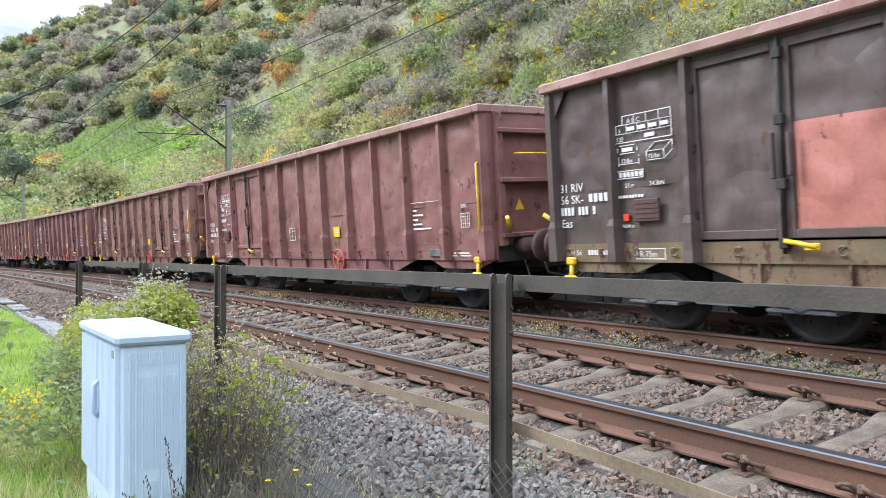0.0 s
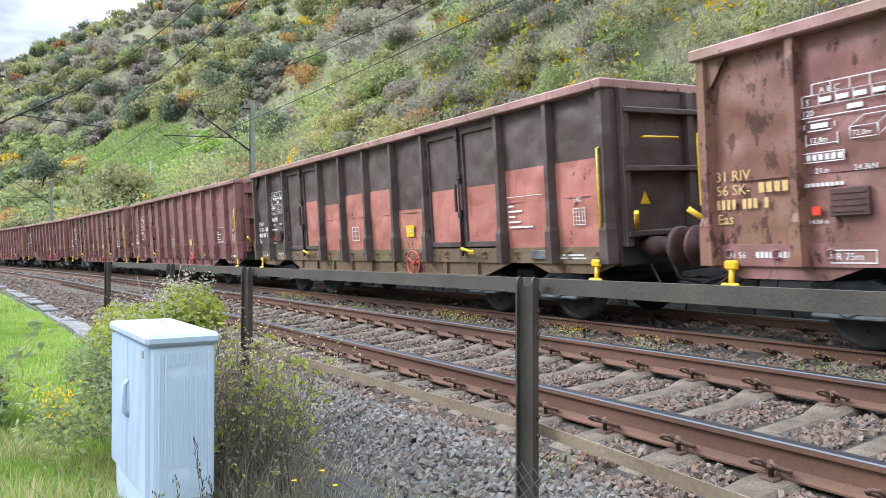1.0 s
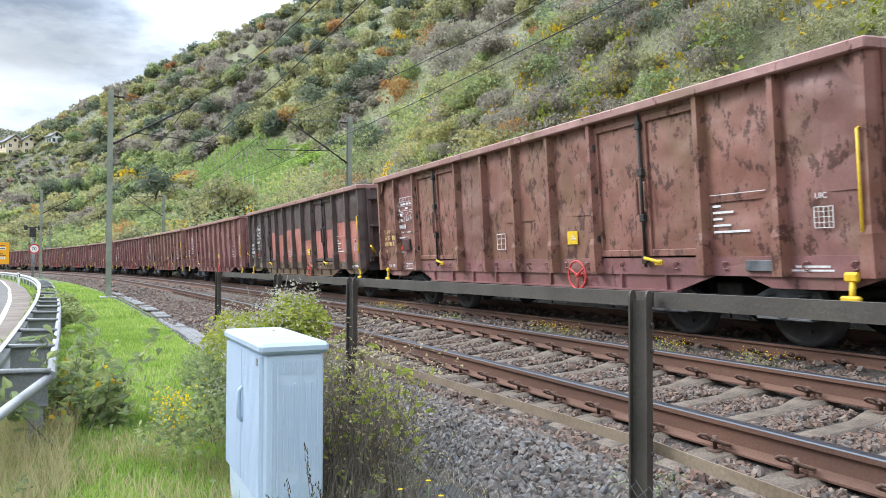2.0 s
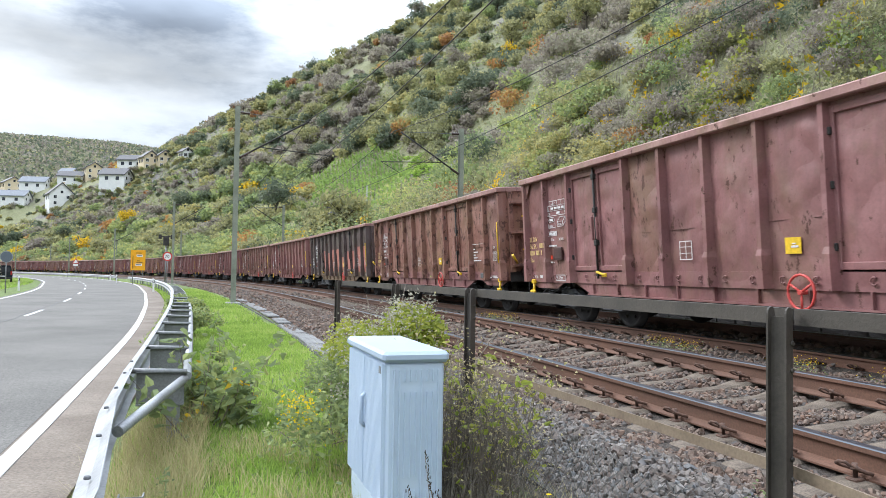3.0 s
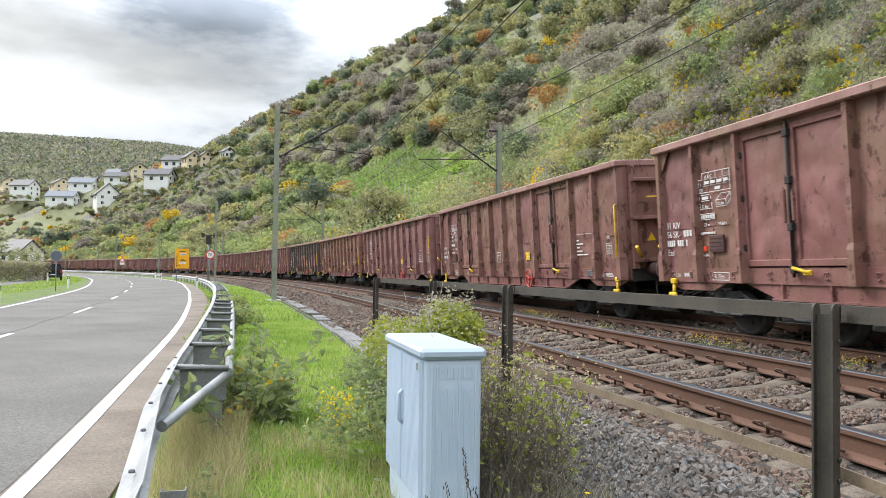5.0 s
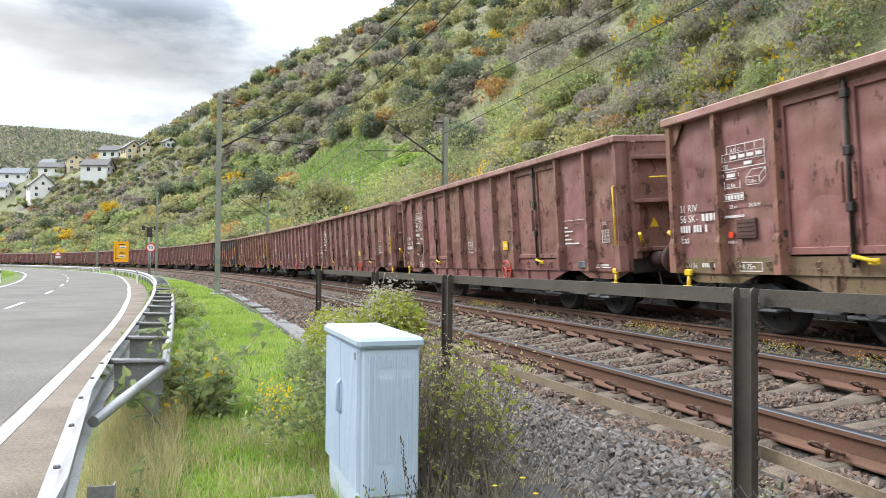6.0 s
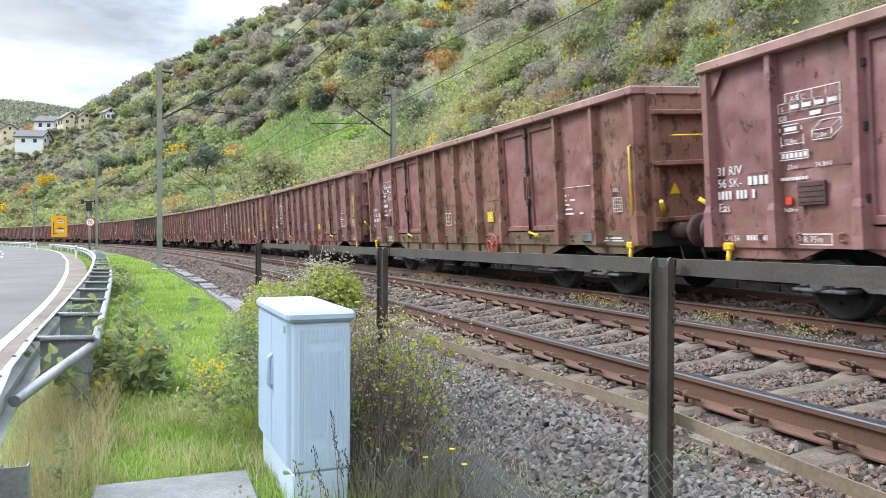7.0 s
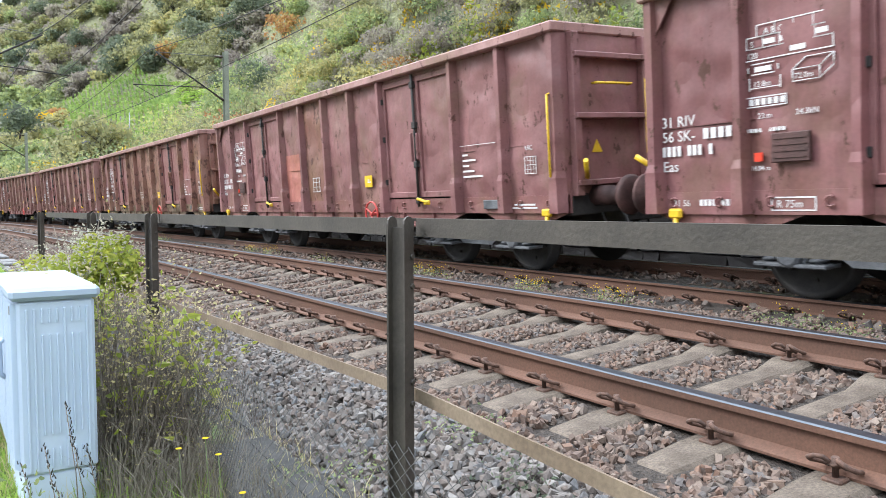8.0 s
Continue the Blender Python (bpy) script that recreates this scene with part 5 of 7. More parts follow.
def scatter(name, centres, radius, mat, shapes, r, label, parent=None):
    vs_all, fs_all, base = [], [], 0
    pick = r.integers(0, len(shapes), len(centres))
    for k, (vs, fs) in enumerate(shapes):
        c, rad = centres[pick == k], radius[pick == k]
        t = turns(len(c), r)
        p = np.einsum("nij,vj->nvi", t, vs) * rad[:, None, None] + c[:, None, :]
        f = fs[None] + (np.arange(len(c)) * len(vs))[:, None, None] + base
        vs_all.append(p.reshape(-1, 3))
        fs_all.append(f.reshape(-1, 3))
        base += p.shape[0] * p.shape[1]
    ob = new(name, raw_mesh(name, np.concatenate(vs_all), np.concatenate(fs_all), mat))
    return tagged(ob, label, "gravel", kind="stuff")


BED_O = np.array([p[0] for p in PROFILE])
BED_Z = np.array([p[1] for p in PROFILE])
STONES = [hull_stone(k) for k in range(14)]


def free_of_sleepers(s, o, first, left):
    ph = np.abs((s - first + PITCH / 2) % PITCH - PITCH / 2)
    inside = (o > left - 0.60) & (o < left + 2.05) & (ph < 0.128)
    rails = (np.abs(o - left) < 0.12) | (np.abs(o - left - GAUGE) < 0.12)
    seat = (ph < 0.15) & ((np.abs(o - left) < 0.21) | (np.abs(o - left - GAUGE) < 0.21))
    return ~inside & ~rails & ~seat


def ballast(s0, s1, o0, o1, per, size, mat, label, seed, lift=0.0):
    r = np.random.default_rng(seed)
    n = int((s1 - s0) * (o1 - o0) * per)
    s, o = r.uniform(s0, s1, n), r.uniform(o0, o1, n)
    keep = free_of_sleepers(s, o, 2.26, 0.0) & free_of_sleepers(s, o, 2.0, TRACK2)
    s, o = s[keep], o[keep]
    wave = 0.014 * np.sin(s * 3.1 + o * 2.2) * np.sin(o * 4.3 - s)
    z = np.interp(o, BED_O, BED_Z) + wave + r.uniform(-0.012, 0.02, len(s)) + lift
    return scatter("ballast_stones", spots(s, o, z), r.uniform(*size, len(s)), mat, STONES, r, label)


ballast(0.8, 5.2, -0.75, 2.2, 1700, (0.015, 0.031), M["stone"], "brown angular track ballast between the sleepers", 1, -0.004)
ballast(5.2, 10.0, -0.75, 2.2, 800, (0.018, 0.035), M["stone"], "brown angular track ballast a little further on", 8, -0.002)
ballast(0.8, 9.0, 2.2, 3.4, 640, (0.018, 0.036), M["stone"], "brown angular track ballast between the tracks", 7, 0.008)
ballast(9.0, 24.0, 2.2, 3.4, 130, (0.030, 0.05), M["stone"], "brown angular track ballast further along", 2)
ballast(10.0, 24.0, -0.7, 2.2, 230, (0.028, 0.046), M["stone"], "brown angular track ballast further along", 9)
ballast(0.8, 9.0, -1.62, -0.75, 1500, (0.015, 0.033), M["stone_grey"], "grey and brown loose stones on the shoulder", 3, 0.004)
ballast(9.0, 30.0, -1.75, -0.6, 150, (0.032, 0.058), M["stone"], "brown loose stones on the shoulder", 4)
ballast(0.2, 20.0, 3.3, 6.4, 90, (0.035, 0.06), M["stone"], "dark ballast under the train", 5)
ballast(30.0, 80.0, -1.75, 3.3, 26, (0.05, 0.10), M["stone"], "distant track ballast", 6)


# ---------------------------------------------------------------- leaves
def leaf_cloud(centres, size, r, flat=0.0, tri=True):
    """Small leaves of the given sizes at the centres, each turned its own way."""
    n = len(centres)
    if tri:
        base = np.array([[-0.5, -0.45, 0.0], [0.5, -0.45, 0.06], [0.0, 0.75, 0.0]])
        face = np.array([[0, 1, 2]])
    else:
        base = np.array([[0.0, -0.42, 0.0], [0.27, -0.36, 0.12], [0.33, 0.0, 0.16], [0.0, 0.72, -0.10], [-0.33, 0.0, 0.16], [-0.27, -0.36, 0.12]])
        face = np.array([[0, 1, 2, 3], [0, 3, 4, 5]])
    t = turns(n, r)
    if flat:
        t[:, 2, :2] *= 1 - flat
    p = np.einsum("nij,vj->nvi", t, base) * size[:, None, None] + centres[:, None, :]
    f = face[None] + (np.arange(n) * len(base))[:, None, None]
    return p.reshape(-1, 3), f.reshape(-1, face.shape[1])


def shrub_points(c, rad, n, r, squash=0.75):
    """Points in a lumpy crown: several overlapping lobes, denser at their skins."""
    lobes = r.normal(size=(7, 3))
    lobes /= np.linalg.norm(lobes, axis=1)[:, None]
    lobes *= 0.55 * rad
    lobes[:, 2] = np.abs(lobes[:, 2]) * 0.8
    k = r.integers(0, 7, n)
    d = r.normal(size=(n, 3))
    d /= np.linalg.norm(d, axis=1)[:, None]
    rr = rad * 0.55 * r.uniform(0.3, 1.0, n) ** 0.45
    p = lobes[k] + d * rr[:, None] * r.uniform(0.75, 1.15, (7,))[k][:, None]
    p[:, 2] *= squash
    return p + c


VILLAGE = ((-71.9, 353.8, 28.6, 11, 11, 5.5, 5.3, 22, "house_wall", "slate", "white gabled house on the hillside"), (-46.9, 335, 35.8, 9, 12.5, 5.6, 3.0, 72, "house_wall", "slate", "white house with a dark roof on the hill"),
           (-72.4, 383.2, 41.5, 9, 13, 3.6, 2.7, 80, "house_wall", "slate", "low white house with a dark roof"), (-63.8, 382.2, 45.3, 8.6, 9, 4.0, 2.9, 22, "house_cream", "slate", "cream gabled house among trees"),
           (-43.3, 348.6, 45.1, 8, 9.6, 4.4, 2.6, 70, "house_wall", "slate", "white house below the ridge"), (-34.5, 336, 45.4, 7.5, 8, 3.9, 3.0, 25, "house_cream", "slate", "cream house with a steep dark roof"),
           (-28.6, 334, 46.0, 6.5, 8, 3.4, 2.6, 20, "house_cream", "slate", "small cream house below the ridge"), (-18.8, 318.1, 47.3, 4.5, 5, 2.5, 1.6, 30, "house_wall", "slate", "small white house on the ridge"),
           (-91.9, 399.9, 39.2, 9, 14, 4.3, 3.0, 78, "house_wall", "roof_pale", "white house with a blue-grey roof"), (-108.7, 424.5, 41.0, 10, 11, 4.2, 3.2, 30, "house_cream", "slate", "cream house with a dark slate roof"),
           (-97.9, 386.6, 31.9, 9, 15, 3.2, 3.0, 80, "house_wall", "roof_pale", "low white house with a pale roof"), (-76.0, 392, 44.6, 6.5, 7.5, 3.4, 2.2, 70, "house_wall", "roof_pale", "white house with a pale roof"),
           (-122, 412, 38.0, 10, 12, 4.4, 3.4, 70, "house_wall", "slate", "white house with a slate roof"), (-133, 425, 41.0, 9, 11, 4.2, 3.4, 25, "house_cream", "slate", "cream gabled house at the valley side"),
           (-70, 234, 0.5, 10, 9, 5.4, 3.8, 60, "house_wall", "slate", "white villa with a dark roof beside the line"))


def hides_house(c):
    """True where a tall bush would stand right before one of the houses."""
    for v in VILLAGE:
        near, far = math.hypot(c[0], c[1]), math.hypot(v[0], v[1])
        if near < far + 6 and far - near < 55 and abs(math.atan2(c[0], c[1]) - math.atan2(v[0], v[1])) < 0.021:
            return True
    return False


def in_vineyard(s, o, pad=0.0):
    return 34 - pad < o < 57 + pad and 96 - pad < s - 1.9 * (o - 37) < 149 + pad


def hillside_growth():
    r = np.random.default_rng(21)
    bags = {k: [[], []] for k in ("olive", "green", "yellow", "scrub", "rust", "dark", "vine", "lime")}

    def add(kind, pts, size):
        bags[kind][0].append(pts)
        bags[kind][1].append(np.full(len(pts), size) * r.uniform(0.6, 1.35, len(pts)))

    def bush(s, o, rad, kind, cover=0.55, squash=0.75):
        z = hill_height(o, s)
        c = np.array(spot(s, o, z + rad * 0.2))
        d = math.hypot(c[0], c[1])
        if d > 180 and hides_house(c):
            rad = min(rad, r.uniform(0.9, 1.7))
        leaf = min(0.8, max(0.085, d * 0.0034))
        n = int(min(620, 4 * math.pi * rad * rad * cover / (leaf * leaf * 0.6)))
        add(kind, shrub_points(c, rad, n, r, squash), leaf)

    # the wide hillside: crowns that close over the ground, browner and darker towards the top and the far end
    placed = 0
    while placed < 3300:
        s, o = r.uniform(34, 330), 9.5 + 160 * r.uniform(0, 1) ** 1.15
        if s < 52 and o < 40 or in_vineyard(s, o):
            continue
        v = noise.fractal(Vector((s * 0.022, o * 0.03, 5.0)), 1.0, 2.0, 4)
        w = noise.noise(Vector((s * 0.07, o * 0.09, 9.0)))
        q = r.uniform()
        high = o > 60 + 18 * w or s > 235 and o > 34 + 12 * w
        if high:
            kind = "scrub" if v > 0.05 else ("dark" if q < 0.34 else "olive")
            if q > 0.93:
                kind = "rust" if q > 0.98 else "green"
        else:
            kind = "green" if v > 0.02 else ("olive" if v > -0.28 else "scrub")
            if q > 0.95:
                kind = "yellow"
            elif q > 0.93:
                kind = "rust"
            elif q < 0.05:
                kind = "dark"
        rad = r.uniform(2.2, 4.9) if r.uniform() < 0.6 else r.uniform(1.4, 2.6)
        if 20 < o < 35 and 90 < s < 140:
            rad = min(rad, 1.5)
        bush(s, o, rad, kind, 0.66, 0.85)
        placed += 1
    # the low strip behind the track further along
    for _ in range(330):
        bush(r.uniform(52, 330), r.uniform(9.2, 20), r.uniform(1.2, 2.6), r.choice(["green", "olive", "yellow", "lime"], p=[0.5, 0.28, 0.10, 0.12]), 0.6)
    # close scrub on the far slope below the houses
    for _ in range(620):
        bush(r.uniform(215, 335), r.uniform(12, 78), r.uniform(1.4, 2.9), r.choice(["dark", "olive", "scrub", "green"], p=[0.34, 0.30, 0.24, 0.12]), 0.55, 0.8)
    # a golden thicket above the far bend
    for _ in range(70):
        bush(r.normal(215, 24), r.uniform(15, 34), r.uniform(1.6, 3.0), r.choice(["yellow", "lime", "green"], p=[0.5, 0.3, 0.2]), 0.6)
    # the rocky spur close by
    for _ in range(1500):
        s, o = r.uniform(-2, 50), 8.8 + 26 * r.uniform(0, 1) ** 1.3
        v = noise.fractal(Vector((s * 0.11, o * 0.16, 2.0)), 1.0, 2.0, 3)
        if v > 0.26 and o > 10.5:
            continue
        q = r.uniform()
        kind = "scrub" if q < 0.40 else ("olive" if q < 0.70 else ("green" if q < 0.90 else ("rust" if q < 0.93 else "dark")))
        bush(s, o, r.uniform(0.6, 1.5), kind, 0.5, 0.7)
    # climbing vines with yellow leaves, in ragged hanging strings
    for _ in range(110):
        s, o = r.normal(r.choice([21, 27, 33, 17, 38, 12, 8]), 1.6), r.uniform(10.2, 17.0)
        n = int(r.uniform(20, 75))
        t = np.linspace(0, 1, n)
        ss, oo = s + t * r.normal(0, 0.9) + r.normal(0, 0.13, n), o + t * r.uniform(0.3, 1.6) + r.normal(0, 0.13, n)
        zz = np.array([hill_height(b, a) for a, b in zip(ss, oo)]) + r.uniform(0.1, 0.75, n)
        add("yellow", spots(ss, oo, zz), 0.15)
    for _ in range(26):
        s, o = r.normal(r.choice([14, 10, 24]), 2.0), r.uniform(10.5, 15.0)
        n = 90
        zz = hill_height(o, s)
        p = np.array(spot(s, o, zz)) + r.normal(size=(n, 3)) * np.array([0.16, 0.16, 0.45]) + np.array([0, 0, 0.6])
        add("lime", p, 0.15)
    # grassy ground cover between the shrubs
    n = 120000
    s, o = np.where(r.uniform(0, 1, n) < 0.35, r.uniform(-2, 55, n), r.uniform(50, 330, n)), 8.6 + 95 * r.uniform(0, 1, n) ** 1.7
    keep = r.uniform(0, 1, n) < np.where(s < 55, 1.0, 0.75)
    s, o = s[keep], o[keep]
    z = np.array([hill_height(b, a) for a, b in zip(s, o)]) + 0.1
    d = np.hypot(s, o)
    kinds = np.array(["olive", "scrub", "green"])[r.choice(3, len(s), p=[0.45, 0.15, 0.40])]
    for k in ("olive", "scrub", "green"):
        m = kinds == k
        bags[k][0].append(spots(s[m], o[m], z[m]))
        bags[k][1].append(np.clip(d[m] * 0.0038, 0.12, 0.75))
    # vine rows on the terraces
    for s in np.arange(108, 148, 1.6):
        n = 430
        o = np.sort(r.uniform(35.5, 56.5, n))
        ss = s + 1.9 * (o - 37) + r.normal(0, 0.2, n)
        z = np.array([hill_height(b, a) for a, b in zip(ss, o)]) + r.uniform(0.2, 1.5, n)
        add("vine", spots(ss, o, z), 0.42)
    # the mown terrace beside them
    n = 5200
    o = r.uniform(34.5, 56, n)
    ss = r.uniform(96.5, 106.5, n) + 1.9 * (o - 37)
    z = np.array([hill_height(b, a) for a, b in zip(ss, o)]) + r.uniform(0.0, 0.3, n)
    v, f = leaf_cloud(spots(ss, o, z), r.uniform(0.35, 0.8, n), r, 0.6)
    tagged(new("terrace_grass", raw_mesh("terrace_grass", v, f, LEAF["grass"])), "bright green mown terrace beside the vineyard", "grass", kind="stuff")
    names = {"olive": "olive-green autumn shrubs covering the hillside", "green": "green and yellow-green shrubs on the slope", "yellow": "golden yellow vines and shrubs on the rocks", "scrub": "grey-brown dry scrub on the rocky slope",
             "rust": "rust-orange autumn shrubs on the slope", "dark": "dark evergreen shrubs on the slope", "vine": "rows of green grapevines on the terraces", "lime": "bright lime-green climbing shrubs"}
    for k, (pts, sizes) in bags.items():
        v, f = leaf_cloud(np.concatenate(pts), np.concatenate(sizes), r)
        tagged(new("grapevines" if k == "vine" else "hillside_shrubs", raw_mesh("hillside_shrubs", v, f, LEAF[k])), names[k], "shrubs", kind="stuff")


hillside_growth()


def dry_stems():
    r = np.random.default_rng(23)
    n = 26000
    s, o = r.uniform(-2, 54, n), 8.7 + 24 * r.uniform(0, 1, n) ** 1.3
    z = np.array([hill_height(b, a) for a, b in zip(s, o)])
    p = spots(s, o, z - 0.05)
    h, w = r.uniform(0.25, 0.95, n), r.uniform(0.012, 0.03, n)
    a, b, t = r.uniform(0, 6.28, n), r.uniform(0, 6.28, n), r.uniform(0.1, 0.6, n) * h
    q = np.empty((n, 3, 3))
    q[:, 0] = p - np.stack([np.cos(a) * w, np.sin(a) * w, 0 * w], 1)
    q[:, 1] = p + np.stack([np.cos(a) * w, np.sin(a) * w, 0 * w], 1)
    q[:, 2] = p + np.stack([np.cos(b) * t, np.sin(b) * t, h], 1)
    tagged(new("dry_stems", raw_mesh("dry_stems", q.reshape(-1, 3), np.arange(3 * n).reshape(-1, 3), LEAF["dry"])), "thin grey dry stems on the rocky spur", "dry plants", kind="stuff")


dry_stems()


def tree(kind, h, seed, label):
    """A tapered trunk with limbs and a loose crown of small leaves."""
    r = np.random.default_rng(seed)
    t = thing("tree", label, "tree", "trees on the hillside")
    bm = bmesh.new()
    lean = r.normal(0, 0.05, 2)
    tube(bm, [(lean[0] * z, lean[1] * z, z) for z in np.linspace(-0.6, h * 0.8, 6)], [0.05 * h / 2 * (1 - 0.8 * k / 5) + 0.02 for k in range(6)], 7)
    tips = []
    for k in range(9):
        z = h * r.uniform(0.28, 0.75)
        a, ln = r.uniform(0, 6.28), h * r.uniform(0.18, 0.34)
        p0 = Vector((lean[0] * z, lean[1] * z, z))
        p1 = p0 + Vector((math.cos(a) * ln, math.sin(a) * ln, ln * r.uniform(0.4, 0.9)))
        tube(bm, [p0, (p0 + p1) / 2 + Vector((0, 0, -0.05 * ln)), p1], [0.035 * h * 0.3, 0.02 * h * 0.3, 0.006 * h * 0.3 + 0.01], 5)
        tips.append(p1)
    part("trunk", bm, M["bark"], t)
    pts = [np.array(p) + r.normal(size=(95, 3)) * h * np.array([0.085, 0.085, 0.07]) for p in tips]
    pts.append(np.array((0, 0, h * 0.85)) + r.normal(size=(140, 3)) * h * np.array([0.11, 0.11, 0.08]))
    p = np.concatenate(pts)
    v, f = leaf_cloud(p, r.uniform(0.6, 1.3, len(p)) * h * 0.055, r)
    ob = new("crown", raw_mesh("crown", v, f, LEAF[kind]))
    ob.parent = t
    return t


def plant_trees():
    r = np.random.default_rng(5)
    kinds = [tree("olive", 7.5, 1, "olive-green broadleaf tree on the hillside"), tree("green", 7.0, 2, "yellow-green broadleaf tree on the hillside"), tree("dark", 8.0, 3, "dark green tree on the hillside"),
             tree("scrub", 7.0, 4, "half-bare brownish tree on the hillside"), tree("yellow", 6.5, 6, "golden autumn tree on the hillside")]
    spots_ = []
    for _ in range(150):
        s = r.uniform(85, 330)
        spots_.append((s, 10 + 150 * r.uniform() ** 1.1, r.choice(5, p=[0.34, 0.3, 0.16, 0.15, 0.05])))
    for _ in range(70):
        s = r.uniform(180, 400)
        spots_.append((s, r.uniform(85, 165), r.choice(5, p=[0.35, 0.1, 0.3, 0.25, 0.0])))
    spots_ = [q for q in spots_ if q[0] < 300 and not in_vineyard(q[0], q[1], 4) and not (18 < q[1] < 36 and 88 < q[0] < 142) and not hides_house(spot(q[0], q[1]))]
    used = set()
    for s, o, k in spots_:
        m = Matrix.Translation(spot(s, o, hill_height(o, s) - 0.9)) @ Matrix.Rotation(r.uniform(0, 6.28), 4, "Z")
        sc = r.uniform(0.6, 1.25)
        if k not in used:
            used.add(k)
            ob = kinds[k]
            ob.matrix_basis = m
        else:
            ob = copy_thing(kinds[k], m)
        ob.scale = (sc, sc, sc * r.uniform(0.85, 1.1))


plant_trees()


# ---------------------------------------------------------------- overhead line
def build_mast(s, o, side, near=True):
    """A steel mast with its bracket; side is +1 when the bracket reaches to the right."""
    mast = thing("catenary_mast", "green-grey steel overhead-line mast with a slanting bracket", "catenary mast", "overhead line masts", m=frame_at(s, o, 0))
    zt = 8.0
    bm = bmesh.new()
    out = [(-0.10, -0.13), (0.10, -0.13), (0.10, -0.118), (0.006, -0.118), (0.006, 0.118), (0.10, 0.118), (0.10, 0.13), (-0.10, 0.13), (-0.10, 0.118), (-0.006, 0.118), (-0.006, -0.118), (-0.10, -0.118)]
    lo_, hi_ = [bm.verts.new((u, v, -1.2)) for u, v in out], [bm.verts.new((u, v, zt)) for u, v in out]
    for k in range(12):
        bm.faces.new((lo_[k], lo_[(k + 1) % 12], hi_[(k + 1) % 12], hi_[k]))
    bm.faces.new(lo_[::-1])
    bm.faces.new(hi_)
    part("post", bm, M["mast"], mast)
    part("footing", boxes((-0.3, 0.3, -0.3, 0.3, -1.3, -0.35), bevel=0.03), M["old_concrete"], mast, "grey concrete footing")
    x = side
    part("tie_rod", tubes(([(x * 0.1, 0, zt - 0.25), (x * 3.05, 0, zt - 0.38)], 0.014)), M["iron_grey"], mast)
    part("strut", tubes(([(x * 0.1, 0, zt - 2.2), (x * 3.05, 0, zt - 0.38)], 0.036)), M["iron_dark"], mast, "dark slanting tubular strut")
    part("register_arm", tubes(([(x * 0.9, 0, zt - 1.68), (x * 4.0, 0, zt - 1.85)], 0.022), ([(x * 3.95, 0, zt - 1.86), (x * 3.1, 0, zt - 2.3)], 0.014)), M["iron_dark"], mast)
    for p, q in (((0.12, zt - 0.25), (0.5, zt - 0.27)), ((0.12, zt - 2.19), (0.52, zt - 1.95))):
        a, b = Vector((x * p[0], 0, p[1])), Vector((x * q[0], 0, q[1]))
        pts = [a.lerp(b, k / 16) for k in range(17)]
        part("insulator", tubes((pts, [0.07 if k % 2 else 0.03 for k in range(17)])), M["insulator"], mast, "brown ribbed insulator")
    return mast


LEFT_MASTS, RIGHT_MASTS = (-22, 32.9, 81, 138.5, 183, 234, 290), (-20, 33.5, 78, 137, 186, 240, 295)
for k, s in enumerate(LEFT_MASTS):
    build_mast(s, -2.2, 1)
for k, s in enumerate(RIGHT_MASTS):
    build_mast(s, 8.3, -1)


def build_wires(stations, o, label):
    line = thing("overhead_wire", label, "overhead wire")
    cat, con, drops = [], [], []
    for a, b in zip(stations, stations[1:]):
        for k in range(12):
            u = k / 12
            s = a + (b - a) * u
            cat.append(spot(s, o + 0.15 * math.sin(s * 0.11), 7.62 - 4 * 1.15 * u * (1 - u)))
            con.append(spot(s, o + 0.25 * math.sin(s * 0.05), 5.72))
            if k % 2:
                drops.append((cat[-1], con[-1]))
    part("carrier_wire", tubes((cat, 0.015), sides=4), M["iron_dark"], line)
    part("contact_wire", tubes((con, 0.013), sides=4), M["iron_dark"], line)
    bm = bmesh.new()
    for p, q in drops:
        tube(bm, [p, q], 0.004, 3, False)
    tagged(part("dropper", bm, M["iron_dark"], line), kind="stuff")


build_wires(LEFT_MASTS, 0.8, "thin dark overhead wires above the near track")
build_wires(RIGHT_MASTS, 5.0, "thin dark overhead wires above the far track")


# ---------------------------------------------------------------- cable trough
def build_trough():
    tr = thing("cable_trough", "grey concrete cable trough half sunk beside the ballast", "cable trough", kind="structure")
    lid = bmesh.new()
    box(lid, -0.17, 0.17, 0.006, 0.994, -0.045, 0.0, 0.008)
    for k in range(3):
        box(lid, -0.15 + 0.1 * k, -0.09 + 0.1 * k, 0.06, 0.94, 0.0, 0.006)
    lid = finish("trough_lid", lid, M["trough_lid"])
    dark_lid = lid.copy()
    dark_lid.materials[0] = M["trough"]
    r = np.random.default_rng(3)
    for k in range(38):
        s = 1.0 + k
        if k in (21, 25, 3):
            continue
        o = -1.72 + 0.008 * max(0, s - 12)
        share("trough_lid", lid if s > 9.5 else dark_lid, tr, frame_at(s, o, -0.39 + r.normal(0, 0.012)) @ pose(0, 0, 0, r.normal(0, 0.8), r.normal(0, 2.0), r.normal(0, 0.8)))
    me = sweep("trough_wall", [(-0.22, -0.3), (-0.22, -0.015), (-0.175, -0.015), (-0.175, -0.2), (0.175, -0.2), (0.175, -0.015), (0.22, -0.015), (0.22, -0.3)], 1.0, 39, 1.0, [M["trough"]], None, -1.70, -0.40)
    ob = new("trough_wall", me)
    ob.parent = tr


build_trough()


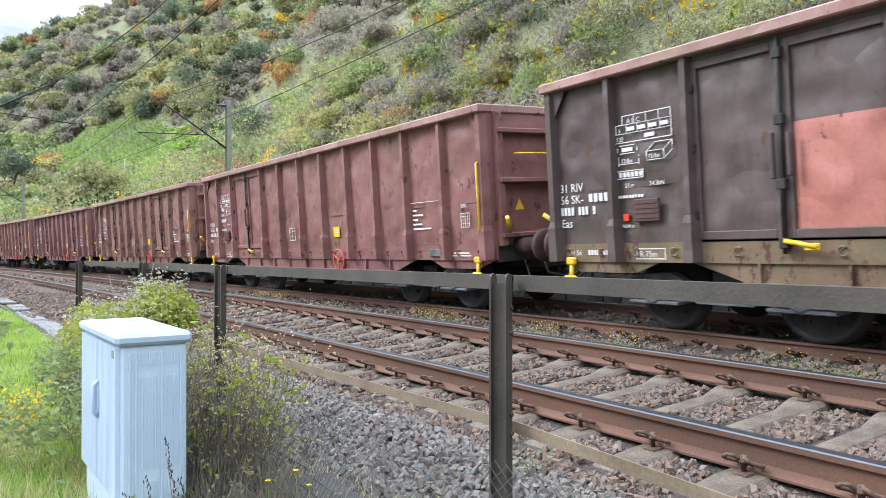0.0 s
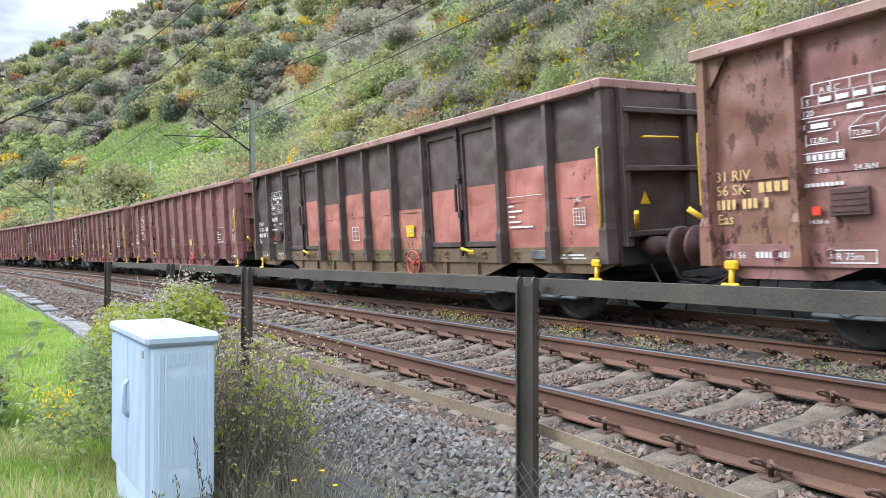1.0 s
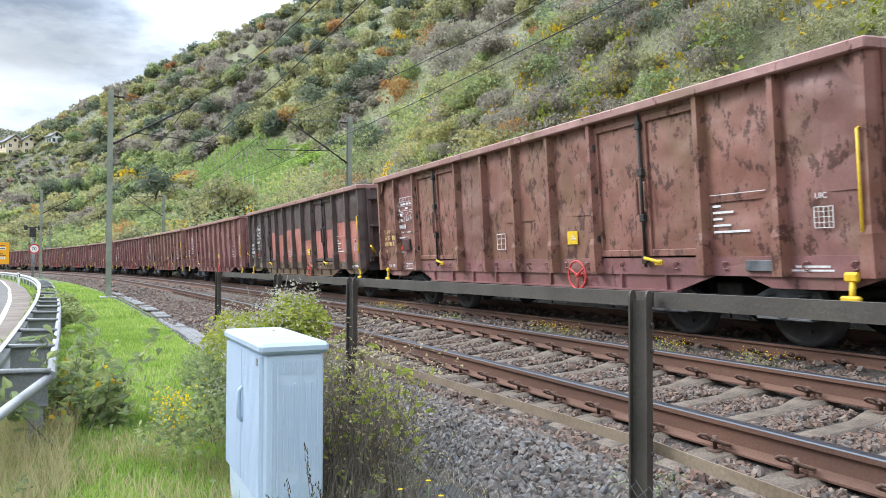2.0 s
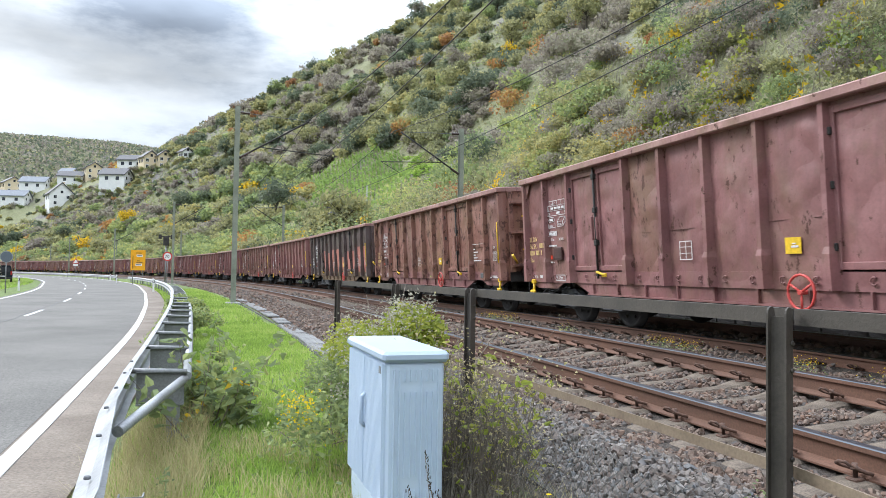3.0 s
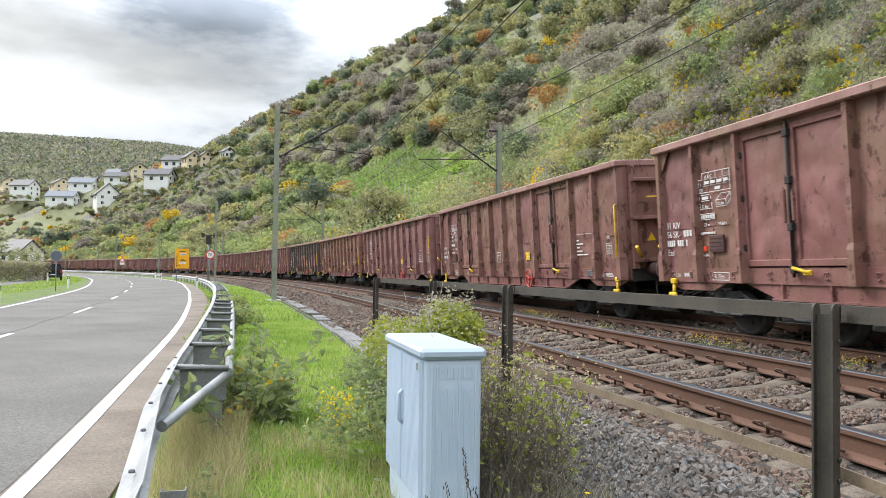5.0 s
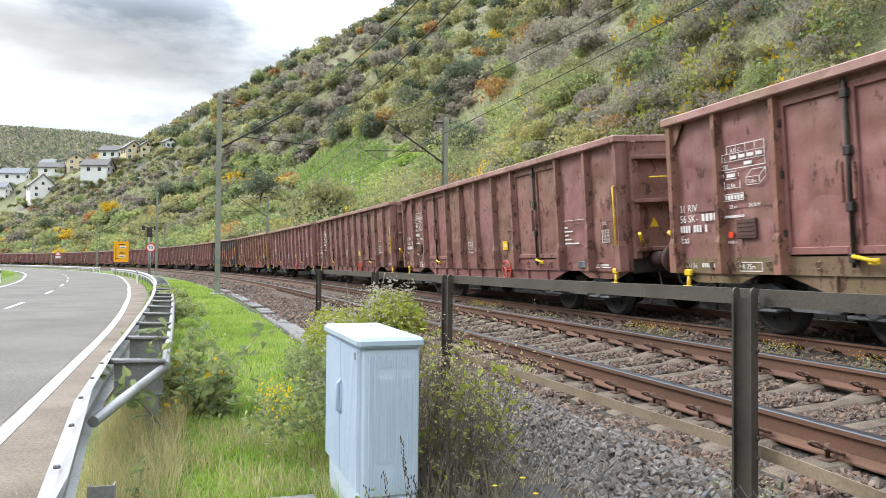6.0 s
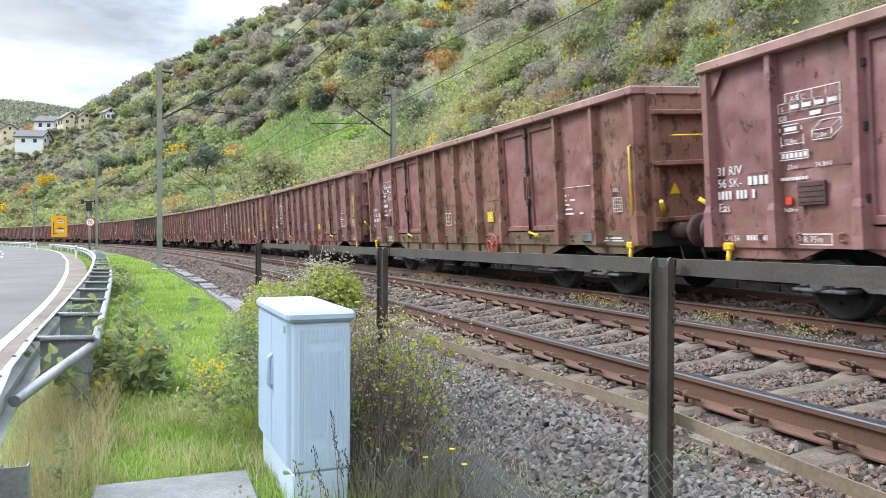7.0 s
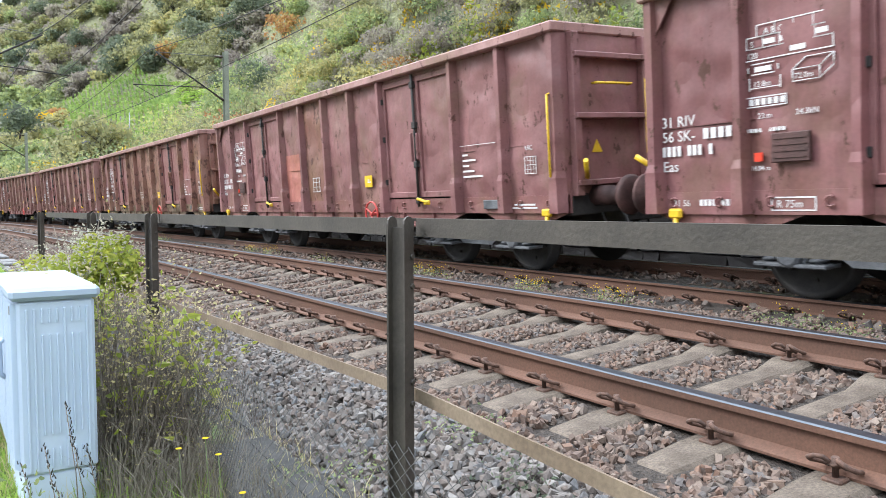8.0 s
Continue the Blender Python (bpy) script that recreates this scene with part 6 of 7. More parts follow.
# ---------------------------------------------------------------- crash barrier
def build_barrier():
    bar = thing("crash_barrier", "galvanised steel crash barrier with boxed spacers along the road", "crash barrier")
    wave = [(-0.02, 0.31), (0.02, 0.27), (0.075, 0.235), (0.075, 0.175), (0.02, 0.14), (0.02, 0.10), (0.075, 0.065), (0.075, 0.015), (0.0, 0.0)]
    prof = [(-x, z - 0.17) for x, z in wave] + [(-x + 0.006, z - 0.17) for x, z in wave[::-1]]
    shift = lambda s: float(np.interp(s, (-5, 3, 5, 7, 13, 27, 45, 110), (-3.7, -3.95, -4.14, -4.23, -4.36, -4.58, -4.66, -4.62)))
    def run(name, s0, s1, outline, dz, mat, label, off=0.0):
        bm = bmesh.new()
        rings = []
        for s in np.arange(s0, s1 + 0.5, 1.0):
            m = frame_at(s, shift(s) + off, dz)
            rings.append([bm.verts.new(m @ Vector((x, 0, z))) for x, z in outline])
        for a, b in zip(rings, rings[1:]):
            for k in range(len(outline)):
                bm.faces.new((a[k], a[(k + 1) % len(outline)], b[(k + 1) % len(outline)], b[k]))
        bm.faces.new(rings[0][::-1])
        bm.faces.new(rings[-1])
        bmesh.ops.recalc_face_normals(bm, faces=bm.faces)
        part(name, bm, mat, bar, label)
    run("beam", -4, 104, prof, 0.0, M["zinc"], "wave-shaped galvanised beam")
    run("beam", 118, 230, prof, 0.0, M["zinc"], "wave-shaped galvanised beam")
    circle = [(0.038 * math.cos(a), 0.038 * math.sin(a)) for a in np.linspace(0, 2 * math.pi, 9)[:-1]]
    run("rear_rail", 6.6, 46, circle, 0.06, M["zinc"], "round rear rail", 0.44)
    spacer = bmesh.new()
    box(spacer, 0.05, 0.42, -0.004, 0.004, -0.16, 0.10)
    box(spacer, 0.05, 0.42, -0.045, 0.004, 0.10, 0.108)
    box(spacer, 0.05, 0.42, -0.045, 0.004, -0.168, -0.16)
    tube(spacer, [(0.0, -0.02, 0.115), (0.44, -0.02, 0.10)], 0.022, 8)
    spacer = finish("spacer", spacer, M["zinc_dark"])
    post = bmesh.new()
    for dims in ((-0.05, 0.05, -0.03, -0.024, -1.4, 0.0), (-0.05, -0.044, -0.024, 0.03, -1.4, 0.0), (0.044, 0.05, -0.024, 0.03, -1.4, 0.0)):
        box(post, *dims)
    post = finish("post", post, M["zinc_dark"])
    for k in range(20):
        s = 6.6 + 2.0 * k
        share("spacer", spacer, bar, frame_at(s, shift(s)))
        share("post", post, bar, frame_at(s, shift(s) + 0.34, -0.13))
    for s in list(range(50, 105, 4)) + list(range(120, 230, 4)) + [3.3]:
        share("post", post, bar, frame_at(s, shift(s) + 0.13, 0.02))
    a = frame_at(6.6, shift(6.6)) @ Vector((0.42, 0, 0.04))
    b = frame_at(5.05, shift(5.05)) @ Vector((0.03, 0, -0.07))
    part("diagonal_brace", tubes(([a, b], 0.036), sides=10), M["zinc"], bar, "slanting round end brace")
    for s in np.arange(0.5, 8, 0.16):
        if int(s * 10) % 4 == 0:
            part("bolt", lathe(bmesh.new(), [(0, 0.014), (0.012, 0.012)], "Z", 6), M["iron_grey"], bar, m=frame_at(s, shift(s) - 0.028, 0.115))


build_barrier()


# ---------------------------------------------------------------- signs and markers
def facing(x, y, z=0.0, turn=0.0):
    """Local -y looks back along the road towards the eye."""
    return pose(x, y, z, 0, 0, turn)


def disc(r, t=0.006, seg=28, x=0.0, z=0.0, y=0.0):
    return lathe(bmesh.new(), [(y, r), (y + t, r)], "Y", seg, (x, 0, z))


def build_signs():
    p = spot(61, -4.2)
    sg = thing("speed_limit_sign", "round red-rimmed speed limit sign on a grey pole", "road sign", m=facing(p.x, p.y, 0, 6))
    part("pole", tubes(([(0, 0.04, -0.9), (0, 0.04, 2.45)], 0.03)), M["zinc_dark"], sg)
    part("rim", disc(0.35, 0.004, 28, 0, 2.04, 0.002), M["sign_red"], sg, "red rim")
    part("plate", disc(0.265, 0.004, 28, 0, 2.04, -0.004), M["sign_white"], sg)
    me = text_mesh("70", 0.34, M["black"])
    share("numerals", me, sg, pose(-0.19, -0.008, 1.925, 90), "black numerals")
    p = spot(88, -5.0)
    sg = thing("direction_sign", "orange-yellow direction board beside the road", "road sign", m=facing(p.x, p.y, 0, 8))
    part("board", boxes((-0.74, 0.74, 0, 0.03, 0.95, 3.15), bevel=0.01), M["sign_orange"], sg)
    for x in (-0.5, 0.5):
        part("pole", tubes(([(x, 0.06, -0.9), (x, 0.06, 3.1)], 0.04)), M["zinc_dark"], sg)
    part("plate", boxes((-0.15, 0.45, -0.004, 0.0, 2.42, 2.66)), M["sign_white"], sg)
    part("plate", boxes((-0.25, 0.40, -0.004, 0.0, 1.45, 1.68)), M["sign_white"], sg)
    part("arrow", boxes((-0.55, -0.48, -0.004, 0.0, 1.15, 2.55), (-0.48, -0.2, -0.004, 0.0, 1.28, 1.34)), M["black"], sg, "black route line")
    part("writing", boxes((-0.25, 0.35, -0.004, 0.0, 2.80, 2.87), (-0.1, 0.4, -0.005, -0.004, 2.5, 2.58), (-0.1, 0.2, -0.004, 0.0, 1.95, 2.02), (-0.2, 0.45, -0.004, 0.0, 1.80, 1.87), (-0.2, 0.3, -0.005, -0.004, 1.53, 1.60)), M["black"], sg, "dark lines of writing as bars")
    p = spot(159.6, -5.2)
    sg = thing("warning_sign", "triangular red-rimmed warning sign with a plate below", "road sign", m=facing(p.x, p.y, 0, 14))
    part("pole", tubes(([(0, 0.05, -0.9), (0, 0.05, 3.0)], 0.035)), M["zinc_dark"], sg)
    part("rim", prism(bmesh.new(), [(-0.6, 2.1), (0.6, 2.1), (0, 3.12)], 0, 0.01), M["sign_red"], sg)
    part("plate", prism(bmesh.new(), [(-0.40, 2.21), (0.40, 2.21), (0, 2.88)], -0.006, 0), M["sign_white"], sg)
    part("lower_plate", boxes((-0.42, 0.42, 0, 0.01, 1.6, 2.0)), M["sign_white"], sg)
    sg = thing("round_sign", "dark blue-grey round sign on a pole on the grass island", "road sign", m=facing(-13.9, 53.3, 0, 15))
    part("pole", tubes(([(0, 0.04, -0.9), (0, 0.04, 2.1)], 0.032)), M["zinc_dark"], sg)
    part("rim", disc(0.37, 0.004, 28, 0, 1.68, 0.002), M["zinc"], sg)
    part("plate", disc(0.33, 0.004, 28, 0, 1.68, -0.004), M["sign_back"], sg)
    for x, y in ((-14.6, 59.3), (-9.4, 28.8), (-21, 78), (-5.3, 56), (-12.6, 92), (-17, 118)):
        dl = thing("delineator_post", "white plastic roadside post with a black band", "delineator post", "roadside delineator posts", m=pose(x, y, -0.6))
        part("shaft", boxes((-0.06, 0.06, -0.05, 0.05, -0.1, 0.68), bevel=0.012), M["sign_white"], dl)
        part("band", boxes((-0.062, 0.062, -0.052, 0.052, 0.68, 0.88)), M["black"], dl)
        part("cap", prism(bmesh.new(), [(-0.06, 0.88), (0.06, 0.88), (0.06, 0.95), (-0.06, 1.02)], -0.05, 0.05), M["sign_white"], dl)
        part("reflector", boxes((-0.03, 0.03, -0.056, -0.052, 0.71, 0.85)), M["sign_white"], dl)
    # colour-light signal beside the far mast
    p = spot(84, -2.6)
    sg = thing("railway_signal", "dark colour-light railway signal on a post", "railway signal", m=facing(p.x, p.y, 0, 8))
    part("pole", tubes(([(0, 0, -0.9), (0, 0, 3.6)], 0.07)), M["zinc_dark"], sg)
    part("head", boxes((-0.28, 0.28, -0.1, 0.12, 3.6, 4.5), bevel=0.03), M["iron_dark"], sg)
    part("arm", boxes((-0.7, 0.7, -0.03, 0.03, 4.5, 4.6), (-0.75, -0.45, -0.08, 0.1, 4.3, 4.75), (0.45, 0.75, -0.08, 0.1, 4.3, 4.75)), M["iron_dark"], sg)


build_signs()


# ---------------------------------------------------------------- verge: grass, weeds, shrubs
def blades(n, s0, s1, o0, o1, h, w, mat, label, seed, fade=None, clump=0.0, z_of=None):
    r = np.random.default_rng(seed)
    s, o = r.uniform(s0, s1, n), r.uniform(o0, o1, n)
    if clump:
        keep = np.sin(s * 5.1 + 1.3 * np.sin(o * 4)) * np.sin(o * 6.2 + s) + r.normal(0, 0.45, n) > clump
        s, o = s[keep], o[keep]
    slab = (s > 3.25) & (s < 4.4) & (o > -3.68) & (o < -2.85)
    s, o = s[~slab], o[~slab]
    n = len(s)
    z = (np.interp(o, BED_O, BED_Z) if z_of is None else np.full(n, z_of)) - 0.01
    p = spots(s, o, z)
    hh, ww = h * r.uniform(0.45, 1.25, n), w * r.uniform(0.7, 1.3, n)
    a, b = r.uniform(0, 6.28, n), r.uniform(0, 6.28, n)
    tilt = r.uniform(0.1, 0.75, n)
    ux, uy = np.cos(a), np.sin(a)
    bx, by = np.cos(b) * tilt * hh, np.sin(b) * tilt * hh
    q = np.empty((n, 5, 3))
    for k, (f, wf, bend) in enumerate(((0, 1, 0), (0, -1, 0), (0.55, -0.8, 0.35), (0.55, 0.8, 0.35), (1, 0, 1))):
        q[:, k, 0] = p[:, 0] + ux * ww * wf * 0.5 + bx * bend
        q[:, k, 1] = p[:, 1] + uy * ww * wf * 0.5 + by * bend
        q[:, k, 2] = p[:, 2] + hh * f * (1 - 0.25 * tilt * bend)
    f = np.array([[0, 1, 2], [0, 2, 3], [3, 2, 4]])[None] + (np.arange(n) * 5)[:, None, None]
    return tagged(new("grass", raw_mesh("grass", q.reshape(-1, 3), f.reshape(-1, 3), mat)), label, "grass", kind="stuff")


blades(46000, 1.0, 8.0, -4.25, -2.2, 0.075, 0.008, LEAF["grass"], "short green verge grass", 31)
blades(30000, 8.0, 20.0, -4.2, -1.95, 0.09, 0.013, LEAF["grass"], "short green verge grass", 32)
blades(16000, 20.0, 60.0, -4.4, -2.1, 0.12, 0.03, LEAF["grass"], "short green verge grass", 33)
blades(16000, 0.8, 6.5, -4.2, -2.3, 0.17, 0.005, LEAF["straw"], "dry straw-coloured grass tufts", 34, clump=0.15)
blades(3600, 2.0, 7.5, -4.25, -3.6, 0.32, 0.005, LEAF["straw"], "tall dry grass along the barrier", 35)
blades(5000, 1.2, 8.0, -4.2, -2.3, 0.15, 0.009, LEAF["green"], "darker green tufts in the verge", 39, clump=0.75)
blades(1500, 1.2, 4.6, -2.75, -1.95, 0.20, 0.006, LEAF["grass"], "tall grass round the cabinet and fence", 36)
blades(5200, 1.0, 6.5, -2.15, -1.45, 0.16, 0.005, LEAF["straw"], "dry grass and litter at the foot of the fence", 40, clump=0.1)
blades(2600, 1.0, 6.0, -2.3, -1.75, 0.26, 0.006, LEAF["dry"], "grey dead stems at the foot of the fence", 41)
blades(1500, 3.3, 5.0, -2.42, -1.95, 0.40, 0.005, LEAF["dry"], "tall dry grass among the brambles", 42)
blades(7000, 16, 120, -4.95, -4.55, 0.14, 0.03, LEAF["grass"], "grass at the road edge", 37)
blades(7000, 28, 140, -19.0, -15.2, 0.14, 0.06, LEAF["grass"], "green grass island beside the road", 38, z_of=-0.56)


def leafy(name, label, category, pts, size, kind, seed, tri=False, parent=None):
    r = np.random.default_rng(seed)
    v, f = leaf_cloud(pts, size, r, 0.2, tri)
    ob = new(name, raw_mesh(name, v, f, LEAF[kind]))
    if parent:
        ob.parent = parent
    return tagged(ob, label, category) if not parent else tagged(ob, kind="stuff")


def build_bramble():
    r = np.random.default_rng(44)
    # leafy climber with seed heads behind the cabinet
    bush = thing("clematis_bush", "leafy wild climber with white feathery seed heads on the fence", "bush")
    lobes = [((0.98, 5.25, 0.18), 0.42), ((0.92, 5.8, 0.10), 0.42), ((1.1, 6.2, 0.25), 0.40), ((1.18, 5.35, 0.42), 0.30), ((0.80, 5.35, -0.15), 0.30), ((0.85, 6.5, 0.0), 0.40), ((1.25, 5.8, 0.50), 0.26), ((1.05, 6.9, 0.2), 0.38), ((0.78, 6.0, -0.2), 0.32)]
    pts, fluff = [], []
    for c, rad in lobes:
        pts.append(shrub_points(np.array(c), rad * 1.0, 950, r, 0.95))
        fluff.append(shrub_points(np.array(c) + np.array([0, 0, 0.10]), rad * 1.04, 340, r, 0.95))
    p = np.concatenate(pts)
    low = p[:, 2] < 0.25
    leafy("foliage", "", "", p[low], r.uniform(0.022, 0.05, low.sum()), "green", 1, parent=bush)
    leafy("upper_foliage", "", "", p[~low], r.uniform(0.025, 0.058, (~low).sum()), "lime", 2, parent=bush)
    f = np.concatenate(fluff)
    f = f[f[:, 2] > 0.0]
    leafy("seed_fluff", "", "", f, r.uniform(0.012, 0.030, len(f)), "fluff", 3, parent=bush)
    bm = bmesh.new()
    for _ in range(60):
        c, rad = lobes[r.integers(0, len(lobes))]
        a = Vector((c[0] + r.normal(0, 0.15), c[1] + r.normal(0, 0.2), -0.45))
        b = Vector(c) + Vector(r.normal(0, 0.25, 3))
        tube(bm, [a, a.lerp(b, 0.5) + Vector(r.normal(0, 0.1, 3)), b], 0.004, 4)
    tagged(part("stem_tangle", bm, M["twig"], bush), kind="stuff")
    # dry tangle with a few large leaves between cabinet and fence post
    tang = thing("bramble", "tangled dry bramble with a few large yellow-green leaves", "bramble")
    bm = bmesh.new()
    ends = []
    for k in range(430):
        a = Vector((r.uniform(1.02, 1.42), r.uniform(3.75, 4.85), -0.45))
        b = a + Vector((r.normal(0.03, 0.11), r.normal(0, 0.20), r.uniform(0.2, 0.88)))
        c = b + Vector((r.normal(0.05, 0.12), r.normal(-0.03, 0.14), r.normal(-0.05, 0.16)))
        pts_ = [a, a.lerp(b, 0.5) + Vector(r.normal(0, 0.06, 3)), b, b.lerp(c, 0.6) + Vector((0, 0, 0.03)), c]
        tube(bm, pts_, [0.003, 0.0026, 0.0021, 0.0016, 0.0009], 3)
        ends += [b, c]
    tagged(part("stem_tangle", bm, M["twig"], tang), kind="stuff")
    big = np.array([e[:] for e in ends if r.uniform() < 0.12 and -0.40 < e[2] < 0.45])
    big = np.repeat(big, 4, 0) + r.normal(0, 0.035, (len(big) * 4, 3))
    leafy("foliage", "", "", big + r.normal(0, 0.03, big.shape), r.uniform(0.028, 0.060, len(big)), "lime", 5, parent=tang)
    small = np.array([e[:] for e in ends])
    small = np.repeat(small, 3, 0) + r.normal(0, 0.07, (len(small) * 3, 3))
    leafy("dry_foliage", "", "", small, r.uniform(0.010, 0.026, len(small)), "straw", 6, parent=tang)
    # sapling behind the barrier
    sap = thing("sapling", "young broad-leaved sapling growing through the barrier", "sapling")
    pts = []
    bm = bmesh.new()
    for k in range(24):
        a = Vector((-0.30 + r.normal(0, 0.12), 7.2 + r.normal(0, 0.35), -0.5))
        b = a + Vector((r.normal(0.02, 0.22), r.normal(0, 0.3), r.uniform(0.35, 0.95)))
        tube(bm, [a, a.lerp(b, 0.5) + Vector((r.normal(0, 0.04), 0, 0)), b], [0.008, 0.005, 0.002], 5)
        for _ in range(34):
            pts.append(np.array(a.lerp(b, r.uniform(0.15, 1.0))) + r.normal(0, 0.06, 3))
    tagged(part("stem_tangle", bm, M["twig"], sap), kind="stuff")
    pts = np.array(pts)
    leafy("foliage", "", "", pts, r.uniform(0.06, 0.12, len(pts)), "green", 8, parent=sap)
    yl = pts[r.choice(len(pts), 45, replace=False)] + r.normal(0, 0.03, (45, 3))
    leafy("yellow_foliage", "", "", yl, r.uniform(0.05, 0.09, 45), "yellow", 9, parent=sap)
    for y0, x0 in ((17.0, -0.75), (21.0, -1.1), (25.5, -1.7)):
        p = shrub_points(np.array((x0, y0, -0.15)), 0.55, 900, r, 0.7)
        sh = thing("low_shrub", "small green shrub growing behind the barrier", "shrub")
        leafy("foliage", "", "", p, r.uniform(0.05, 0.1, len(p)), "green", int(y0), parent=sh)


build_bramble()


def build_weeds():
    r = np.random.default_rng(61)
    # ragwort between the tracks
    for s in (3.1, 3.7, 5.45, 6.7, 8.9, 9.5, 12.4, 15.3, 15.9, 23.8, 24.8):
        c = np.array(spot(s, 2.62 + r.normal(0, 0.12), -0.14))
        wd = thing("ragwort", "low weed with yellow flowers between the tracks", "weed", "weeds between the tracks")
        n = 190
        p = c + r.normal(size=(n, 3)) * np.array([0.10, 0.17, 0.045]) + np.array([0, 0, 0.10])
        leafy("foliage", "", "", p, r.uniform(0.010, 0.028, n), "green", int(s * 10), parent=wd)
        m = 85 if r.uniform() < 0.7 else 12
        p = c + r.normal(size=(m, 3)) * np.array([0.11, 0.19, 0.035]) + np.array([0, 0, 0.19])
        leafy("bloom", "", "", p, r.uniform(0.010, 0.020, m), "petal", int(s * 10) + 1, parent=wd)
    # blue-green weeds on the loose stones
    for x, y in ((1.75, 2.7), (2.0, 3.2), (1.72, 3.4), (2.35, 2.45), (1.95, 2.3), (2.3, 1.75), (2.5, 3.1)):
        c = np.array((x, y, float(np.interp(x - XC, BED_O, BED_Z)) + 0.05))
        n = 150
        p = c + r.normal(size=(n, 3)) * np.array([0.09, 0.10, 0.05])
        wd = thing("stone_weed", "small grey-green weed on loose stones", "weed", "weeds on the loose stones")
        leafy("foliage", "", "", p, r.uniform(0.010, 0.028, n), "dark" if r.uniform() < 0.35 else "green", int(x * 100 + y), parent=wd)
    # yellow daisies at the foot of the fence
    for x, y, z in ((1.22, 3.02, -0.02), (1.25, 2.95, -0.07), (1.28, 2.75, -0.16), (1.30, 2.62, -0.20), (1.38, 2.55, -0.17), (1.16, 3.2, -0.1), (1.33, 2.45, -0.27)):
        fl = thing("yellow_daisy", "yellow daisy on a thin green stem", "flower", "daisies at the fence")
        part("stem", tubes(([(x + 0.02, y, -0.46), (x, y, z)], 0.002), sides=4), LEAF["green"], fl)
        bm = bmesh.new()
        for k in range(10):
            a = k * 0.628
            d = Vector((math.cos(a), math.sin(a), 0.25))
            e = Vector((-math.sin(a), math.cos(a), 0)) * 0.006
            v = [bm.verts.new(Vector((x, y, z)) + q) for q in (d * 0.002 - e * 0.3, d * 0.011 - e * 0.7, d * 0.014, d * 0.011 + e * 0.7, d * 0.002 + e * 0.3)]
            bm.faces.new(v)
        part("petals", bm, LEAF["petal"], fl)
    # tall yellow weed behind the cabinet
    c = np.array((0.42, 5.3, -0.12))
    wd = thing("goldenrod", "tall weed with bright yellow flowers at the verge", "weed")
    p = c + r.normal(size=(500, 3)) * np.array([0.16, 0.22, 0.13])
    leafy("foliage", "", "", p, r.uniform(0.03, 0.06, 500), "green", 77, parent=wd)
    p = c + r.normal(size=(170, 3)) * np.array([0.08, 0.11, 0.07]) + np.array([-0.06, -0.1, 0.12])
    leafy("bloom", "", "", p, r.uniform(0.014, 0.026, 170), "petal", 78, parent=wd)
    # dry stalks before the cabinet
    for x, y, h in ((0.82, 3.45, 0.50), (0.84, 3.42, 0.36), (0.74, 3.45, 0.34), (0.90, 3.5, 0.30), (0.66, 3.46, 0.28), (0.77, 3.38, 0.20)):
        st = thing("dry_stalk", "dry dark seed stalk in front of the cabinet", "dry plant", "dry stalks at the cabinet")
        top = Vector((x - 0.04, y + 0.02, -0.42 + h))
        bm = tubes(([(x, y, -0.46), (x - 0.01, y, -0.45 + h * 0.5), top], [0.0026, 0.002, 0.0014]), sides=5)
        part("stem", bm, M["twig"], st)
        bm = bmesh.new()
        for k in range(16):
            q = top + Vector((r.normal(0, 0.006) + 0.002 * k, r.normal(0, 0.006), -0.011 * k))
            tube(bm, [q, q + Vector((r.normal(0, 0.006), r.normal(0, 0.006), 0.014))], [0.0035, 0.002], 4)
        part("seed_head", bm, M["iron_dark"], st)
    for x, y in ((0.62, 3.3), (0.35, 3.2), (-0.45, 4.2), (-0.5, 3.3), (-0.35, 2.6), (0.0, 2.9)):
        wd = thing("leafy_weed", "narrow-leaved green weed in the verge", "weed", "weeds in the verge")
        bm = bmesh.new()
        tube(bm, [(x, y, -0.46), (x + 0.02, y, -0.18)], 0.003, 5)
        part("stem", bm, LEAF["green"], wd)
        p = np.array((x, y, -0.28)) + r.normal(size=(46, 3)) * np.array([0.035, 0.035, 0.09])
        leafy("foliage", "", "", p, r.uniform(0.016, 0.036, 46), "green", int(100 * (x + 3) + y), parent=wd)
    tagged(part("paving_slab", boxes((-0.30, 0.50, 3.28, 4.38, -0.52, -0.425), bevel=0.012), M["trough_lid"]), "grey concrete slab in front of the cabinet", "paving slab", kind="structure")


build_weeds()


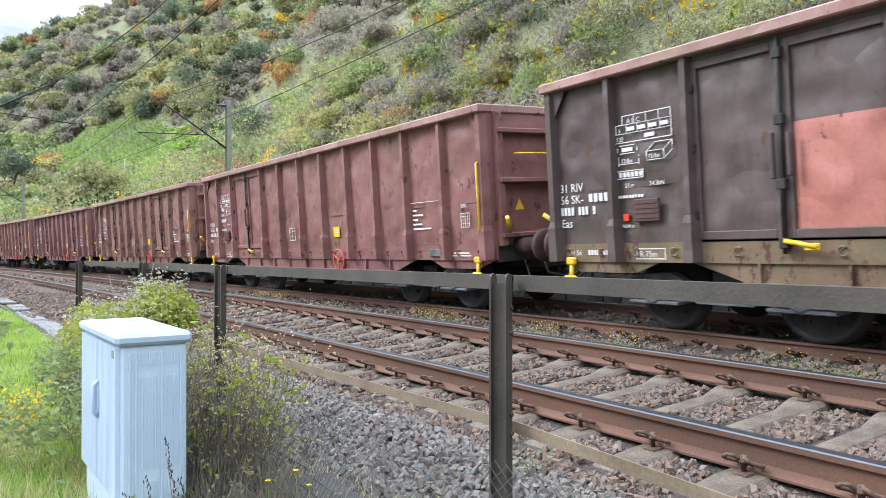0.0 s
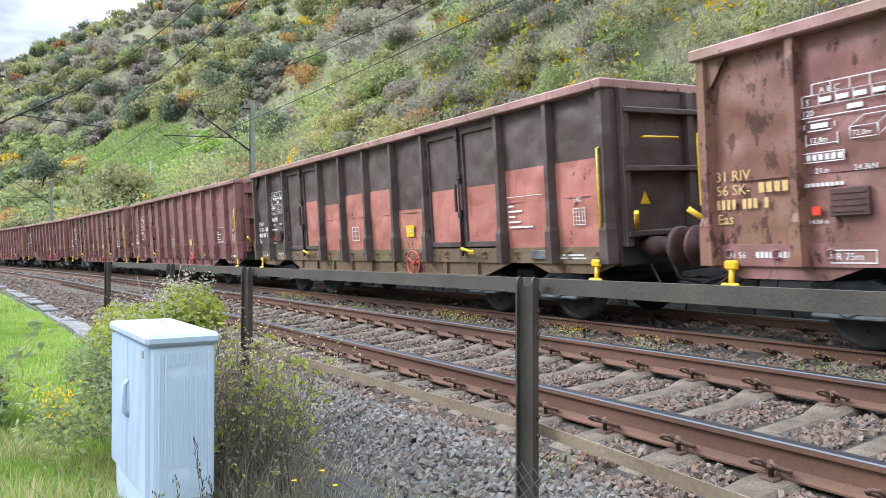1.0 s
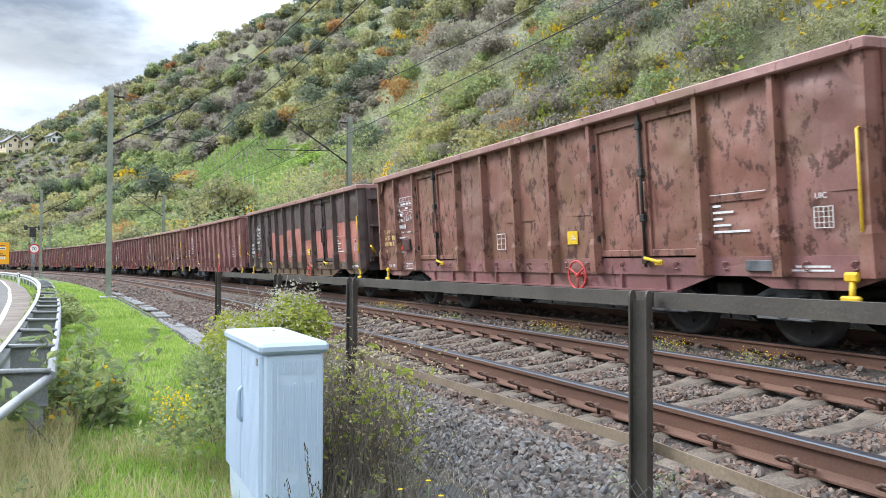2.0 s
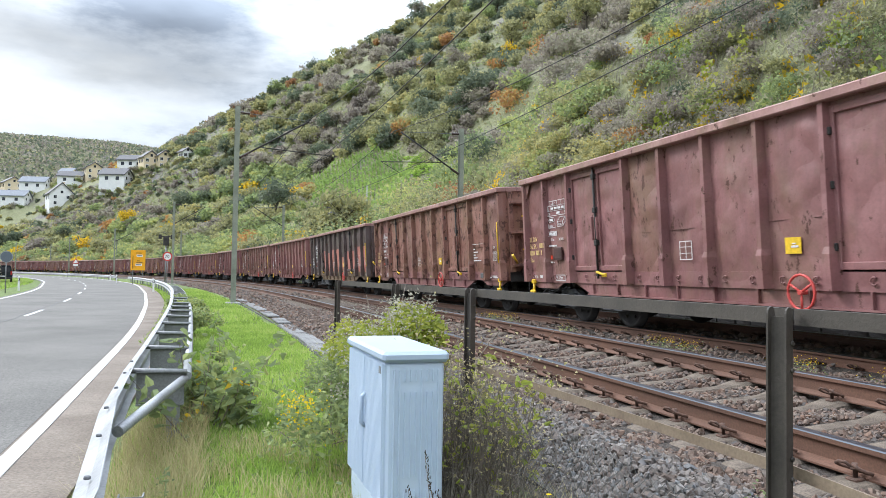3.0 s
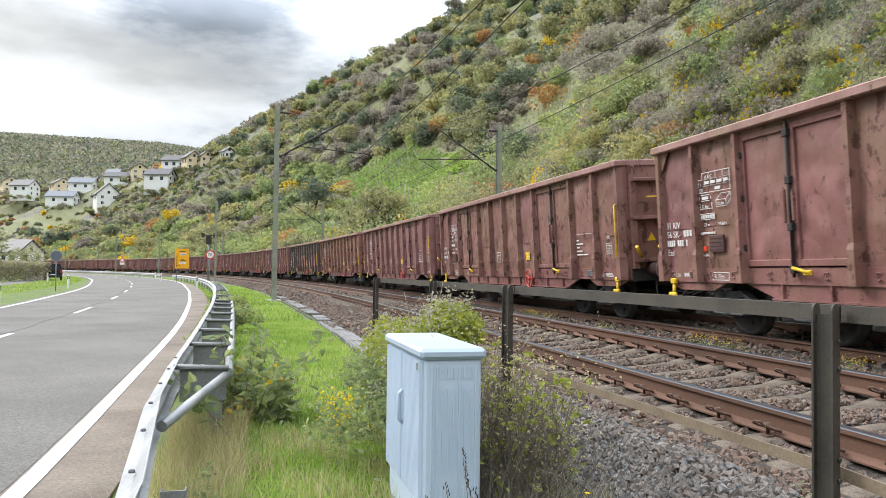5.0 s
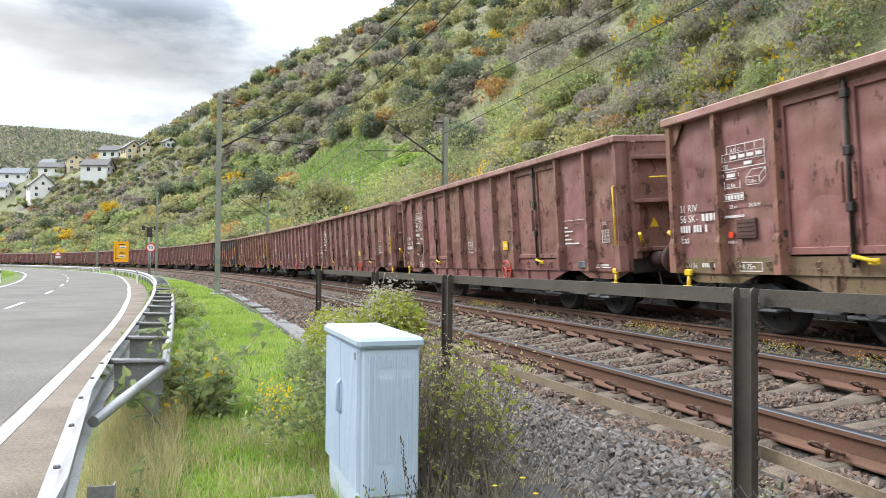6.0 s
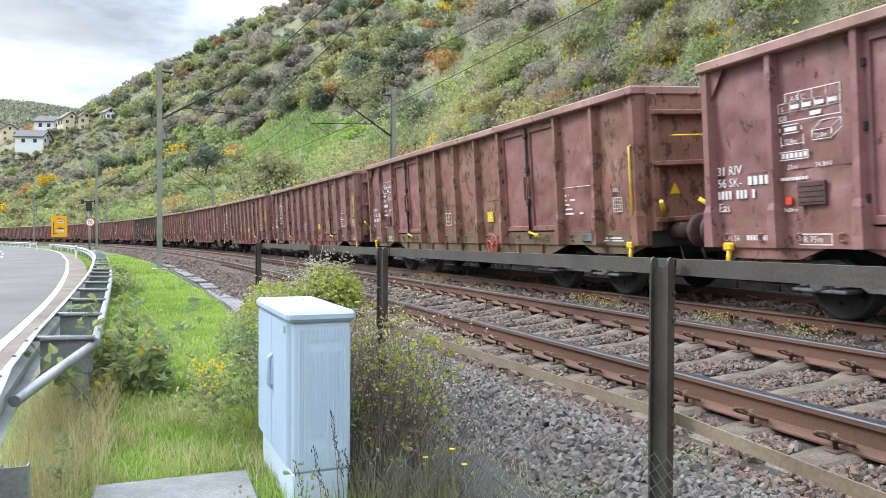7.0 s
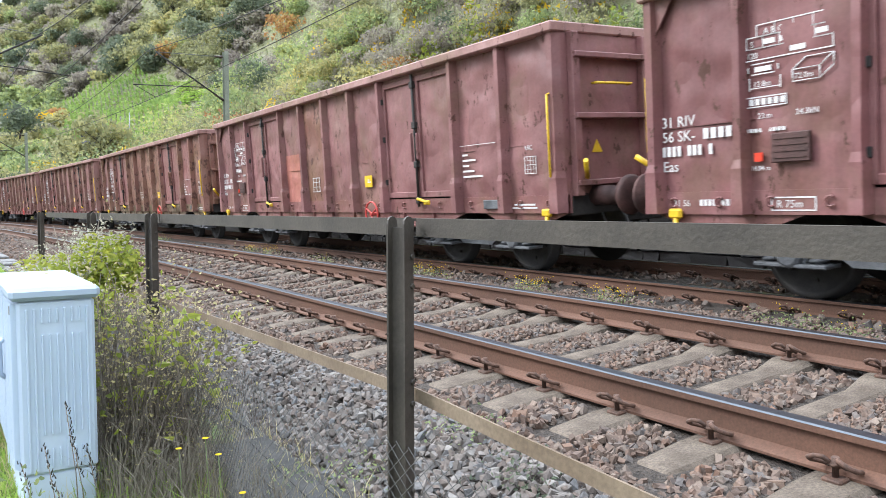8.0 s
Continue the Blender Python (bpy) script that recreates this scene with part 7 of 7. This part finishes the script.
# ---------------------------------------------------------------- village and distance
def build_house(x, y, z, w, d, h, roof, turn, wall, cover, label):
    """A gabled house with windows, chimney and overhanging roof; the front looks to -y."""
    hs = thing("house", label, "house", "houses of the village", m=pose(x, y, z, 0, 0, turn))
    bm = bmesh.new()
    prism(bm, [(-w / 2, -4), (w / 2, -4), (w / 2, h), (0, h + roof), (-w / 2, h)], -d / 2, d / 2)
    part("wall", bm, wall, hs)
    bm = bmesh.new()
    k = roof / (w / 2)
    for sx in (-1, 1):
        out = [(sx * (w / 2 + 0.6), h - 0.6 * k + 0.05), (0, h + roof + 0.05), (0, h + roof + 0.4), (sx * (w / 2 + 0.6), h - 0.6 * k + 0.4)]
        prism(bm, out if sx > 0 else out[::-1], -d / 2 - 0.5, d / 2 + 0.5)
    rf = part("roof", bm, cover, hs)
    part("chimney", boxes((w * 0.12, w * 0.12 + 0.7, -0.4, 0.4, h + roof * 0.5, h + roof + 1.0)), M["house_cream"], rf)
    for zz in (h - 1.4, h - 4.0):
        for xx in (-w * 0.27, w * 0.25):
            win = part("window", boxes((xx - 0.65, xx + 0.65, -d / 2 - 0.03, -d / 2 + 0.02, zz - 0.75, zz + 0.75)), M["sign_white"], hs)
            part("pane", boxes((xx - 0.53, xx - 0.03, -d / 2 - 0.05, -d / 2 - 0.03, zz - 0.63, zz + 0.63), (xx + 0.03, xx + 0.53, -d / 2 - 0.05, -d / 2 - 0.03, zz - 0.63, zz + 0.63)), M["glass"], win)
    win = part("window", boxes((-0.5, 0.5, -d / 2 - 0.03, -d / 2 + 0.02, h + 0.2, h + 1.3)), M["glass"], hs)
    for yy in (-d * 0.22, d * 0.2):
        part("window", boxes((w / 2 - 0.02, w / 2 + 0.03, yy - 0.7, yy + 0.7, h - 2.4, h - 0.9)), M["glass"], hs)
        part("window", boxes((-w / 2 - 0.03, -w / 2 + 0.02, yy - 0.7, yy + 0.7, h - 2.4, h - 0.9)), M["glass"], hs)


for x, y, z, w, d, h, rf, tn, wall, cover, label in VILLAGE:
    rr, aa = math.hypot(x - XC + RAD, y), math.atan2(y, x - XC + RAD)
    zb = max(z, hill_height(rr - RAD, aa * RAD) - 0.6)
    build_house(x, y, zb, w * 0.86, d * 0.86, h * 0.86, rf * 0.86, tn, M[wall], M[cover], label)
    if y > 300:
        # garden shrubs banked up round the house
        rg = np.random.default_rng(int(x + 900))
        for kind in ("olive", "scrub", "green"):
            sh = thing("garden_bush", "dense autumn garden shrubs beside a hillside house", "bush", "bushes round the houses", m=pose(x, y, zb))
            pts = []
            for _ in range(5):
                an, far = rg.uniform(-3.3, 0.15), rg.uniform(0.5, 0.95) * w
                pts.append(shrub_points(np.array((far * math.cos(an), far * math.sin(an), rg.uniform(-2.6, -0.9) - 0.12 * far)), rg.uniform(1.0, 2.0), 200, rg, 0.9))
            p = np.concatenate(pts)
            leafy("foliage", "", "", p, rg.uniform(0.25, 0.5, len(p)), kind, int(x + 500), parent=sh)
tagged(part("shed", boxes((-3.2, 3.2, -1.6, 1.6, -1.5, 1.3), (-3.6, 3.6, -2.0, 2.0, 1.3, 1.5)), M["slate"], m=Matrix.Translation(spot(122, 32.5, hill_height(32.5, 122) + 1.2)) @ Matrix.Rotation(radians(15), 4, "Z") @ Matrix.Rotation(radians(4), 4, "Y")), "dark flat-roofed shed below the vineyard", "shed")
pl = thing("vineyard_pole", "thin grey pole standing in the vineyard", "pole", m=Matrix.Translation(spot(122, 36.5, hill_height(36.5, 122))))
part("shaft", tubes(([(0, 0, -0.5), (0, 0, 5.0)], 0.07)), M["zinc"], pl)


def village_green():
    r = np.random.default_rng(81)
    bags = {"olive": [], "dark": [], "scrub": [], "rust": [], "yellow": []}
    for _ in range(520):
        s, o = r.uniform(300, 470), r.uniform(10, 150)
        c = spot(s, o)
        near = hides_house(c)
        p = shrub_points(np.array(spot(s, o, hill_height(o, s) + (-0.5 if near else 0.6))), r.uniform(1.0, 1.8) if near else r.uniform(2.4, 5.2), 190, r, 0.95)
        bags[r.choice(["olive", "dark", "scrub", "rust", "yellow"], p=[0.38, 0.27, 0.24, 0.06, 0.05])].append(p)
    for k, v in bags.items():
        p = np.concatenate(v)
        q, f = leaf_cloud(p, r.uniform(0.7, 1.5, len(p)), r)
        tagged(new("village_trees", raw_mesh("village_trees", q, f, LEAF[k])), "autumn trees and shrubs round the village houses", "trees", kind="stuff")


village_green()


def far_ridge():
    bm = bmesh.new()
    xs, ds = np.linspace(-820, 420, 70), np.linspace(0, 520, 16)
    g = []
    for d in ds:
        row = []
        for x in xs:
            top = 172 - 0.10 * max(0, x + 150) + 14 * noise.noise(Vector((x * 0.004, 1, 2)))
            z = top * math.sin(min(1, d / 420) * math.pi / 2) + noise.fractal(Vector((x * 0.02, d * 0.02, 4)), 1, 2, 5) * 6 - 4
            row.append(bm.verts.new((x, 720 + d + 0.1 * x, z)))
        g.append(row)
    for a, b in zip(g, g[1:]):
        for i in range(len(xs) - 1):
            bm.faces.new((a[i], a[i + 1], b[i + 1], b[i])).smooth = True
    hill = tagged(part("far_hill", bm, M["hill"]), "distant wooded ridge beyond the village", "hill", kind="structure")
    r = np.random.default_rng(91)
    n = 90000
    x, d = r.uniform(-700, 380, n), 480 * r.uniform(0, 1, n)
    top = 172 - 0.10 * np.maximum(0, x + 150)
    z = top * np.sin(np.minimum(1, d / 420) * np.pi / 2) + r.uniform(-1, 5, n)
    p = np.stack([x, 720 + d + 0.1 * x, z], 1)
    # mostly dark and grey-brown leaves: the duller mix stands in for distance haze
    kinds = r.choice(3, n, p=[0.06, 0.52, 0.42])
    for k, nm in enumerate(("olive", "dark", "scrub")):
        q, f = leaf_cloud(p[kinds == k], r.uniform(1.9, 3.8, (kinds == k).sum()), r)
        tagged(new("distant_woods", raw_mesh("distant_woods", q, f, LEAF[nm])), "wood on the distant ridge, its greyer leaf colours standing in for haze", "woods", kind="stuff")


far_ridge()


def build_hedge_and_car():
    r = np.random.default_rng(15)
    hd = thing("hedge", "clipped brownish-green hedge beside the lane", "hedge")
    a, b = np.array((-24.6, 90.0)), np.array((-29.5, 74.0))
    n = 9000
    u, v, w = r.uniform(0, 1, n), r.uniform(-1, 1, n), r.uniform(0, 1, n) ** 0.7
    side = np.array((a - b)[::-1] * np.array((1, -1)))
    side /= np.linalg.norm(side)
    xy = b + (a - b) * u[:, None] + side * (v * 0.9)[:, None]
    p = np.stack([xy[:, 0], xy[:, 1], -0.6 + 2.1 * w + r.normal(0, 0.05, n)], 1)
    leafy("foliage", "", "", p[: n // 2], r.uniform(0.12, 0.22, n // 2), "olive", 3, True, hd)
    leafy("dry_foliage", "", "", p[n // 2:], r.uniform(0.12, 0.22, n - n // 2), "scrub", 4, True, hd)
    for x, y, h, k in ((-33, 92, 7.5, "olive"), (-38, 99, 8.0, "olive"), (-30.5, 70, 3.0, "dark"), (-44, 120, 8, "scrub"), (-60, 205, 7, "olive")):
        p = shrub_points(np.array((x, y, h * 0.35)), h * 0.62, 1300, r, 1.1)
        tr = thing("garden_tree", "dense autumn tree behind the hedge", "tree")
        part("trunk", tubes(([(x, y, -0.7), (x, y, h * 0.6)], [0.2, 0.08])), M["bark"], tr)
        leafy("crown", "", "", p, r.uniform(0.25, 0.5, len(p)), k, int(h * 10), True, tr)
    car = thing("parked_van", "dark blue van waiting on the lane", "van", m=pose(-24.3, 92.5, -0.58, 0, 0, 14))
    bm = bmesh.new()
    prism(bm, [(-0.9, 0.35), (0.9, 0.35), (0.93, 0.9), (0.88, 1.05), (0.74, 1.78), (0.62, 1.86), (-0.62, 1.86), (-0.74, 1.78), (-0.88, 1.05), (-0.93, 0.9)], -2.1, 1.4)
    prism(bm, [(-0.88, 0.35), (0.88, 0.35), (0.88, 0.98), (0.75, 1.08), (-0.75, 1.08), (-0.88, 0.98)], 1.4, 2.3)
    part("body", bm, M["car_paint"], car)
    part("rear_window", boxes((-0.62, 0.62, -2.13, -2.09, 1.12, 1.66), bevel=0.01), M["glass"], car)
    for x in (-0.80, 0.80):
        part("tail_light", boxes((x - 0.08, x + 0.08, -2.13, -2.09, 0.85, 1.25)), M["tail_red"], car)
        for y in (-1.4, 1.5):
            part("wheel", lathe(bmesh.new(), [(x - 0.1, 0.32), (x + 0.1, 0.32)], "X", 18, (0, y, 0.32)), M["rubber"], car)
    part("plate", boxes((-0.26, 0.26, -2.12, -2.10, 0.62, 0.74)), M["sign_white"], car)
    part("bumper", boxes((-0.9, 0.9, -2.18, -2.1, 0.38, 0.6), bevel=0.02), M["rubber"], car)


build_hedge_and_car()


# ---------------------------------------------------------------- low dry-stone wall at the foot of the slope
def build_foot_wall():
    r = np.random.default_rng(12)
    wall = thing("retaining_wall", "low dark dry-stone wall at the foot of the slope", "stone wall", kind="structure")
    me = sweep("wall_core", [(0.12, -0.9), (0.12, 0.95), (0.55, 1.0), (0.55, -0.9)], -20, 150, 2.0, [M["slate_block"]], None, 7.75, 0.0)
    ob = new("wall_core", me)
    ob.parent = wall
    shapes = []
    for k in range(5):
        bm = bmesh.new()
        box(bm, -0.02, 0.16, -0.5, 0.5, -0.5, 0.5)
        for v in bm.verts:
            v.co += Vector((r.normal(0, 0.018), r.normal(0, 0.05), r.normal(0, 0.06)))
        shapes.append(finish("stone", bm, M["slate_block"]))
    count = 0
    for c in range(6):
        s = 2.0 + r.uniform(0, 0.3)
        while s < 27 and count < 300:
            w = r.uniform(0.3, 0.75)
            m = frame_at(s + w / 2, 7.74, -0.35 + 0.22 * (c + 0.5)) @ Matrix.Diagonal((1, w - 0.02, 0.20, 1))
            share("stone", shapes[r.integers(0, 5)], wall, m)
            s += w
            count += 1


build_foot_wall()


# ---------------------------------------------------------------- what moves
def motions():
    """The train rolls along the far track at a steady speed; near wheelsets turn with it."""
    for i, wagon in WAGONS.items():
        mid = FIRST + 14.04 * (i + 0.5)
        walk(wagon, [(t, frame_at(mid + SPEED * t, CENTRE2[0], CENTRE2[1], CANT)) for t in range(9)])
        if -8 <= i <= 1:
            for bogie in (c for c in wagon.children if c.name.startswith("bogie")):
                for ws in (c for c in bogie.children if c.name.startswith("wheelset")):
                    y, z = ws.location.y, ws.location.z
                    walk(ws, [(k / 30, pose(0, y, z, -math.degrees(SPEED / 0.455) * k / 30)) for k in range(241)])


motions()
